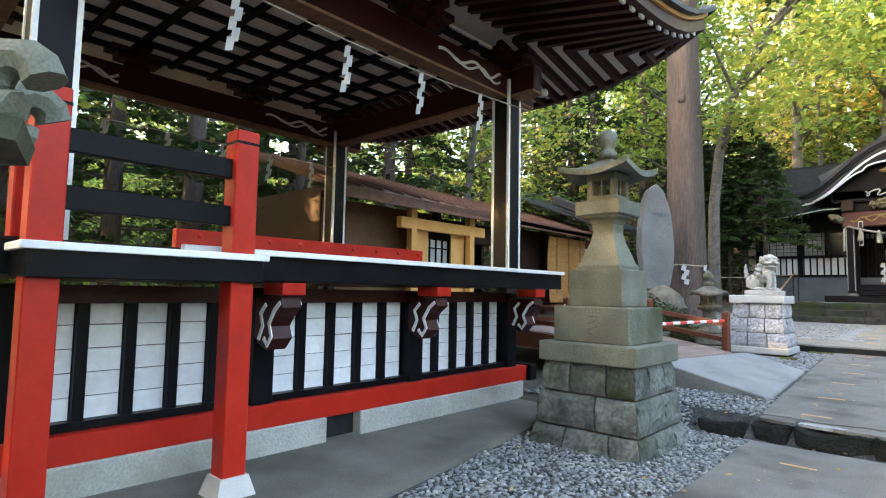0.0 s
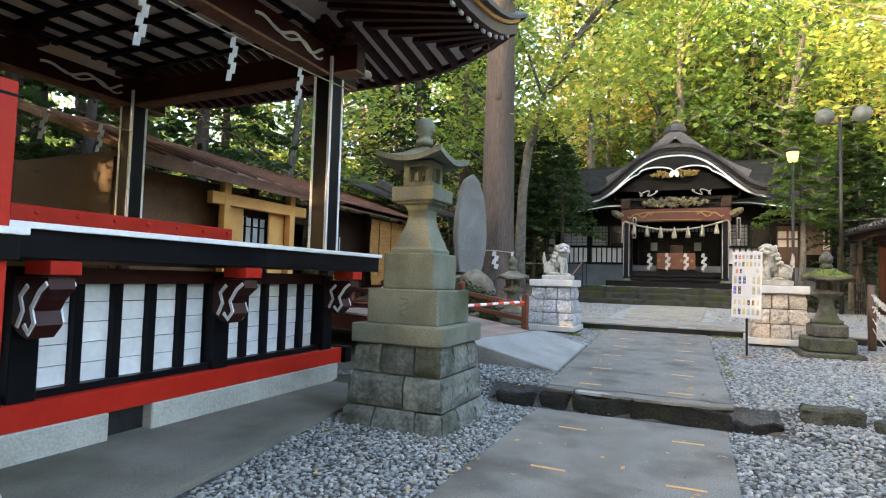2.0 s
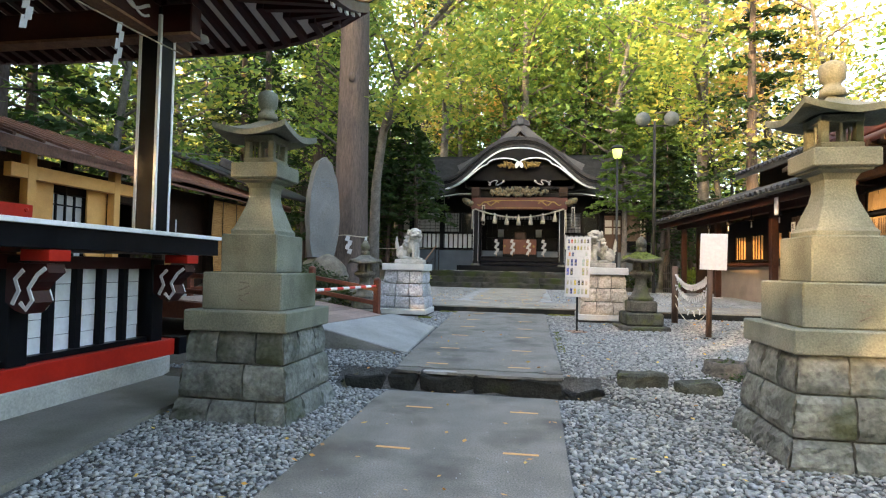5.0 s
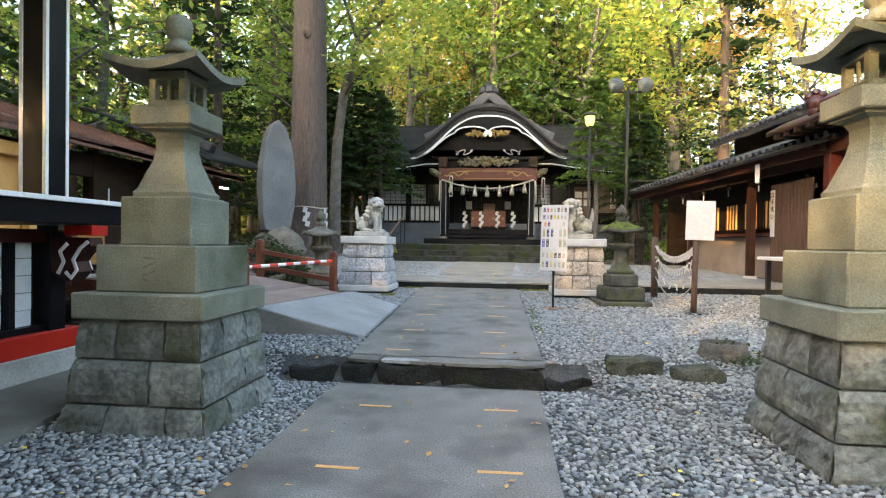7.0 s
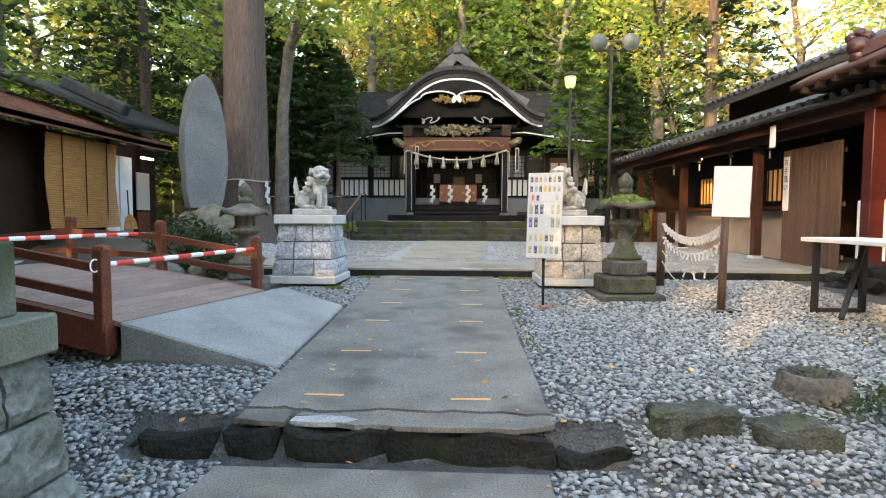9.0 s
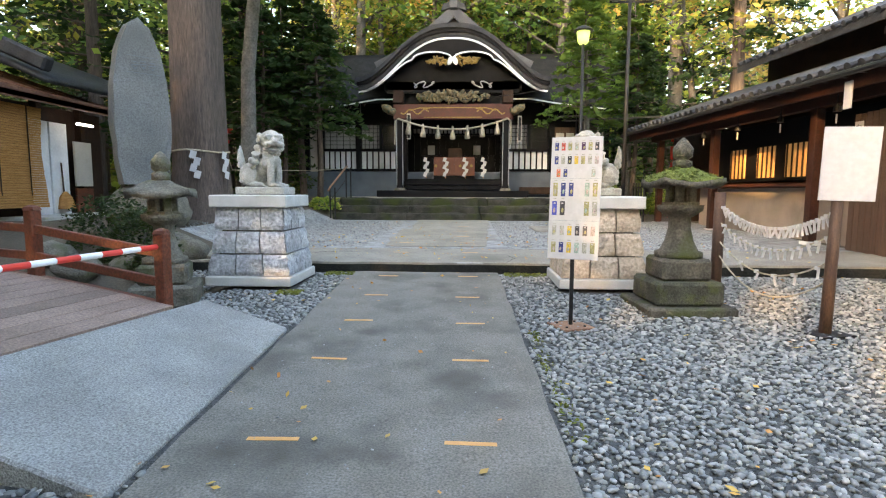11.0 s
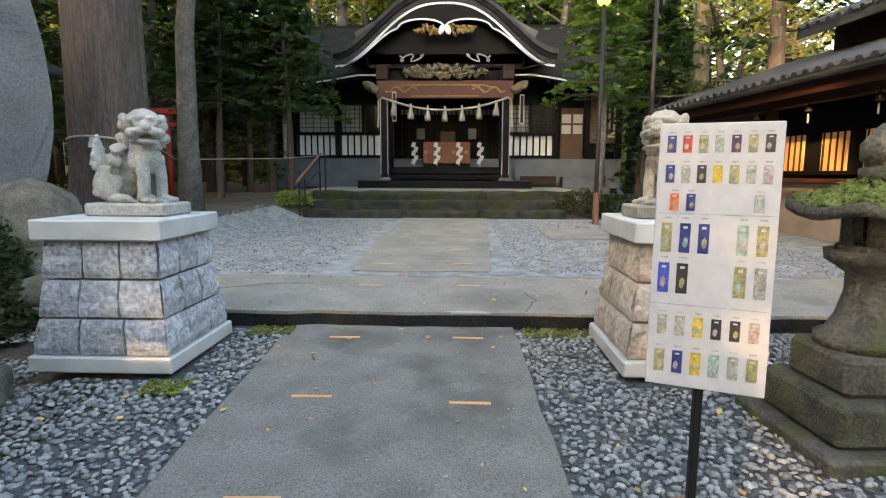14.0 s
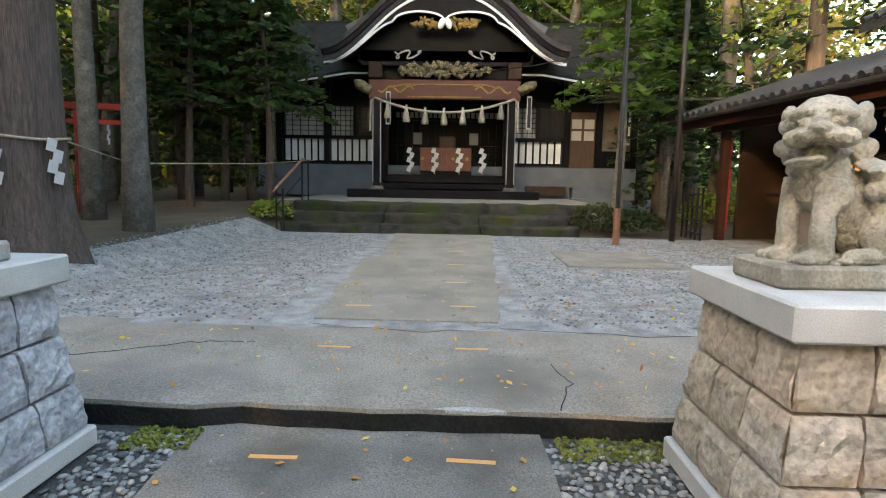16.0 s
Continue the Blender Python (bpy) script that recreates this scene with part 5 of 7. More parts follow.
for t in (-0.05, 2.23):
    bm = B()
    rings = [[bm.verts.new(bd(a, t + u, v)) for u, v in ((-0.06, -0.27), (0.06, -0.27), (0.06, 0.01), (-0.06, 0.01))] for a in lin(0, 5.6, 15)]
    bm.faces.new(rings[0]), bm.faces.new(rings[-1][::-1])
    for r0, r1 in zip(rings, rings[1:]):
        for k in range(4):
            bm.faces.new((r0[k], r1[k], r1[(k + 1) % 4], r0[(k + 1) % 4]))
    bmesh.ops.recalc_face_normals(bm, faces=bm.faces[:])
    partw("side_girder", bm, BRWOOD, bz)
    for s in (0.06, 1.5, 3.0, 4.6):
        p = Vector(bd(s, t + (0.02 if t > 0 else -0.02)))
        ps = partw("rail_post", box(B(), p + Vector((0, 0, 0.27)), (0.105, 0.105, 0.72), 0.008, rz=-11), BRWOOD, bz)
        partw("post_cap", square_loft(B(), [(p.z + 0.63, 0.056), (p.z + 0.66, 0.045), (p.z + 0.68, 0.015)], (p.x, p.y)), BRWOOD, ps)
    for z, w in ((0.46, 0.09), (0.2, 0.08)):
        for a, b in ((0.06, 1.5), (1.5, 3.0), (3.0, 4.6)):
            partw("rail", bar(B(), bd(a, t, z), bd(b, t, z), 0.045, 0.08, 0.006), BRWOOD, bz)
def striped(p, q, label):
    e = thing("barrier_pole", label, "barrier", p, 0, "striped barrier poles")
    p, q = Vector(p), Vector(q)
    n = 12
    for k in range(n):
        a, b = p + (q - p) * (k / n), p + (q - p) * ((k + 1) / n)
        partw("band", tube(B(), [a, b], 0.024, 10), BAND_R if k % 2 else WHITE, e)
    r = partw("end_ring", B(), WHITE, e)
    bm = tube(B(), [(p.x + 0.005, p.y - 0.03 + 0.055 * math.cos(a), p.z + 0.055 * math.sin(a)) for a in lin(0, 6.2831, 15)], 0.007, 5, False)
    bm.to_mesh(r.data)
    bm.free()
    return e
p0, p1 = Vector(bd(0.06, -0.12, 0.5)), Vector(bd(0.06, 2.18, 0.52))
striped(p0, p1, "red and white barrier pole tied across the bridge")
striped(Vector(bd(1.5, -0.1, 0.5)), Vector(bd(1.55, 1.9, 0.5)), "red and white barrier pole tied across the deck")
# mortar ramp
bm = B()
A_, B_, C_, D_ = (-3.2, 7.72), (-1.72, 7.42), (-1.8, 10.04), (-2.62, 10.2)
vs = [bm.verts.new((*A_, 0.615)), bm.verts.new((*B_, 0.335)), bm.verts.new((*C_, 0.41)), bm.verts.new((*D_, 0.62))]
lo = [bm.verts.new((v.co.x, v.co.y, 0.1)) for v in vs]
bm.faces.new(vs), bm.faces.new(lo[::-1])
for k in range(4):
    bm.faces.new((lo[k], lo[(k + 1) % 4], vs[(k + 1) % 4], vs[k]))
bmesh.ops.bevel(bm, geom=bm.edges[:], offset=0.015, segments=1, affect="EDGES")
structure("ramp", bm, RAMP, "pale mortar ramp from the path up to the bridge", "ramp")

# ---- monument stone ----
bm = B()
prof = [(-0.44, 0), (-0.52, 0.5), (-0.56, 1.1), (-0.53, 1.7), (-0.42, 2.3), (-0.22, 2.75), (-0.02, 2.86), (0.18, 2.7), (0.36, 2.3), (0.47, 1.8), (0.53, 1.2), (0.5, 0.6), (0.34, 0.0)]
prism(bm, [(u * 0.86, v) for u, v in prof], "y", -0.13, 0.2)
bmesh.ops.subdivide_edges(bm, edges=bm.edges[:], cuts=2, use_grid_fill=True)
for v in bm.verts:
    v.co.y += 0.03 * noise.noise(v.co * 2.0) + (0.05 if v.co.y > 0 else 0) * noise.noise(v.co * 5)
    v.co += noise.noise_vector(v.co * 4) * 0.015
mon = thing("stone_monument", "tall upright leaf-shaped slate monument", "monument", (-6.0, 15.0, 1.72), 48)
ms = part("slab", bm, STELE, mon)
bm = B()
for k, (x, z) in enumerate(((-0.12, 2.05), (0.02, 2.07), (0.16, 2.06))):
    for dx, dz, w, a in ((0, 0.05, 0.1, 5), (0, 0, 0.12, -4), (-0.02, -0.05, 0.09, 30), (0.03, -0.05, 0.08, -40)):
        box(bm, (x + dx * 0.6, -0.152, z + dz), (w, 0.008, 0.013), 0, ry=a)
for z in (1.92, 2.2):
    box(bm, (0.02, -0.15, z), (0.52, 0.006, 0.008))
part("inscription", bm, BLUEC, ms, "faint carved characters in a frame")
bm = ball(B(), (0, 0, 0), (0.7, 0.6, 0.55), 3)
bs = part("base_rock", rough(bm, 0.16, 2.2), OLDS, None, "rugged dark boulder under the monument", True)
bs.matrix_basis = pose(-6.0, 15.05, 1.2)
tagged(bs, "", "boulder")

# ---- stone steps and terrace ----
def stone_step(x0, x1, y0, y1, z0, z1, seed):
    n = max(2, int((x1 - x0) / 2.3))
    cuts = [x0 + (x1 - x0) * (k + (0.3 * noise.noise((k, seed, 0)) if 0 < k < n else 0)) / n for k in range(n + 1)]
    s = thing("stone_step", "worn mossy stone step before the shrine", "step", ((x0 + x1) / 2, y0, z0), 0, "stone steps to the shrine", "structure")
    for a, b in zip(cuts, cuts[1:]):
        bm = box(B(), ((a + b) / 2, (y0 + y1) / 2, (z0 + z1) / 2), (b - a - 0.004, y1 - y0, z1 - z0), 0.03)
        bmesh.ops.subdivide_edges(bm, edges=bm.edges[:], cuts=5, use_grid_fill=True)
        partw("stone", rough(bm, 0.07, 2.3), STEPS, s, "", True)
STEPS = mat("mossy_step_stone", (0.016, 0.017, 0.0145), (0.052, 0.052, 0.046), 3.5, 0.9, 0.8, 40, c3=(0.03, 0.04, 0.012), stain=0.52, spec=0.12)
stone_step(-4.55, 2.5, 22.8, 23.5, 0.5, 0.90, 1)
stone_step(-4.5, 2.45, 23.3, 24.1, 0.7, 1.13, 2)
stone_step(-4.6, 2.9, 23.9, 24.6, 0.8, 1.37, 3)
bm = B()
box(bm, (-0.9, 27.9, 1.08), (8.6, 6.8, 0.6), 0.02)
structure("terrace", bm, PAVE2, "grey concrete terrace under the shrine hall", "terrace")

# ---- worship hall ----
before_hall = set(bpy.data.objects)
CX, GY, CY, WY = -0.87, 26.0, 26.6, 28.6
hall = thing("worship_hall", "black and red lacquered shrine hall with an undulating gable", "shrine", (CX, 29.0, 1.5))
partw("base", box(B(), (CX, 31.0, 1.95), (13.2, 5.2, 1.1), 0.02), BLUEC, hall, "blue-grey concrete base")
for a, b in ((-7.4, -3.3), (1.55, 5.7)):
    partw("wall", box(B(), ((a + b) / 2, WY + 0.25, 3.95), (b - a, 0.2, 3.0)), BLACK, hall)
partw("wall", box(B(), (CX - 6.55, 31.2, 3.9), (0.2, 5.0, 3.2)), DWOOD, hall), partw("wall", box(B(), (CX + 6.55, 31.2, 3.9), (0.2, 5.0, 3.2)), DWOOD, hall)
partw("wall", box(B(), (CX, 33.6, 3.9), (13.2, 0.2, 3.2)), DWOOD, hall)
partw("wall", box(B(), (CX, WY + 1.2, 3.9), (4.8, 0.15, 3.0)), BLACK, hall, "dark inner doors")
# side bays: white slats below, paper windows above
def bay(x0, x1):
    w = x1 - x0
    partw("sill", box(B(), ((x0 + x1) / 2, WY + 0.05, 2.58), (w + 0.1, 0.24, 0.1), 0.005), BLACK, hall)
    partw("rail", box(B(), ((x0 + x1) / 2, WY + 0.05, 3.44), (w + 0.1, 0.24, 0.12), 0.005), BLACK, hall)
    partw("lintel", box(B(), ((x0 + x1) / 2, WY + 0.05, 4.6), (w + 0.1, 0.24, 0.18), 0.005), BLACK, hall)
    n = max(3, round(w / 0.25))
    for k in range(n):
        partw("white_slat", box(B(), (x0 + w * (k + 0.5) / n, WY + 0.1, 3.0), (w / n - 0.075, 0.05, 0.76), 0.004), PANEL, hall)
    m = max(1, round(w / 1.0))
    for k in range(m):
        a = x0 + w * k / m
        wd = partw("window", box(B(), (a + w / m / 2, WY + 0.13, 4.02), (w / m - 0.12, 0.03, 1.05)), SHOJI if k % 2 == 0 else GLASS, hall, "paper lattice window")
        bm = B()
        for q in range(1, 5):
            box(bm, (a + w / m * q / 5, WY + 0.1, 4.02), (0.02, 0.03, 1.05))
        for q in range(1, 6):
            box(bm, (a + w / m / 2, WY + 0.1, 3.5 + 1.04 * q / 6), (w / m - 0.12, 0.03, 0.02))
        partw("lattice", bm, BLACK, wd)
        partw("stile", box(B(), (a, WY + 0.05, 4.02), (0.12, 0.22, 1.04), 0.004), BLACK, hall)
bay(-6.6, -5.15), bay(-4.95, -3.15), bay(1.45, 3.2)
for x in (-7.3, -6.75, -5.05, -3.1, 1.35, 3.3, 4.45, 5.65):
    partw("post", box(B(), (x, WY + 0.05, 3.9), (0.2, 0.26, 3.1), 0.008), BLACK, hall)
partw("wall_board", box(B(), (-7.05, WY + 0.1, 3.9), (0.4, 0.06, 2.9)), PLAST, hall), partw("wall_board", box(B(), (5.05, WY + 0.12, 4.2), (1.0, 0.06, 2.2)), mat("dim_brown_board", (0.09, 0.07, 0.055), (0.14, 0.11, 0.088), 4, 0.7, 0.2, 40), hall)
partw("skirting", box(B(), (-4.6, WY - 0.02, 2.2), (4.6, 0.1, 0.18)), DWOOD, hall)
sd = tagged(partw("side_door", box(B(), (3.88, WY, 3.35), (0.85, 0.08, 2.1), 0.006), MWOOD, None, "brown timber side door with glazed lattice"), "", "door")
for q in range(4):
    partw("pane", box(B(), (3.66 + 0.43 * (q % 2), WY - 0.045, 3.6 + 0.4 * (q // 2)), (0.34, 0.012, 0.32)), SHOJI, sd)
for q, (w, h) in enumerate(((1.7, 0.35), (1.5, 0.7))):
    tagged(partw("concrete_step", box(B(), (4.2, WY - 1.0 + 0.45 * q, 0.95 + h / 2), (w, 0.5, h + 0.35), 0.01), BLUEC, None, "grey concrete step to the side door"), "", "step")
tagged(partw("step_box", box(B(), (2.55, WY - 0.7, 1.7), (1.3, 0.4, 0.3), 0.01), DWOOD, None, "dark timber step box against the hall"), "", "step")
for x, z in ((5.35, 4.05), (-2.6, 4.2), (1.75, 4.1)):
    sg = tagged(partw("hanging_sign", box(B(), (x, CY - 0.2 if abs(x) < 3 else WY - 0.1, z), (0.26 if x > 3 else 0.15, 0.03, 1.5 if x > 3 else 1.0), 0.004), PLAST, None, "long white vertical sign board on the hall"), "", "sign")
    partw("lettering", box(B(), (x, (CY - 0.2 if abs(x) < 3 else WY - 0.1) - 0.018, z), (0.1, 0.004, 0.9)), IRON, sg)
# porch: columns, floor, beams
for x in (CX - 2.1, CX + 2.1):
    c0 = partw("column", box(B(), (x, CY, 3.25), (0.26, 0.26, 2.9), 0.01), BLACK, hall)
    for sx in (-1, 1):
        partw("edge_strip", box(B(), (x + sx * 0.118, CY - 0.128, 3.2), (0.024, 0.02, 2.6)), SHOJI, c0)
    partw("column_foot", square_loft(B(), [(1.40, 0.24), (1.72, 0.22), (1.8, 0.17)], (x, CY)), OLDS, c0)
    partw("rear_column", box(B(), (x, WY - 0.2, 3.5), (0.22, 0.22, 3.6), 0.01), BLACK, hall)
for k, (z, y) in enumerate(((1.68, 26.35), (1.88, 26.75), (2.08, 27.15))):
    partw("porch_step", box(B(), (CX, y + 0.8, z - 0.07 - (0.07 if k == 0 else 0)), (4.4 - 0.1 * k + (1.6 if k == 0 else 0), 1.8, 0.16 + (0.14 if k == 0 else 0)), 0.01), BLACK, hall)
partw("porch_floor", box(B(), (CX, 28.1, 2.1), (4.3, 1.6, 0.14), 0.01), BLACK, hall)
bm = B()
for k in range(14):
    box(bm, (CX - 1.85 + 0.285 * k, WY + 1.08, 3.5), (0.05, 0.05, 2.2))
for z in (2.5, 3.3, 4.2, 4.5):
    box(bm, (CX, WY + 1.06, z), (3.9, 0.06, 0.08))
partw("inner_lattice", bm, BLACK, hall)
for k in range(22):
    partw("transom_pane", box(B(), (CX - 1.8 + 0.172 * k, WY + 1.04, 4.36), (0.12, 0.02, 0.2)), SHOJI, hall)
bmr = partw("red_beam", box(B(), (CX, CY, 4.78), (4.7, 0.28, 0.6), 0.02), mat("deep_red_beam", (0.04, 0.0042, 0.0036), (0.066, 0.0065, 0.005), 4, 0.4, 0.1, 30), hall, "deep red beam with gilt scrolls")
for sx in (-1, 1):
    path = [(CX + sx * (0.95 + 0.1 * k), 4.78 + 0.1 * math.sin(k * 1.1)) for k in range(12)]
    partw("scroll", strip(B(), path, 0.05, 0.02, "y", CY - 0.16), GOLD, bmr)
    partw("scroll", strip(B(), [(CX + sx * 0.9, 4.9), (CX + sx * 1.3, 4.92), (CX + sx * 1.7, 4.83)], 0.04, 0.02, "y", CY - 0.16), GOLD, bmr)
    bm = tube(B(), [(CX + sx * (2.3 + 0.06 * k), CY - 0.06 - 0.03 * k, 4.74 + 0.03 * k + 0.02 * math.sin(k * 1.9)) for k in range(9)], [0.13, 0.17, 0.14, 0.17, 0.15, 0.13, 0.15, 0.11, 0.05], 12)
    partw("carved_nosing", rough(bm, 0.05, 9), CARV, hall, "painted carved beam end", True)
    partw("corner_bracket", box(B(), (CX + sx * 2.15, CY, 5.35), (0.42, 0.4, 0.5), 0.03), DWOOD, hall)
for a, b in ((-1.35, 0.7),):
    partw("gilt_line", box(B(), (CX, CY - 0.15, 4.93), (2.6, 0.02, 0.035)), GOLD, bmr), partw("gilt_line", box(B(), (CX, CY - 0.15, 4.56), (2.3, 0.02, 0.03)), GOLD, bmr)
bm = B()
for k in range(90):
    x = random.uniform(-1.4, 1.4)
    ball(bm, (CX + x, CY - 0.1 - random.random() * 0.1, 5.36 + random.uniform(-0.2, 0.2) * (1 - (x / 1.9) ** 2)), (0.13, 0.07, 0.07), 1, ry=random.uniform(0, 180))
partw("relief", rough(bm, 0.03, 8), CARV, hall, "painted carved relief above the red beam")
partw("upper_beam", box(B(), (CX, CY + 0.05, 5.78), (5.4, 0.3, 0.34), 0.01), BLACK, hall)
partw("back_board", box(B(), (CX, CY + 0.2, 5.4), (4.2, 0.06, 0.7)), BLACK, hall)
for sx in (-1, 1):
    path = [(CX + sx * (0.7 + 0.75 * q + 0.12 * math.cos(q * 14)), 5.82 + 0.12 * math.sin(q * 11)) for q in lin(0, 1.2, 22)]
    partw("scroll", strip(B(), path, 0.045, 0.02, "y", CY - 0.13), SHOJI, hall, "grey carved scroll")
# undulating gable
HW = 3.62
def arch(x, drop=0.0, flat=0.0):
    u = min(1.0, abs(x) / 3.6)
    return 5.66 + 1.98 * (0.5 + 0.5 * math.cos(math.pi * u ** 1.28)) - drop
def soffit(x):
    k = min(1.0, max(0.0, (abs(x) - 1.5) / 2.05))
    z = 6.62 - 1.16 * (0.5 - 0.5 * math.cos(math.pi * k ** 0.85))
    if abs(x) < 1.52:
        z = 6.64 + 0.27 * math.sqrt(max(0, 1 - ((abs(x) - 0.76) / 0.77) ** 2))
    return z
xs_ = lin(-HW, HW, 61)
bm = prism(B(), [(CX + x, arch(x) - 0.14) for x in xs_] + [(CX + x, soffit(x)) for x in xs_[::-1]], "y", GY - 0.02, GY + 0.12)
gb = partw("bargeboard", bm, BLACK, hall, "black curved bargeboard with white lines")
partw("white_line", strip(B(), [(CX + x, arch(x) - 0.2) for x in xs_], 0.07, 0.03, "y", GY - 0.05), WHITE, gb)
partw("white_line", strip(B(), [(CX + x, soffit(x) + 0.03) for x in xs_ if abs(x) < HW - 0.1], 0.055, 0.03, "y", GY - 0.05), WHITE, gb)
for lo_, hi_, out_, mt_ in ((-0.13, 0.02, 0.04, TILE), (0.02, 0.17, 0.09, BLACK), (0.17, 0.34, 0.14, TILE)):
    partw("roof_edge", prism(B(), [(CX + x * (1 + out_ * 0.2), arch(x) + hi_) for x in xs_] + [(CX + x * (1 + out_ * 0.2), arch(x) + lo_) for x in xs_[::-1]], "y", GY - out_, GY + 0.1), mt_, gb, "layered grey roof edge")
bm = sheet(B(), lambda u, v: (CX + u, v, arch(u) + 0.36 + 0.26 * (v - GY) * (1 - abs(u) / 5)), xs_, lin(GY - 0.1, 29.3, 9), 0.1)
partw("porch_roof", bm, ROOF, hall, "grey sheet roof over the porch", True)
seams = B()
for k in range(1, 16):
    x0 = -HW + HW * 2 * k / 16
    for (y, y2) in ((GY - 0.1, 27.6), (27.6, 29.2)):
        za, zb = arch(x0) + 0.37 + 0.26 * (y - GY) * (1 - abs(x0) / 5), arch(x0) + 0.37 + 0.26 * (y2 - GY) * (1 - abs(x0) / 5)
        bar(seams, (CX + x0, y, za), (CX + x0, y2, zb), 0.03, 0.02)
partw("roof_seams", seams, ROOF, hall)
partw("gable_back", prism(B(), [(CX + x, soffit(x) + 0.02) for x in lin(-2.6, 2.6, 41)] + [(CX + 2.6, 5.5), (CX - 2.6, 5.5)], "y", GY + 0.5, GY + 0.56), BLACK, hall)
birds = {-1: B(), 1: B()}
for k in range(46):
    a = random.random()
    sx = random.choice((-1, 1))
    ball(birds[sx], (CX + sx * (0.15 + 0.85 * a), GY - 0.02, 6.62 + random.uniform(-0.16, 0.14) * (1 - 0.6 * a)), (0.13, 0.06, 0.06), 1, ry=random.uniform(0, 180))
for sx in (-1, 1):
    partw("gilt_relief", birds[sx], GOLD, gb, "gilt carved bird under the gable")
partw("white_relief", ball(ball(B(), (CX - 0.1, GY - 0.06, 6.6), (0.1, 0.07, 0.17), 2, ry=20), (CX + 0.1, GY - 0.06, 6.6), (0.1, 0.07, 0.17), 2, ry=-20), WHITE, gb)
# triangular gable behind and main roof
def tri(x):
    return 8.95 - 0.95 * abs(x) + 0.08 * x * x
tx = lin(-3.1, 3.1, 33)
bm = sheet(B(), lambda u, v: (CX + u, v, tri(u)), tx, lin(27.1, 32.0, 6), 0.16)
partw("upper_roof", bm, ROOF, hall, "grey sheet roof of the gable", True)
partw("gable_edge", strip(B(), [(CX + x, tri(x) - 0.16) for x in tx], 0.4, 0.1, "y", 27.0), ROOF, hall, "", False)
partw("gable_line", strip(B(), [(CX + x, tri(x) - 0.4) for x in tx if abs(x) < 2.8], 0.06, 0.03, "y", 27.06), SHOJI, hall)
partw("gable_wall", prism(B(), [(CX + x, tri(x) - 0.25) for x in lin(-2.9, 2.9, 31)] + [(CX + 2.9, 6.4), (CX - 2.9, 6.4)], "y", 27.3, 27.36), DWOOD, hall, "dark brown carved gable board")
rt = partw("ridge_tile", box(B(), (CX, 29.5, 8.98), (0.4, 5.2, 0.36), 0.06), ROOF, hall)
partw("ridge_end", prism(B(), [(CX - 0.5, 8.75), (CX - 0.42, 9.03), (CX - 0.2, 9.08), (CX - 0.12, 9.3), (CX + 0.12, 9.3), (CX + 0.2, 9.08), (CX + 0.42, 9.03), (CX + 0.5, 8.75), (CX, 8.9)], "y", 26.95, 27.15), TILE, hall)
def main_roof(u, v):
    lift = 0.2 - 0.62 * max(0.0, (abs(u) - 3.2) / 4.4) ** 0.8 + 0.28 * (abs(u) / 7.6) ** 8
    return (CX + u, 26.9 + 5.2 * v, 5.2 + lift * (1 - v) + 3.1 * v ** 1.25)
partw("main_roof", sheet(B(), main_roof, lin(-7.6, 7.6, 41), lin(0, 1, 12), 0.16), DROOF, hall, "grey sheet main roof with tree shade in its colour", True)
partw("main_roof", sheet(B(), lambda u, v: (CX + u, 37.3 - 5.2 * v, 5.2 + 3.1 * v ** 1.25), lin(-7.6, 7.6, 11), lin(0, 1, 6), 0.16), ROOF, hall)
bm = B()
for a, b in zip(lin(-7.6, 7.6, 31), lin(-7.6, 7.6, 31)[1:]):
    bar(bm, (CX + a, 26.86, main_roof(a, 0)[2] - 0.08), (CX + b, 26.86, main_roof(b, 0)[2] - 0.08), 0.05, 0.05)
partw("eave_line", bm, WHITE, hall, "white eave edge")
bm = B()
for k in range(52):
    x = -7.4 + 0.29 * k
    if abs(x) > 3.4:
        bar(bm, (CX + x, 26.95, main_roof(x, 0)[2] - 0.2), (CX + x, 28.6, 5.75), 0.08, 0.1)
tagged(partw("rafters", bm, DWOOD, hall), kind="stuff")
# sacred rope with tassels
sr = thing("sacred_rope", "thick straw rope with tassels across the porch", "rope", (CX, CY - 0.2, 4.2))
pts = [(CX + x, CY - 0.22, 4.08 + 0.42 * (x / 2.15) ** 2) for x in lin(-2.15, 2.15, 21)]
partw("rope", tube(B(), pts, 0.04, 8), ROPE, sr, "", True)
for sx in (-1, 1):
    partw("rope_tail", tube(B(), [(CX + sx * 2.15, CY - 0.22, 4.5), (CX + sx * 2.27, CY - 0.22, 4.4), (CX + sx * 2.29, CY - 0.22, 3.5)], 0.03, 7), ROPE, sr)
for k in range(7):
    x = -1.75 + 3.5 * k / 6
    z = 4.22 + 0.28 * (x / 2.15) ** 2
    partw("tassel", square_loft(B(), [(z - 0.52, 0.1), (z - 0.4, 0.1), (z - 0.15, 0.045), (z, 0.03)], (CX + x, CY - 0.22), 8), ROPE, sr, "", True)
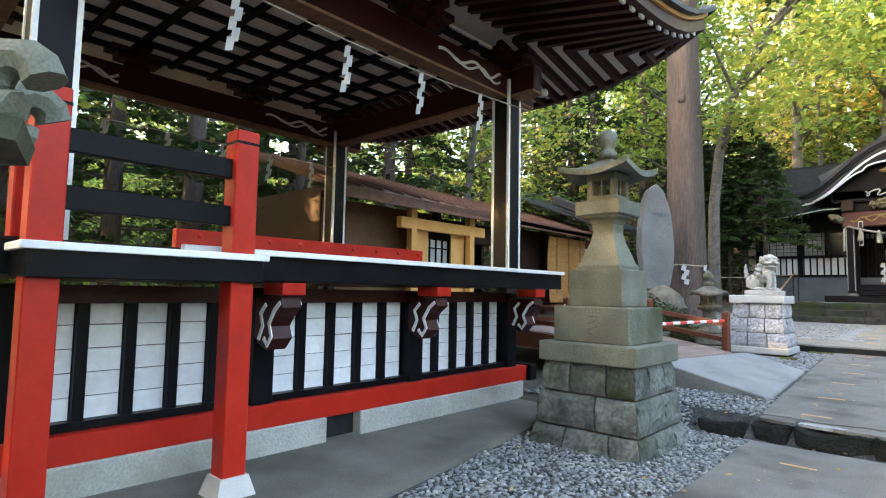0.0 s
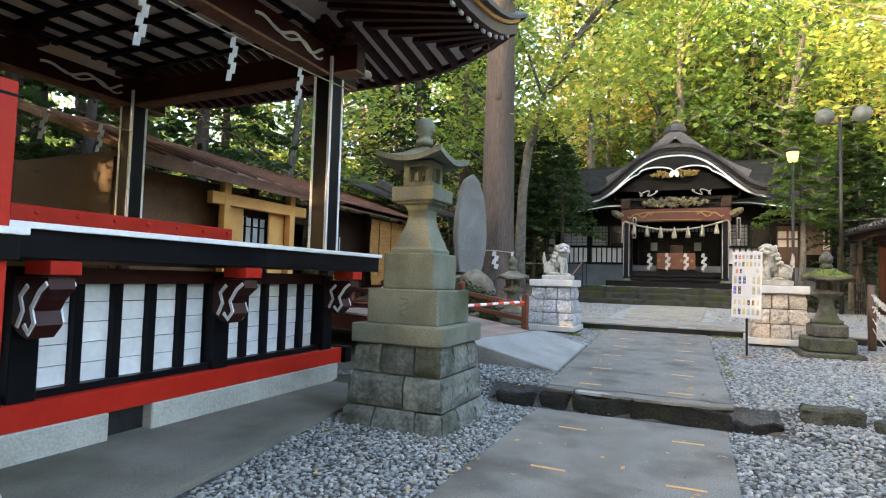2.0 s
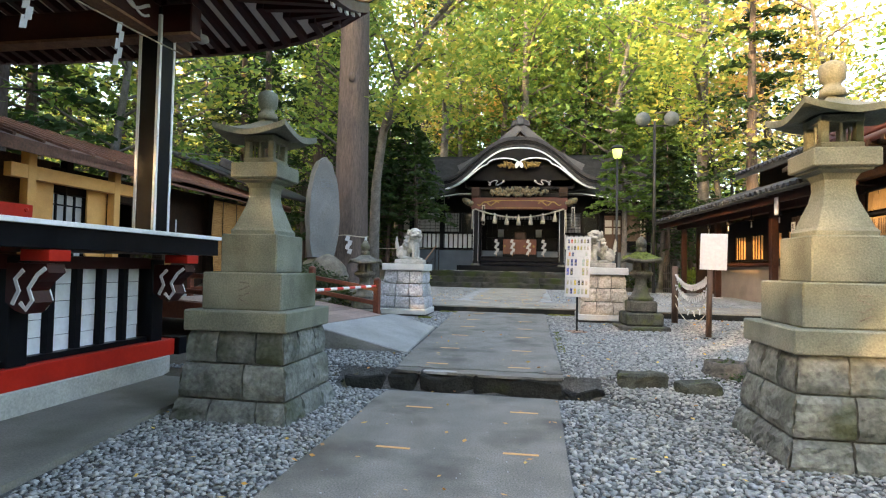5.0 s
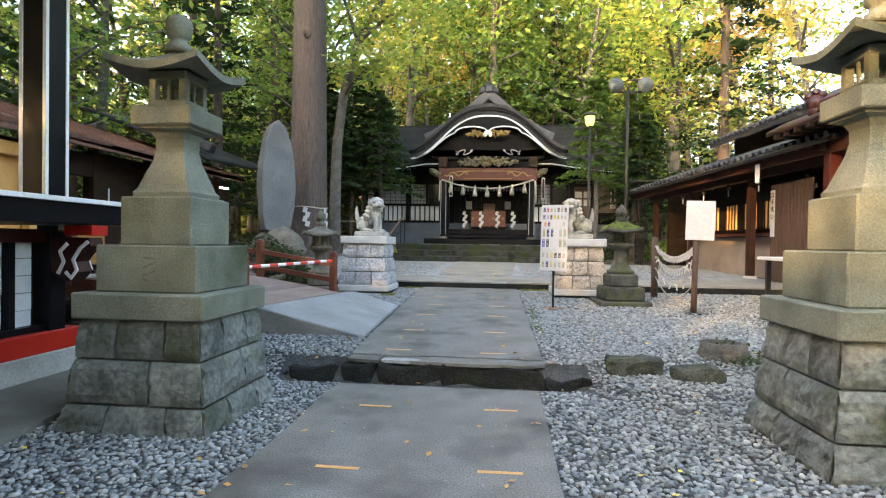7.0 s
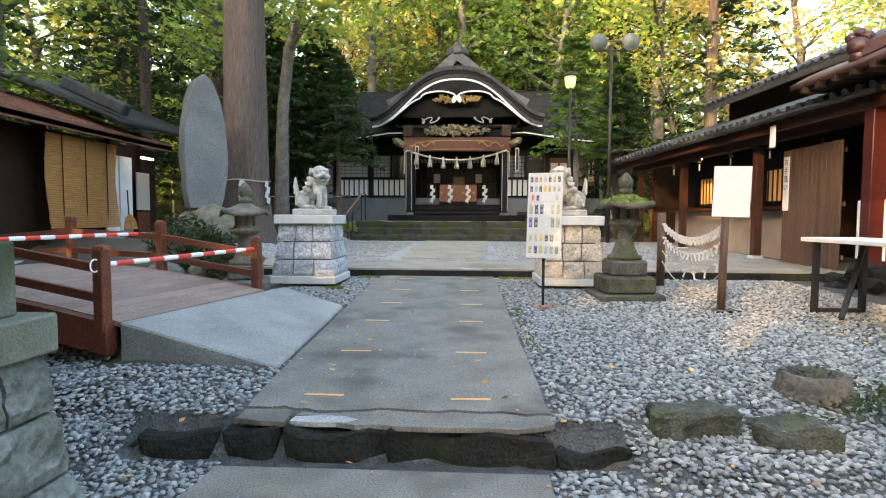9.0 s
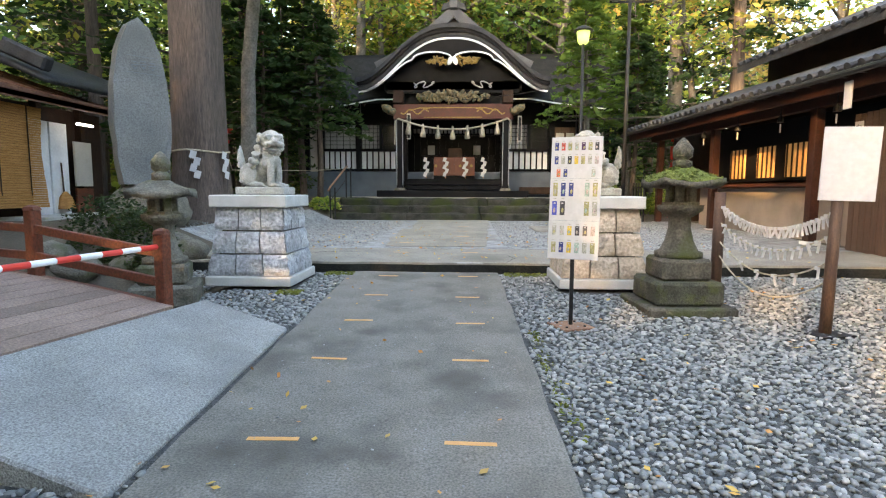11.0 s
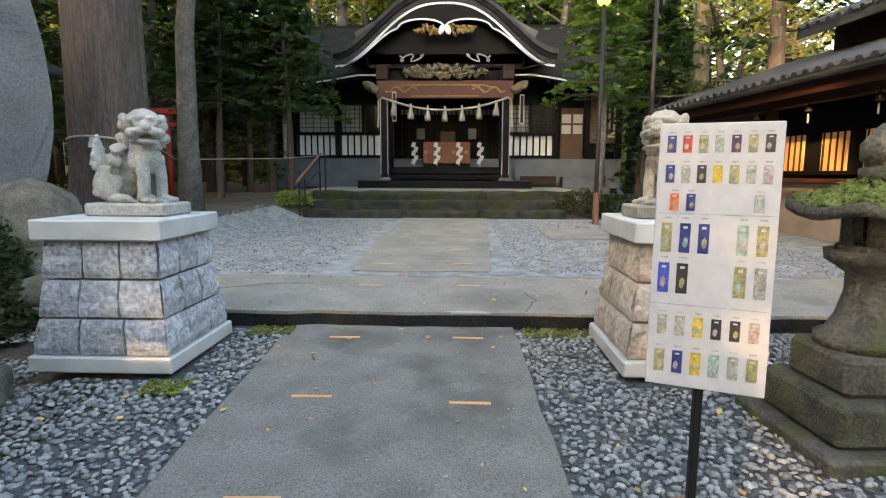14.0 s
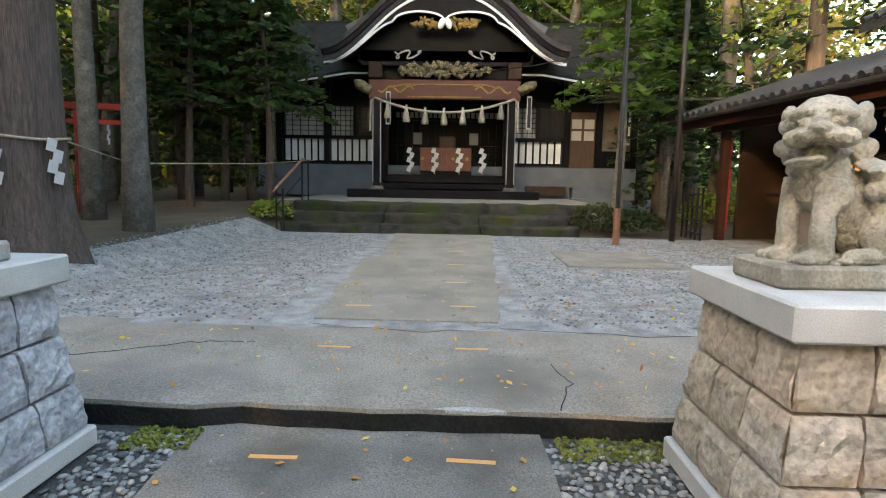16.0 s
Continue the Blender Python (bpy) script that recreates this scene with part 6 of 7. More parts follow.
# offering box and its streamers
ob_ = thing("offering_box", "brown wooden offering box with a slatted top", "box", (CX + 0.05, 27.5, 2.17))
partw("body", box(B(), (CX + 0.05, 27.6, 2.66), (1.68, 0.75, 0.72), 0.015), BOXW, ob_)
for x in (-0.5, 0.0, 0.5):
    partw("stile", box(B(), (CX + 0.05 + x, 27.21, 2.66), (0.06, 0.03, 0.7)), BOXW, ob_)
for k in range(9):
    partw("slat", box(B(), (CX + 0.05, 27.28 + 0.08 * k, 3.04), (1.64, 0.035, 0.05)), BOXW, ob_)
partw("plinth", box(B(), (CX + 0.05, 27.6, 2.235), (1.7, 0.6, 0.13), 0.01), BLACK, ob_)
for x in (-0.7, -0.25, 0.3, 0.75):
    partw("gilt_crest", tube(B(), [(CX + x, 27.19, 2.7), (CX + x, 27.21, 2.7)], 0.06, 10), GOLD, ob_)
tagged(partw("prayer_stand", box(B(), (CX + 0.05, 28.3, 3.25), (0.6, 0.3, 0.5), 0.06), MWOOD, None, "small brown wooden prayer stand"), "", "stand")
tagged(partw("stand_table", box(B(), (CX + 0.05, 28.3, 2.6), (0.8, 0.5, 0.85), 0.01), DWOOD, None, "dark low table behind the offering box"), "", "table")
for x in (-1.0, -0.2, 0.6, 1.35):
    e = tagged(new("paper_streamer_stand"), "white zigzag paper streamer on a wand", "streamer", "streamers at the offering box")
    e.location = (CX + x - 0.1, 27.15, 2.2)
    bm = B()
    for k in range(5):
        o = 0.05 if k % 2 else -0.04
        box(bm, (o, 0, 0.75 - 0.15 * k), (0.13, 0.008, 0.17), 0, ry=18)
    part("streamer", bm, PAPER, e)
    part("wand", tube(B(), [(0, 0.02, 0), (0, 0.02, 0.85)], 0.012, 6), GWOOD, e)
for x, z in ((-1.05, 3.5), (1.0, 3.5)):
    tagged(partw("notice_paper", box(B(), (CX + x, WY + 0.9, z), (0.32, 0.01, 0.42)), PAPER, None, "white notice sheet on the inner door"), "", "notice")
# the hall and what stands in its porch lie a little deeper in the grounds
for o in set(bpy.data.objects) - before_hall:
    if o.parent is None:
        o.matrix_basis = pose(0, 0.95, -0.05) @ o.matrix_basis
# handrail
hr = thing("handrail", "black iron handrail with a brown grip up the steps", "handrail", (-4.6, 23.0, 0.8))
P0, P1 = (-4.62, 22.75, 0.8), (-4.42, 24.2, 1.45)
for x in (0.0, 0.16):
    partw("post", tube(B(), [(P0[0] + x, P0[1], 0.7), (P0[0] + x, P0[1], 1.72)], 0.022, 6), IRON, hr), partw("post", tube(B(), [(P1[0] + x, P1[1], 1.3), (P1[0] + x, P1[1], 2.42)], 0.022, 6), IRON, hr)
partw("grip", tube(B(), [(P0[0] - 0.02, P0[1] - 0.15, 1.62), (P0[0], P0[1], 1.72), (P1[0], P1[1], 2.42), (P1[0], P1[1] + 0.2, 2.45)], 0.032, 8), RUSTP, hr, "brown round grip", True)
partw("lower_rail", tube(B(), [(P0[0], P0[1], 1.3), (P1[0], P1[1], 2.0)], 0.016, 6), IRON, hr)

# ---- lamp post and loudspeaker pole ----
lp = thing("street_lamp", "tall post lamp glowing yellow-green", "lamp post", (2.97, 21.5, 0.75))
partw("pole", tube(B(), [(2.97, 21.5, 0.7), (2.97, 21.5, 1.9), (2.97, 21.5, 5.75)], [0.06, 0.05, 0.04], 8), IRON, lp, "", True)
partw("collar", tube(B(), [(2.97, 21.5, 0.6), (2.97, 21.5, 1.45)], 0.075, 10), RUST, lp)
partw("shade", square_loft(B(), [(6.08, 0.26), (6.12, 0.27), (6.2, 0.18), (6.25, 0.05)], (2.97, 21.5), 14), IRON, lp)
partw("globe", square_loft(B(), [(5.75, 0.1), (5.8, 0.14), (6.08, 0.18)], (2.97, 21.5), 12), LAMP, lp, "glowing glass globe", True)
sp = thing("loudspeaker_pole", "steel pole with two round horn lamps on an arm", "pole", (4.5, 22.5, 0.8))
partw("pole", tube(B(), [(4.5, 22.5, 0.55), (4.5, 22.5, 7.4)], [0.07, 0.05], 8), IRON, sp, "", True)
partw("arm", bar(B(), (3.9, 22.5, 7.2), (5.15, 22.5, 7.2), 0.06, 0.06), IRON, sp)
for x in (4.0, 5.05):
    partw("horn", square_loft(B(), [(0.0, 0.06), (0.12, 0.1), (0.22, 0.28), (0.25, 0.28)], n=16), HORN, sp, "round grey-green horn", True).matrix_basis = pose(x, 22.4, 7.38, 90, 0, 0)
wr = tagged(partw("overhead_wire", tube(B(), [(4.5, 22.5, 5.2), (1.5, 24.5, 4.9), (-0.5, 26.0, 4.95)], 0.012, 5), IRON, None, "thin dark wire strung from pole to hall"), "", "wire")
tagged(partw("overhead_pipe", bar(B(), (3.0, 24.5, 4.0), (7.2, 23.5, 4.05), 0.05, 0.05), IRON, None, "thin dark rail over the passage"), "", "rail")

# ---- amulet sign board ----
sb = thing("sign_stand", "white laminated amulet price board on an iron stand", "sign", (0.755, 10.32, 0.37), 0)
part("base_plate", box(B(), (0, 0, 0.02), (0.32, 0.32, 0.022), 0.004, rz=20), RUSTP, sb, "rusty square base plate")
for a in range(4):
    part("bolt", tube(B(), [(0.13 * math.cos(a * 1.571 + 1.13), 0.13 * math.sin(a * 1.571 + 1.13), 0.03), (0.13 * math.cos(a * 1.571 + 1.13), 0.13 * math.sin(a * 1.571 + 1.13), 0.042)], 0.012, 6), IRON, sb)
part("pole", box(B(), (0, 0.02, 0.75), (0.034, 0.034, 1.5), 0.003), IRON, sb)
bd_ = part("board", box(B(), (0, 0, 0), (0.5, 0.012, 1.04), 0.003), PAPER, sb)
bd_.matrix_basis = pose(0.0, -0.022, 1.19, -3.5, 0.3, -21) @ Matrix.Diagonal((0.9, 1, 1.05, 1))
for z in (0.17, -0.19):
    part("sheet_seam", box(B(), (0, -0.0066, z), (0.5, 0.001, 0.003)), STEEL, bd_)
cols = {"n": (0.02, 0.035, 0.16), "r": (0.5, 0.05, 0.03), "g": (0.3, 0.28, 0.12), "o": (0.6, 0.14, 0.05), "p": (0.06, 0.02, 0.07), "y": (0.55, 0.38, 0.04), "k": (0.025, 0.025, 0.03), "s": (0.33, 0.33, 0.28), "b": (0.05, 0.07, 0.4), "t": (0.25, 0.35, 0.3), "l": (0.36, 0.3, 0.28)}
cm = {k: mat("amulet_" + {"n": "navy", "r": "red", "g": "olive", "o": "orange", "p": "purple", "y": "yellow", "k": "black", "s": "grey", "b": "blue", "t": "teal", "l": "pink_grey"}[k], tuple(v * 0.7 for v in c), tuple(min(1, v * 1.15) for v in c), 30, 0.35, 0.05, 90) for k, c in cols.items()}
# rows: height, size, then colour letters by column ("." leaves a gap)
for z, w, h, row, gap in ((0.44, 0.038, 0.066, "nrgspgk", 0.0655), (0.325, 0.038, 0.068, "nskygsl", 0.0655), (0.215, 0.038, 0.066, "on...s", 0.0685), (0.075, 0.045, 0.115, "gnn.tg", 0.078), (-0.085, 0.048, 0.12, "bk..gs", 0.079), (-0.275, 0.042, 0.08, "ssykkl", 0.076), (-0.42, 0.044, 0.09, "gnytsg", 0.077)):
    n = len(row)
    for k, ch in enumerate(row):
        if ch == ".":
            continue
        x = (k - (n - 1) / 2) * gap
        am = part("amulet_picture", box(B(), (x, -0.0072, z), (w, 0.0016, h), 0.0006), cm[ch], bd_)
        part("motif", ball(B(), (x + random.uniform(-0.006, 0.006), -0.0085, z - h * 0.15), (w * 0.28, 0.0008, h * 0.2), 1), cm[random.choice("ygslt")], am)
        part("knot", box(B(), (x, -0.0084, z + h * 0.36), (w * 0.4, 0.0006, h * 0.08)), PAPER, am)
        part("caption", box(B(), (x, -0.0064, z + h * 0.68), (w * 0.7, 0.0006, 0.005)), cm["s"], bd_)
part("amulet_picture", square_loft(B(), [(-0.0085, 0.028), (-0.0065, 0.028)], n=14), cm["r"], bd_, "round red fan picture").matrix_basis = pose(0.105, 0, 0.215, 90, 0, 0) @ pose(0, 0, 0)

# ---- blank white sign ----
ws = thing("sign_post", "blank white board nailed to a round wooden post", "sign", (2.95, 10.2, 0.36))
part("post", tube(B(), [(0, 0, 0.0), (0.01, 0, 0.6), (0.03, 0, 1.6)], [0.05, 0.047, 0.045], 10), MWOOD, ws, "", True)
part("base_plate", box(B(), (0, 0, 0.02), (0.36, 0.3, 0.03), 0.004, rz=15), IRON, ws)
part("board", box(B(), (0.06, -0.06, 1.5), (0.42, 0.014, 0.62), 0.003, rz=-14, ry=1.5), PAPER, ws)

# ---- fortune-paper ropes ----
fr = thing("fortune_paper_ropes", "ropes between wooden posts tied with folded white paper strips", "rope fence", (2.87, 12.3, 0.45))
for x, y, z in ((2.87, 12.2, 1.62),):
    partw("post", tube(B(), [(x, y, 0.3), (x, y, z)], 0.065, 9), MWOOD, fr, "", True)
for j, (z, sag, n) in enumerate(((1.45, 0.2, 34), (1.25, 0.22, 16), (1.02, 0.25, 6), (0.85, 0.3, 0))):
    p = [Vector((2.87 + 0.08 * u, 12.15 - 1.93 * u, z - sag * 4 * u * (1 - u))) for u in lin(0, 1, 15)]
    partw("rope", tube(B(), p, 0.009, 5), ROPE, fr)
    for k in range(n):
        u = (k + 0.5) / n
        q = Vector((2.87 + 0.08 * u, 12.13 - 1.93 * u, z - sag * 4 * u * (1 - u)))
        bm = B()
        box(bm, (0, 0, 0), (0.05, 0.03, 0.03), 0, rz=random.uniform(0, 90)), box(bm, (0.01, 0, -0.05), (0.02, 0.012, 0.1), 0, ry=random.uniform(-25, 25))
        partw("paper_strip", bm, PAPER, fr).matrix_basis = Matrix.Translation(q)

# ---- stump ----
bm = B()
n = 28
prof = [(0.0, 1.15), (0.1, 1.0), (0.2, 0.97), (0.205, 0.78), (0.1, 0.74)]
vv = [[bm.verts.new((0.26 * r * math.cos(6.2832 * k / n) * (1 + 0.10 * noise.noise((math.cos(6.28 * k / n) * 2, math.sin(6.28 * k / n) * 2, 3))), 0.24 * r * math.sin(6.2832 * k / n) * (1 + 0.14 * noise.noise((math.cos(6.28 * k / n) * 3, math.sin(6.28 * k / n) * 3, 7))), z + 0.02 * noise.noise((k * 0.9, r, 1)))) for k in range(n)] for z, r in prof]
for a, b in zip(vv, vv[1:]):
    for k in range(n):
        bm.faces.new((a[k], a[(k + 1) % n], b[(k + 1) % n], b[k]))
bm.faces.new(vv[-1])
sp_ = thing("tree_stump", "hollow weathered tree stump in the gravel", "stump", (2.24, 7.12, 0.29))
sp_.scale = (0.9, 0.9, 0.78)
part("wood", bm, STUMP, sp_, "", True)
rg = np.random.default_rng(3)
tagged(quads("seedlings", flutter(rg, np.column_stack([rg.normal(0, 0.1, 60), rg.normal(0, 0.1, 60), 0.14 + rg.uniform(0, 0.1, 60)]), 0.03), SHRUB, sp_, "small green seedlings inside"), kind="stuff")
rg = np.random.default_rng(4)
c = np.column_stack([rg.normal(2.75, 0.35, 900), rg.normal(6.85, 0.2, 900), rg.uniform(0.3, 0.37, 900)])
tagged(quads("weeds", flutter(rg, c, 0.022), SHRUB, None, "low green weeds and dead leaves by the stump"), "", "weeds", "", "stuff")
for x0, x1, y0 in ((-2.2, -1.8, 12.9), (0.3, 0.95, 12.92), (0.34, 0.44, 9.0), (-2.45, -2.15, 11.6)):
    n_ = 160 if y0 == 9.0 else 500
    c = np.column_stack([rg.uniform(x0, x1, n_), y0 + rg.uniform(-0.12, 0.14, n_) * (8 if y0 == 9.0 else 1), np.zeros(n_)])
    c[:, 2] = [gz(a, b) + 0.03 for a, b in c[:, :2]]
    tagged(quads("moss_tufts", flutter(rg, c, 0.018), mat("moss_leaf", (0.09, 0.11, 0.015), (0.18, 0.19, 0.03), 10, 0.9, 0.3, 60), None, "low moss tufts along the concrete edge"), "", "moss", "", "stuff")
# ---- folding table ----
tb = thing("folding_table", "long folding table with a pale top and dark legs", "table", (4.2, 9.4, 0.37))
partw("tabletop", box(B(), (4.3, 9.25, 1.28), (0.75, 2.05, 0.05), 0.008), TOPTAB, tb)
for y in (8.4, 10.1):
    for x in (4.02, 4.58):
        partw("leg", bar(B(), (x, y, 0.36), (x, y, 1.26), 0.06, 0.06), IRON, tb)
    partw("brace", bar(B(), (4.02, y + (0.5 if y < 9 else -0.5), 0.4), (4.58, y, 1.22), 0.05, 0.05), IRON, tb), partw("foot_rail", bar(B(), (4.02, y, 0.42), (4.58, y, 0.42), 0.05, 0.05), IRON, tb)

# ---- long shed on the right ----
SHOPW = mat("dark_red_brown_beam", (0.02205, 0.00784, 0.0049), (0.04165, 0.0147, 0.00882), 4, 0.6, 0.2, 40, spec=0.2)
SR = pose(5.85, 12.0, 0.0, 0, 0, 4.8)
def S(x, y, z):
    return SR @ Vector((x, y, z))
SHOPG = glow("shop_window_glow", (0.5, 0.27, 0.1), 0.02)
sh = thing("shrine_shop", "long low dark timber shop with tiled eaves and a lit counter", "building", (6.5, 17.0, 0.5))
def sbox(name, c, s, material, parent, label="", bev=0.008):
    return partw(name, box(B(), S(*c), s, bev, rz=4.8), material, parent, label)
sbox("back_wall", (3.2, 5.5, 2.1), (0.15, 11.5, 3.4), DWOOD, sh)
# plaster toned down to tan for the shade under the eave; blotches are stains
sbox("counter_wall", (1.5, 6.6, 1.15), (0.12, 6.0, 1.15), mat("dim_tan_plaster", (0.2, 0.165, 0.14), (0.27, 0.225, 0.19), 2, 0.8, 0.1, 40, c3=(0.14, 0.11, 0.09), stain=0.42, grain=0.2), sh, "plaster counter wall with eave shade in its colour")
sbox("counter", (1.35, 6.6, 1.78), (0.55, 6.2, 0.08), SHOPW, sh)
sbox("end_wall", (2.3, 11.2, 2.0), (1.9, 0.12, 3.2), DWOOD, sh)
# black sheet stands in for the unlit depth of the shop
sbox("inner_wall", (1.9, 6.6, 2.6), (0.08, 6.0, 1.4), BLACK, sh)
for y in (5.0, 6.1, 7.2, 8.4):
    w = sbox("lit_window", (1.82, y, 2.35), (0.03, 0.7, 0.75), SHOPG, sh, "warm lit window behind the counter")
    for k in range(4):
        sbox("muntin", (1.79, y - 0.27 + 0.18 * k, 2.35), (0.03, 0.025, 0.78), DWOOD, w, "", 0)
for y in (0.6, 4.0, 7.6, 10.8):
    ps = sbox("post", (0.75, y, 2.0), (0.17, 0.17, 2.9), SHOPW, sh)
    sbox("post_foot", (0.75, y, 0.62), (0.24, 0.24, 0.16), GRAN2, ps)
sbox("eave_beam", (0.75, 5.5, 3.32), (0.2, 11.6, 0.3), SHOPW, sh), sbox("fascia", (0.04, 5.5, 3.34), (0.06, 12.0, 0.26), SHOPW, sh)
for k in range(30):
    sbox("rafter", (0.45, 0.0 + 0.4 * k, 3.44), (1.2, 0.07, 0.09), DWOOD, sh, "", 0)
def srf(u, v):
    return S(-0.12 + 3.6 * u, -0.4 + 12.0 * v, 3.5 + 1.25 * u)
partw("roof", sheet(B(), srf, lin(0, 1, 6), lin(0, 1, 24), 0.1), TILE, sh, "dark grey pantile roof")
for k in range(44):
    y = -0.3 + 0.27 * k
    rl = partw("tile_roll", tube(B(), [S(-0.16, y, 3.52), S(3.4, y, 4.76)], 0.06, 8), TILE, sh)
    partw("tile_end", tube(B(), [S(-0.2, y, 3.5), S(-0.15, y, 3.52)], 0.075, 8), TILE, rl)
for j in range(12):
    bm = bar(B(), S(0.1 + 0.29 * j, -0.35, 3.57 + 0.1 * j), S(0.1 + 0.29 * j, 11.5, 3.57 + 0.1 * j), 0.03, 0.035)
    partw("tile_course", bm, TILE, sh)
# upper tiled roof behind
def srf2(u, v):
    return S(1.6 + 4.0 * u, -1.5 + 9.8 * v, 4.85 + 1.7 * u)
partw("upper_roof", sheet(B(), srf2, lin(0, 1, 6), lin(0, 1, 20), 0.16), TILE, sh, "dark grey pantile upper roof")
for k in range(36):
    y = -1.45 + 0.275 * k
    partw("tile_roll", tube(B(), [S(1.55, y, 4.88), S(5.4, y, 6.53)], 0.06, 8), TILE, sh)
sbox("upper_wall", (2.4, 3.4, 4.4), (0.1, 9.6, 1.2), DWOOD, sh)
# gutter, hanging tags
partw("gutter", tube(B(), [S(-0.2, -0.4, 3.42), S(-0.2, 11.6, 3.4)], 0.05, 8), IRON, sh)
for y in (2.3,):
    tagged(sbox("hanging_tag", (-0.02, y, 3.12), (0.03, 0.16, 0.42), PAPER, None, "white wooden tag hung from the eave"), "", "tag")
for k in range(4):
    wb = thing("wind_bell", "small dark wind bell with a paper strip under the eave", "bell", S(0.5, 3.2 + 1.5 * k, 3.0), 0, "wind bells along the shop eave")
    part("bell", square_loft(B(), [(0.0, 0.06), (0.08, 0.05), (0.13, 0.015), (0.3, 0.006)], n=8), IRON, wb)
    part("strip", box(B(), (0, 0, -0.12), (0.03, 0.004, 0.16)), SHOJI, wb)
bx = thing("ema_rack", "black lattice rack at the shop's far end", "rack", (7.0, 21.5, 0.7))
for k in range(5):
    partw("upright", box(B(), S(0.2, 10.6 + 0.22 * k, 1.3), (0.04, 0.04, 1.2)), IRON, bx)
for k in range(4):
    partw("cross_bar", box(B(), S(0.2, 11.04, 0.85 + 0.3 * k), (0.04, 0.95, 0.04), 0, rz=4.8), IRON, bx)
# ---- board fence with the washroom sign ----
bf = thing("board_fence", "weathered vertical board screen beside the shop", "fence", (6.2, 14.2, 0.6))
for k in range(13):
    partw("board", box(B(), (6.32, 13.35 + 0.14 * k, 1.78 + random.uniform(-0.01, 0.01)), (0.03, 0.132, 2.3), 0.003), MWOOD, bf)
for z in (0.85, 1.8, 2.75):
    partw("rail", box(B(), (6.36, 14.2, z), (0.04, 1.9, 0.08)), MWOOD, bf)
tx_ = thing("washroom_sign", "narrow white vertical sign lettered in black", "sign", (6.28, 15.0, 2.0))
partw("board", box(B(), (6.285, 14.95, 2.25), (0.02, 0.19, 1.1), 0.003), PAPER, tx_)
for k, ch in enumerate("お手洗い"):
    cu = bpy.data.curves.new("letter", "FONT")
    cu.body, cu.size, cu.extrude, cu.align_x, cu.align_y = ch, 0.15, 0.002, "CENTER", "CENTER"
    o = new("letter", cu)
    cu.materials.append(IRON)
    o.parent = tx_
    o.matrix_parent_inverse = tx_.matrix_basis.inverted()
    o.matrix_basis = pose(6.272, 14.95, 2.68 - 0.17 * k, 90, 0, -90)
for y in (12.6, 12.95):
    tagged(partw("white_panel", box(B(), (6.5, y, 1.35), (0.04, 0.3, 1.0), 0.004), PANEL, None, "white plank panel between fence and red post"), "", "panel")

# ---- red pavilion with votive racks ----
before_pavilion = set(bpy.data.objects)
rpv = thing("votive_pavilion", "red-posted pavilion with a red copper roof", "pavilion", (6.6, 10.3, 0.5))
for y in (8.2, 11.9):
    for x in (6.0, 9.0):
        partw("post", box(B(), (x, y, 2.1), (0.22, 0.22, 3.2), 0.012), PRED, rpv)
partw("beam", box(B(), (6.0, 10.05, 3.45), (0.2, 4.4, 0.34), 0.012), DWOOD, rpv)
partw("beam", box(B(), (7.5, 11.9, 3.45), (3.4, 0.2, 0.34), 0.012), DWOOD, rpv)
partw("back_wall", box(B(), (6.6, 10.05, 2.2), (0.08, 3.6, 2.4)), BLACK, rpv)
partw("roof", sheet(B(), lambda u, v: (5.3 + 2.2 * u, 7.0 + 6.0 * v, 3.75 + 0.85 * u ** 0.8 + 0.25 * abs(v - 0.5) ** 2), lin(0, 1, 8), lin(0, 1, 14), 0.09), REDROOF, rpv, "red copper roof", True)
partw("hip_ridge", bar(B(), (5.62, 11.75, 4.0), (7.6, 8.9, 4.9), 0.26, 0.28, 0.06), REDROOF, rpv)
bm = B()
for dx, dz, r in ((0, 0, 0.17), (-0.1, 0.14, 0.09), (0.1, 0.14, 0.09), (0, 0.2, 0.09), (0, -0.14, 0.14)):
    ball(bm, (5.6 + dx * 0.8, 11.75 - dx * 0.6, 4.1 + dz), (r, r, r), 2)
partw("ridge_ornament", bm, REDROOF, rpv, "dark red lobed ridge end", True)
partw("ceiling_board", box(B(), (7.4, 10.0, 3.66), (4.0, 5.4, 0.05)), DWOOD, rpv)
for k in range(14):
    partw("rafter", box(B(), (5.7, 7.4 + 0.4 * k, 3.66), (0.85, 0.08, 0.1)), DWOOD, rpv)
vr = thing("votive_rack", "black rack hung with rows of pale wooden plaques", "rack", (6.1, 10.3, 0.8))
for z in (1.2, 1.68, 2.18, 2.68, 3.15):
    partw("shelf_bar", box(B(), (6.3, 10.2, z), (0.07, 3.1, 0.06)), BLACK, vr)
for y in (8.6, 10.2, 11.7):
    partw("upright", box(B(), (6.32, y, 2.1), (0.07, 0.07, 2.2)), BLACK, vr)
for r, z in enumerate((1.43, 1.93, 2.43, 2.92)):
    for k in range(18):
        hgt = 0.36 if r else 0.3
        pl = partw("plaque", box(B(), (6.26 + random.uniform(-0.015, 0.015), 8.7 + 0.168 * k, z), (0.02, 0.155, hgt), 0.003, ry=random.uniform(-3, 3)), PLAQ, vr)
        if r < 3:
            bm = B()
            for q in range(3):
                box(bm, (6.235, 8.7 + 0.168 * k - 0.05 + 0.05 * q, z), (0.006, 0.012, hgt * 0.8))
            partw("ink", bm, MWOOD, pl)
for o in set(bpy.data.objects) - before_pavilion:
    if o.parent is None:
        o.matrix_basis = pose(0, 0.15, 0) @ o.matrix_basis
bm = B()
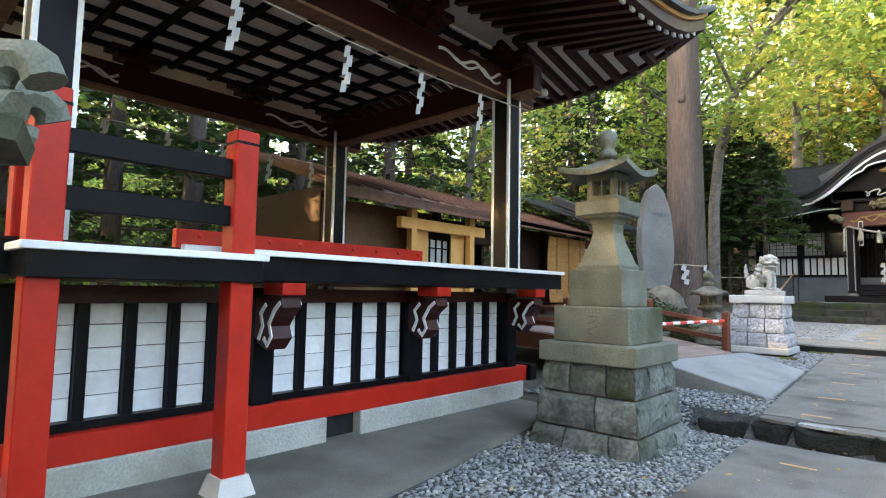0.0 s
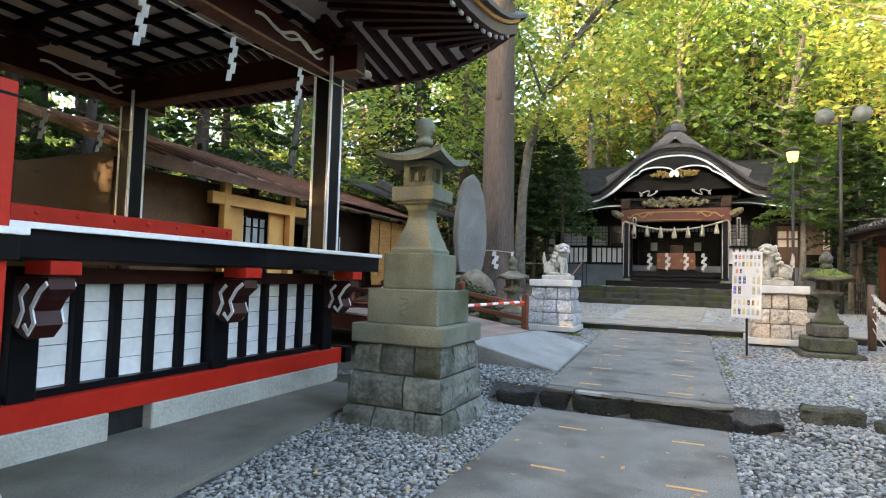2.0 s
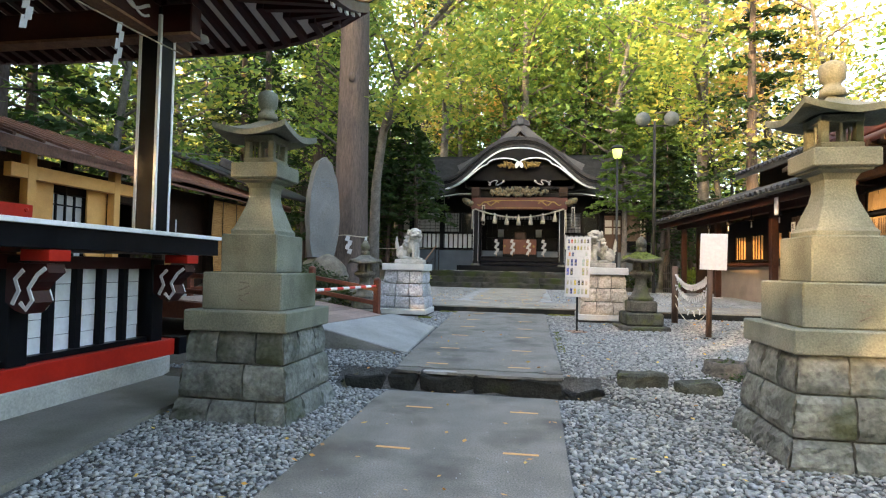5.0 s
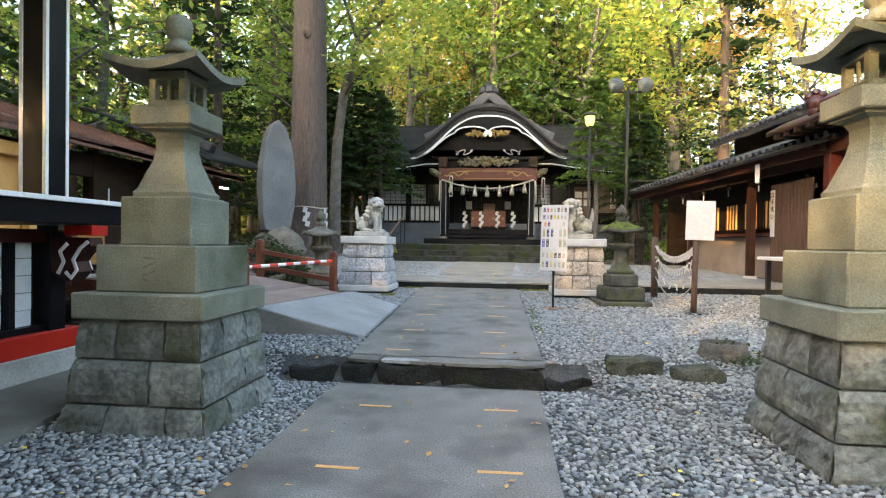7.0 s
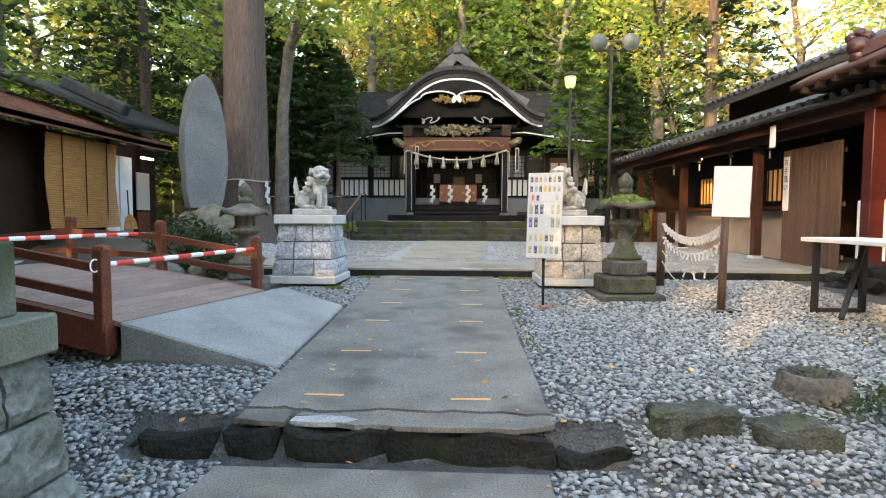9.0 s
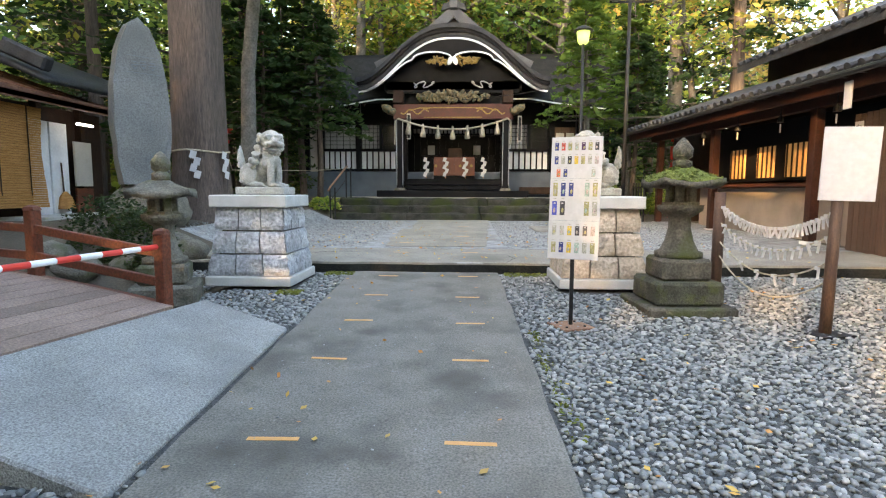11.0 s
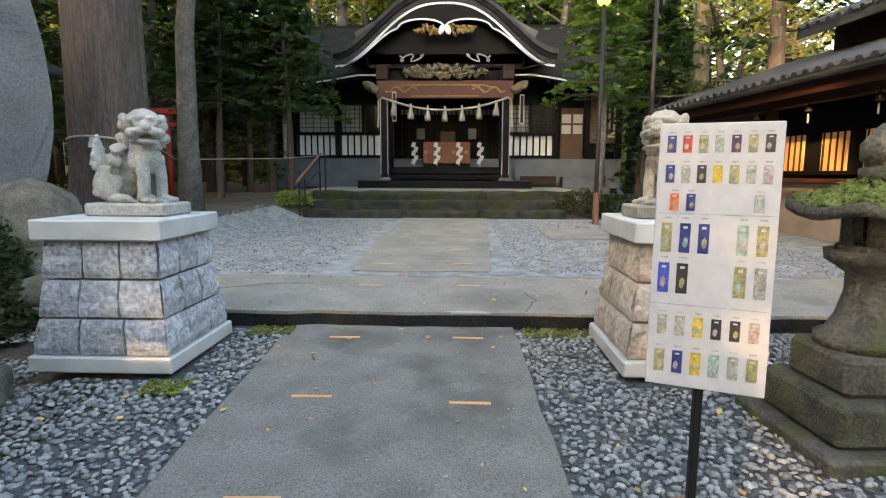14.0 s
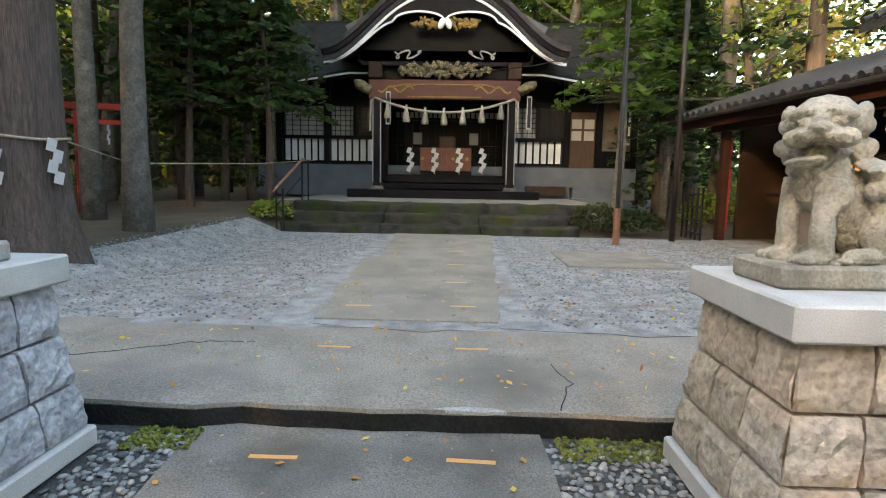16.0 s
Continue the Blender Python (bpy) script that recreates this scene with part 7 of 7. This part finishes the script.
for k in range(70):
    ball(bm, (5.85 + random.uniform(-0.2, 0.35), 9.0 + random.uniform(-0.9, 3.4), 0.4 + random.uniform(0, 0.4)), (0.17, 0.2, 0.13), 1, rz=random.uniform(0, 90))
tagged(part("rubble_footing", rough(bm, 0.05, 5), KERB, None, "dark rubble stone footing under the pavilion"), "", "stones", "", "stuff")

# ---- small red gate by the trees ----
tg = thing("small_torii", "small vermilion torii gate among the trees", "torii", (-8.8, 22.5, 1.1))
for x, y in ((-8.75, 22.0), (-7.85, 22.3)):
    partw("post", tube(B(), [(x, y, 0.7), (x, y, 3.35)], [0.08, 0.065], 10), TRED, tg, "", True)
partw("top_lintel", bar(B(), (-9.05, 21.9, 3.45), (-7.55, 22.4, 3.45), 0.12, 0.14, 0.01), TRED, tg)
partw("tie_lintel", bar(B(), (-8.95, 21.93, 3.12), (-7.65, 22.37, 3.12), 0.08, 0.1, 0.01), TRED, tg)
for x, y in ((-8.45, 22.05), (-8.15, 22.15)):
    shide("streamer", (x, y, 3.05), 0.4, 4, tg)
tagged(partw("red_post", tube(B(), [(6.9, 25.2, 0.7), (6.9, 25.2, 3.6)], 0.08, 8), RED, None, "thin vermilion post beyond the shop"), "", "post")


# ---- trees ----
def broadleaf(seed, h, lean, material, leaves, low, spread, label, leaf=0.12):
    rg = np.random.default_rng(seed)
    e = thing("tree", label, "tree")
    pts = [Vector((lean[0] * (u ** 1.5) + 0.25 * math.sin(3 * u + seed), lean[1] * (u ** 1.5) + 0.25 * math.cos(2.5 * u + seed) - 0.25 * math.cos(seed), h * u)) for u in lin(0, 1, 9)]
    r0 = 0.011 * h + 0.04
    bm = tube(B(), [p - Vector((0, 0, 0.4 if i == 0 else 0)) for i, p in enumerate(pts)], [r0 * (1 - 0.85 * u) + (0.05 if i == 0 else 0) for i, u in enumerate(lin(0, 1, 9))], 8)
    tips, lb_ = [], B()
    for k in range(22):
        u = low + (1 - low) * (k + rg.uniform(0, 0.8)) / 22
        i = min(7, int(u * 8))
        p = pts[i].lerp(pts[i + 1], u * 8 - i)
        a = rg.uniform(0, 6.283)
        ln = spread * rg.uniform(0.5, 1.0) * (1.15 - 0.65 * (u - low) / (1 - low))
        q = p + Vector((math.cos(a) * ln * 0.5, math.sin(a) * ln * 0.5, ln * 0.28))
        t = p + Vector((math.cos(a + 0.2) * ln, math.sin(a + 0.2) * ln, ln * rg.uniform(0.25, 0.6)))
        tube(lb_, [p, q, t], [r0 * 0.3, r0 * 0.2, 0.01], 5, False)
        tips += [(t, 0.24 * spread), (q.lerp(t, 0.5), 0.22 * spread), (q, 0.2 * spread)]
    part("trunk", bm, BARK2, e, "", True)
    tagged(part("branch_work", lb_, BARK2, e, "", True), kind="stuff")
    n = leaves // len(tips)
    cs = []
    for t, r in tips:
        d = rg.normal(size=(n, 3)) * np.array([r, r, r * 0.38])
        d[:, 2] -= 0.15 * (d[:, 0] ** 2 + d[:, 1] ** 2) ** 0.5
        cs.append(np.array(t[:]) + d)
    quads("crown", flutter(rg, np.concatenate(cs), leaf, 0.45), material, e)
    return e


def conifer(seed, h, material, leaves, low, spread, label, bark=None):
    rg = np.random.default_rng(seed)
    e = thing("conifer", label, "tree")
    bm = tube(B(), [(0.08 * math.sin(u * 5), 0.08 * math.cos(u * 4), h * u - (0.4 if u == 0 else 0)) for u in lin(0, 1, 8)], [(0.014 * h + 0.03) * (1 - 0.9 * u) for u in lin(0, 1, 8)], 9)
    cs, lb_ = [], B()
    nb = 46
    per = leaves // nb
    for k in range(nb):
        u = low + (1 - low) * k / nb
        a = k * 2.399 + rg.uniform(-0.3, 0.3)
        ln = spread * (1.05 - u) * rg.uniform(0.75, 1.15) + 0.25
        s = rg.uniform(0.1, 1.0, per) ** 0.7
        side = rg.normal(size=per) * 0.16 * ln * (0.4 + s)
        x = np.cos(a) * s * ln - np.sin(a) * side
        y = np.sin(a) * s * ln + np.cos(a) * side
        z = h * u + 0.12 * s * ln - 0.28 * ln * s ** 2 + rg.normal(size=per) * 0.05
        cs.append(np.column_stack([x, y, z]))
        tube(lb_, [(0, 0, h * u), (math.cos(a) * ln * 0.5, math.sin(a) * ln * 0.5, h * u + 0.02 * ln), (math.cos(a) * ln * 0.95, math.sin(a) * ln * 0.95, h * u - 0.15 * ln)], [0.035, 0.022, 0.006], 4, False)
    part("trunk", bm, bark or BARK, e, "", True)
    tagged(part("branch_work", lb_, bark or BARK, e, "", True), kind="stuff")
    quads("crown", flutter(rg, np.concatenate(cs), 0.12, 0.3), material, e)
    return e


T_LAB = "slender woodland tree with thin yellow-green leaves"
kinds = [broadleaf(11, 14, (1.2, 0.3), LEAF, 3150, 0.28, 3.4, T_LAB), broadleaf(12, 17, (-0.8, 0.6), LEAF, 3400, 0.32, 3.2, T_LAB), broadleaf(13, 12, (0.5, -0.9), LEAF, 2900, 0.22, 3.6, T_LAB), broadleaf(14, 15, (-1.4, -0.3), LEAFY, 2900, 0.3, 3.4, "woodland tree turning yellow and orange"), conifer(15, 15, LEAFD, 3600, 0.12, 2.6, "tall dark green forest conifer"), conifer(16, 11, LEAFD, 3000, 0.1, 2.2, "dark green forest conifer")]
# unseen trees behind the camera, which break up the sun
back = [broadleaf(17, 15, (0.8, 0.4), LEAF, 1500, 0.25, 3.6, T_LAB, 0.2), conifer(18, 15, LEAFD, 1500, 0.1, 2.8, "tall dark green forest conifer")]
back[0].matrix_basis, back[1].matrix_basis = pose(-16, -14, 0), pose(4, -16, 0)
home = [pose(-20, 44, 1.2), pose(-8, 46, 1.2), pose(9, 43, 1.0), pose(16, 40, 1.0), pose(-16, 36, 1.2), pose(12, 37, 1.0)]
for k, m in zip(kinds, home):
    k.matrix_basis = m
rg = np.random.default_rng(21)
count = 0
y = -46.0
while y < 78:
    step = 5.4 if y > -8 else 4.8
    x = -48.0
    while x < 48:
        px, py = x + rg.uniform(-2, 2), y + rg.uniform(-2, 2)
        x += step
        inside = -14.5 < px < 13.5 and -9 < py < 37
        if inside or (px > 8 and -9 < py < 8) or math.hypot(px, py - 15) > 62:
            continue
        if px > 13 and py > 8 and rg.uniform() < 0.72:
            continue
        # treeless lanes let sun through to the right lantern and pedestal
        across = px * 0.84 - py * 0.54
        if py < -8 and (px > 18 or py < -40 or -1.7 < across < 0.4 or -5.8 < across < -4.9):
            continue
        bearing = math.degrees(math.atan2(px, py - 3))
        if py > 8 and 19 < bearing < 44 and rg.uniform() < 0.72:
            continue
        w = rg.uniform()
        if py < -8:
            kind = back[int(w * 2)]
        elif px < -10 and py < 40:
            kind = kinds[0] if w < 0.25 else kinds[1] if w < 0.5 else kinds[2] if w < 0.6 else kinds[4] if w < 0.85 else kinds[5]
        elif px > 6:
            kind = kinds[3] if w < 0.4 else kinds[0] if w < 0.6 else kinds[2] if w < 0.75 else kinds[1] if w < 0.9 else kinds[4]
        else:
            kind = kinds[int(w * 3)] if w < 0.62 else kinds[3] if w < 0.72 else kinds[4] if w < 0.88 else kinds[5]
        s = rg.uniform(0.9, 1.3) * (1.45 if py > 34 and abs(px) < 30 else 1.15 if px > 10 else 1.0)
        o = copy_thing(kind, pose(px, py, gz(max(-45, min(45, px)), max(-40, min(60, py))) - 0.05, 0, 0, rg.uniform(0, 360)))
        # unseen back trees are stretched upward to keep sun off the hall
        o.scale = (s, s, s * rg.uniform(0.9, 1.15) * (1.45 if py < -8 else 1.0))
        count += 1
    y += step

# added backdrop beyond the trees, shaped as a wooded slope to close sky gaps
def slope_f(a, v):
    r = 57 + 14 * v + 1.6 * noise.noise((a * 14, v * 7, 2.0))
    fall = max(0.0, min(1.0, (0.42 - a) / 0.25))
    z = -1.0 + (19 + 3.5 * noise.noise((a * 6, 1.0, 0.0)) + 1.6 * noise.noise((a * 31, 2.0, 0.0))) * (0.25 + 0.75 * fall) * v ** 0.7 + 0.9 * noise.noise((a * 40, v * 16, 5.0))
    return (r * math.sin(a), 8 + r * math.cos(a), z)
structure("backdrop", sheet(B(), slope_f, lin(-2.0, 0.6, 131), lin(0, 1, 21)), HILL, "added forest backdrop with yellow glow and dark gaps in its colour", "hillside", True)

# sacred cedar with its rope
cd = thing("sacred_cedar", "huge straight old cedar trunk girded with a rope", "tree", (-5.75, 16.6, 0.9))
bm = B()
n = 28
rows = [(-0.3, 0.8), (0.1, 0.68), (0.5, 0.58), (1.2, 0.53), (3, 0.5), (6, 0.46), (10, 0.4), (15, 0.32), (22, 0.2)]
vv = [[bm.verts.new((r * math.cos(6.2832 * k / n) * (1 + 0.08 * math.sin(7 * 6.2832 * k / n + z * 0.1) * (1.2 if z < 1 else 0.6)), r * math.sin(6.2832 * k / n) * (1 + 0.08 * math.sin(5 * 6.2832 * k / n + z * 0.1)), z)) for k in range(n)] for z, r in rows]
for a, b in zip(vv, vv[1:]):
    for k in range(n):
        bm.faces.new((a[k], a[(k + 1) % n], b[(k + 1) % n], b[k]))
part("trunk", bm, BARK, cd, "", True)
part("knot", ball(B(), (0.1, -0.47, 6.4), (0.12, 0.08, 0.16), 2), BARK, cd, "", True)
rc = np.random.default_rng(8)
cs = []
for k in range(70):
    a, z = k * 2.4, 11 + 11 * k / 70
    s = rc.uniform(0.1, 1, 60)
    ln = 3.4 * (1.1 - (z - 11) / 12)
    cs.append(np.column_stack([np.cos(a) * s * ln + rc.normal(size=60) * 0.3, np.sin(a) * s * ln + rc.normal(size=60) * 0.3, z - 0.5 * s * s * ln + rc.normal(size=60) * 0.15]))
quads("crown", flutter(rc, np.concatenate(cs), 0.16, 0.3), LEAFD, cd)
rr = thing("trunk_rope", "thin straw rope with white paper streamers round the cedar", "rope", (-5.75, 16.6, 2.4))
part("rope", tube(B(), [(0.56 * math.cos(a), 0.56 * math.sin(a), 0.02 * math.sin(3 * a)) for a in lin(0, 6.2832, 25)], 0.018, 6, False), ROPE, rr)
for a in (-2.5, -1.3, -0.25):
    bm = B()
    for k in range(4):
        box(bm, (0.04 if k % 2 else -0.03, 0, -0.08 - 0.13 * k), (0.12, 0.006, 0.15), 0, ry=15)
    part("streamer", bm, PAPER, rr).matrix_basis = pose(0.6 * math.cos(a), 0.6 * math.sin(a), 0, 0, 0, math.degrees(a) + 90)
tagged(partw("rope_line", tube(B(), [(-5.2, 16.6, 2.4), (-7, 21, 2.2), (-5.5, 24, 2.3), (-4.8, 27, 2.5)], 0.012, 5), ROPE, None, "thin rope strung from the cedar to the hall"), "", "rope")

# leaning slender tree by the forecourt
lt = thing("tree", "slender grey tree leaning over the forecourt", "tree", (-5.7, 19.0, 0.85))
path = [(0, 0, -0.3), (0.0, 0, 1.5), (0.05, 0, 3.7), (0.25, 0, 5.4), (0.75, 0, 7.2), (1.7, 0.1, 9.0), (2.6, 0.2, 10.2), (3.6, 0.4, 11.6)]
bm = tube(B(), path, [0.27, 0.2, 0.17, 0.155, 0.14, 0.12, 0.1, 0.06], 10)
limbs = [((1.7, 0.1, 9.0), (3.2, -0.4, 10.0), (5.2, -0.8, 10.2)), ((2.6, 0.2, 10.2), (4.4, 0, 10.9), (6.2, 0.3, 10.6)), ((0.75, 0, 7.2), (0.4, -0.8, 8.5), (-0.2, -1.4, 10.0)), ((0.25, 0, 5.4), (1.0, -0.6, 6.0), (2.2, -1.2, 6.6)), ((0.75, 0, 7.2), (1.9, -0.8, 7.7), (3.4, -1.4, 7.8))]
cs = []
rc = np.random.default_rng(9)
for p, q, t in limbs:
    tube(bm, [p, q, t], [0.07, 0.045, 0.012], 6, False)
    for c, r in ((q, 0.7), (t, 0.9), (tuple((Vector(q) + Vector(t)) / 2), 0.8)):
        cs.append(np.array(c) + rc.normal(size=(230, 3)) * np.array([r, r, r * 0.3]))
part("trunk", bm, BARK2, lt, "", True)
quads("crown", flutter(rc, np.concatenate(cs), 0.11, 0.4), LEAF, lt)
# further single trees round the forecourt
for (x, y), kind, s in (((-7.6, 20.5), 1, 0.9), ((-9.5, 24.5), 0, 1.0), ((-11.0, 21.0), 4, 1.0), ((-6.9, 25.3), 5, 0.62), ((-8.6, 26.5), 5, 0.8), ((-12.0, 28.0), 2, 1.0), ((6.6, 29.5), 5, 0.95), ((8.5, 27.5), 0, 0.9), ((10.5, 31.0), 3, 1.0), ((8.8, 33.5), 4, 0.9), ((-13.0, 14.5), 2, 1.0), ((-12.6, 8.0), 5, 1.0), ((-12.2, 3.5), 4, 0.9), ((-11.5, 0.0), 2, 1.0), ((-13.5, 18.0), 1, 1.0), ((12.5, 25.0), 3, 1.0), ((13.0, 18.0), 0, 1.0), ((3.0, 36.5), 4, 1.0), ((-5.0, 37.0), 1, 1.1), ((-10.0, 33.0), 5, 1.0), ((7.0, 36.0), 2, 1.1), ((-9.6, 28.5), 1, 1.45), ((7.6, 27.5), 1, 1.4), ((-10.5, 25.0), 4, 1.35), ((9.2, 25.6), 4, 1.25), ((-6.0, 34.8), 1, 1.5), ((4.0, 34.8), 0, 1.55), ((-1.0, 35.2), 1, 1.6), ((-3.0, 39.0), 0, 1.5), ((1.0, 40.0), 2, 1.6), ((5.0, 39.0), 1, 1.4), ((-8.0, 38.5), 3, 1.4), ((10.0, 35.0), 0, 1.5), ((13.0, 33.0), 3, 1.5), ((-1.0, 43.0), 0, 1.7), ((3.5, 44.0), 3, 1.7), ((11.5, 39.0), 2, 1.6)):
    o = copy_thing(kinds[kind], pose(x, y, gz(x, y) - 0.05, 0, 0, rg.uniform(0, 360)))
    o.scale = (s, s, s)
# dense dark firs behind the stage and the office
for k, (x, y) in enumerate(((-14.2, -1.5), (-15.5, 2.0), (-13.8, 5.6), (-15.8, 8.6), (-14.0, 12.4), (-16.4, 15.6), (-17.5, 5.0), (-18.0, 11.0), (-14.6, 25.5), (-17.0, 21.0))):
    o = copy_thing(kinds[4 + k % 2], pose(x, y, gz(x, y) - 0.05, 0, 0, 47 * k))
    o.scale = (1.25, 1.25, 1.1 if k % 2 == 0 else 1.4)
# young feathery conifers at the hall's corners
yc = conifer(31, 7.5, island("bright_larch_sprays", [(0.05, 0.1, 0.02), (0.1, 0.17, 0.03), (0.16, 0.22, 0.04)], 0.6, leaf=True), 2600, 0.42, 2.0, "young feathery green larch beside the hall", BARK2)
yc.matrix_basis = pose(3.5, 23.6, 0.8)
o = copy_thing(yc, pose(5.6, 26.0, 0.8, 0, 0, 70))
dk = conifer(32, 6.6, LEAFD, 2600, 0.38, 2.5, "dark feathery yew beside the hall")
dk.matrix_basis = pose(-5.5, 24.7, 1.2)
for x, y, a, k in ((-7.2, 24.0, 120, 1.0), (-6.4, 26.0, 200, 1.25), (-8.4, 25.6, 300, 1.3), (5.6, 25.3, 40, 0.95)):
    o = copy_thing(dk, pose(x, y, 1.1 if x < 0 else 0.8, 0, 0, a))
    o.scale = (k, k, k)


def bush(loc, size, n, material, label, name="bush", leaf=0.035):
    rg = np.random.default_rng(int(abs(loc[0]) * 100 + loc[1] * 10))
    e = thing(name, label, "bush", loc)
    d = rg.normal(size=(n, 3))
    d /= np.linalg.norm(d, axis=1)[:, None]
    d *= rg.uniform(0.6, 1.0, (n, 1)) ** 0.5
    d[:, 2] = np.abs(d[:, 2])
    k = 1 + 0.25 * np.array([noise.noise((a[0] * 3, a[1] * 3, a[2] * 3)) for a in d])
    quads("leaves", flutter(rg, d * k[:, None] * np.array(size), leaf), material, e)
    bm = B()
    for q in range(7):
        a = q * 0.9
        tube(bm, [(0, 0, -0.1), (size[0] * 0.3 * math.cos(a), size[1] * 0.3 * math.sin(a), size[2] * 0.4), (size[0] * 0.7 * math.cos(a), size[1] * 0.7 * math.sin(a), size[2] * 0.7)], [0.02, 0.014, 0.006], 5, False)
    part("stems", bm, BARK2, e)
    return e


# added shrubs out of view, sized to keep low sun off gravel and kerb
bush((-7.2, -10.0, 0.0), (2.6, 1.0, 4.4), 6000, SHRUB, "added unseen shrub that blocks the low sun", leaf=0.12)
for x, y, h in ((-4.2, -7.4, 3.7), (-5.4, -6.7, 3.9), (-6.5, -6.1, 4.1), (-8.1, -5.1, 3.9)):
    bush((x, y, 0.0), (1.3, 0.9, h), 2600, SHRUB, "added unseen shrub that blocks the low sun", leaf=0.12)
bush((-5.1, 13.3, 0.55), (0.65, 0.5, 0.75), 2200, SHRUB, "clipped evergreen bush below the monument")
bush((-5.9, 13.9, 0.7), (0.8, 0.6, 0.85), 2200, SHRUB, "clipped evergreen bush below the monument")
bush((-4.5, 12.7, 0.4), (0.42, 0.36, 0.5), 1200, SHRUB, "dark evergreen bush beside the bridge")
bush((3.0, 23.3, 0.85), (0.75, 0.5, 0.6), 1500, SHRUB, "low green shrubs on the bank", leaf=0.05)
bush((3.9, 23.4, 0.85), (0.7, 0.5, 0.5), 1300, SHRUB, "low green shrubs on the bank", leaf=0.05)
bush((-5.0, 23.5, 1.0), (0.6, 0.5, 0.4), 1100, LEAF, "low green shrubs on the bank", leaf=0.05)
bush((7.4, 26.5, 0.8), (1.3, 1.0, 0.9), 1800, LEAF, "light green undergrowth beyond the shop", leaf=0.07)
bush((9.0, 28.5, 0.8), (1.6, 1.2, 1.3), 1800, LEAF, "light green undergrowth beyond the shop", leaf=0.08)
for k, (x, y) in enumerate(((-5.0, 12.9), (-4.4, 13.3), (-5.6, 12.6), (-6.4, 13.2), (-4.75, 13.7))):
    bm = ball(B(), (0, 0, 0), (0.32, 0.26, 0.2), 2)
    o = part("rock", rough(bm, 0.09, 3.0 + k), OLDS, None, "mossy grey rock beside the bridge", True)
    o.matrix_basis = pose(x, y, gz(x, y) + 0.1)
    tagged(o, "", "stone")
# undergrowth and far woods
rf = np.random.default_rng(40)
a = rf.uniform(0, 6.2832, 16000)
r = rf.uniform(52, 66, 16000)
c = np.column_stack([r * np.cos(a), 15 + r * np.sin(a), rf.uniform(0, 1, 16000) ** 1.4 * 13 + 0.3])
tagged(quads("far_woods", flutter(rf, c, 0.8, 0.7), LEAF, None, "far woodland foliage closing the clearing"), "", "woods", "", "stuff")
n = 14000
c = np.column_stack([rf.uniform(-40, 40, n), rf.uniform(-5, 60, n), np.zeros(n)])
c = c[~((c[:, 0] > -12.5) & (c[:, 0] < 10.5) & (c[:, 1] < 36))]
c[:, 2] = [gz(x, y) + rf.uniform(0.02, 0.7) ** 1.5 for x, y in c[:, :2]]
tagged(quads("undergrowth", flutter(rf, c, 0.16, 0.6), SHRUB, None, "low green undergrowth among the trees"), "", "undergrowth", "", "stuff")
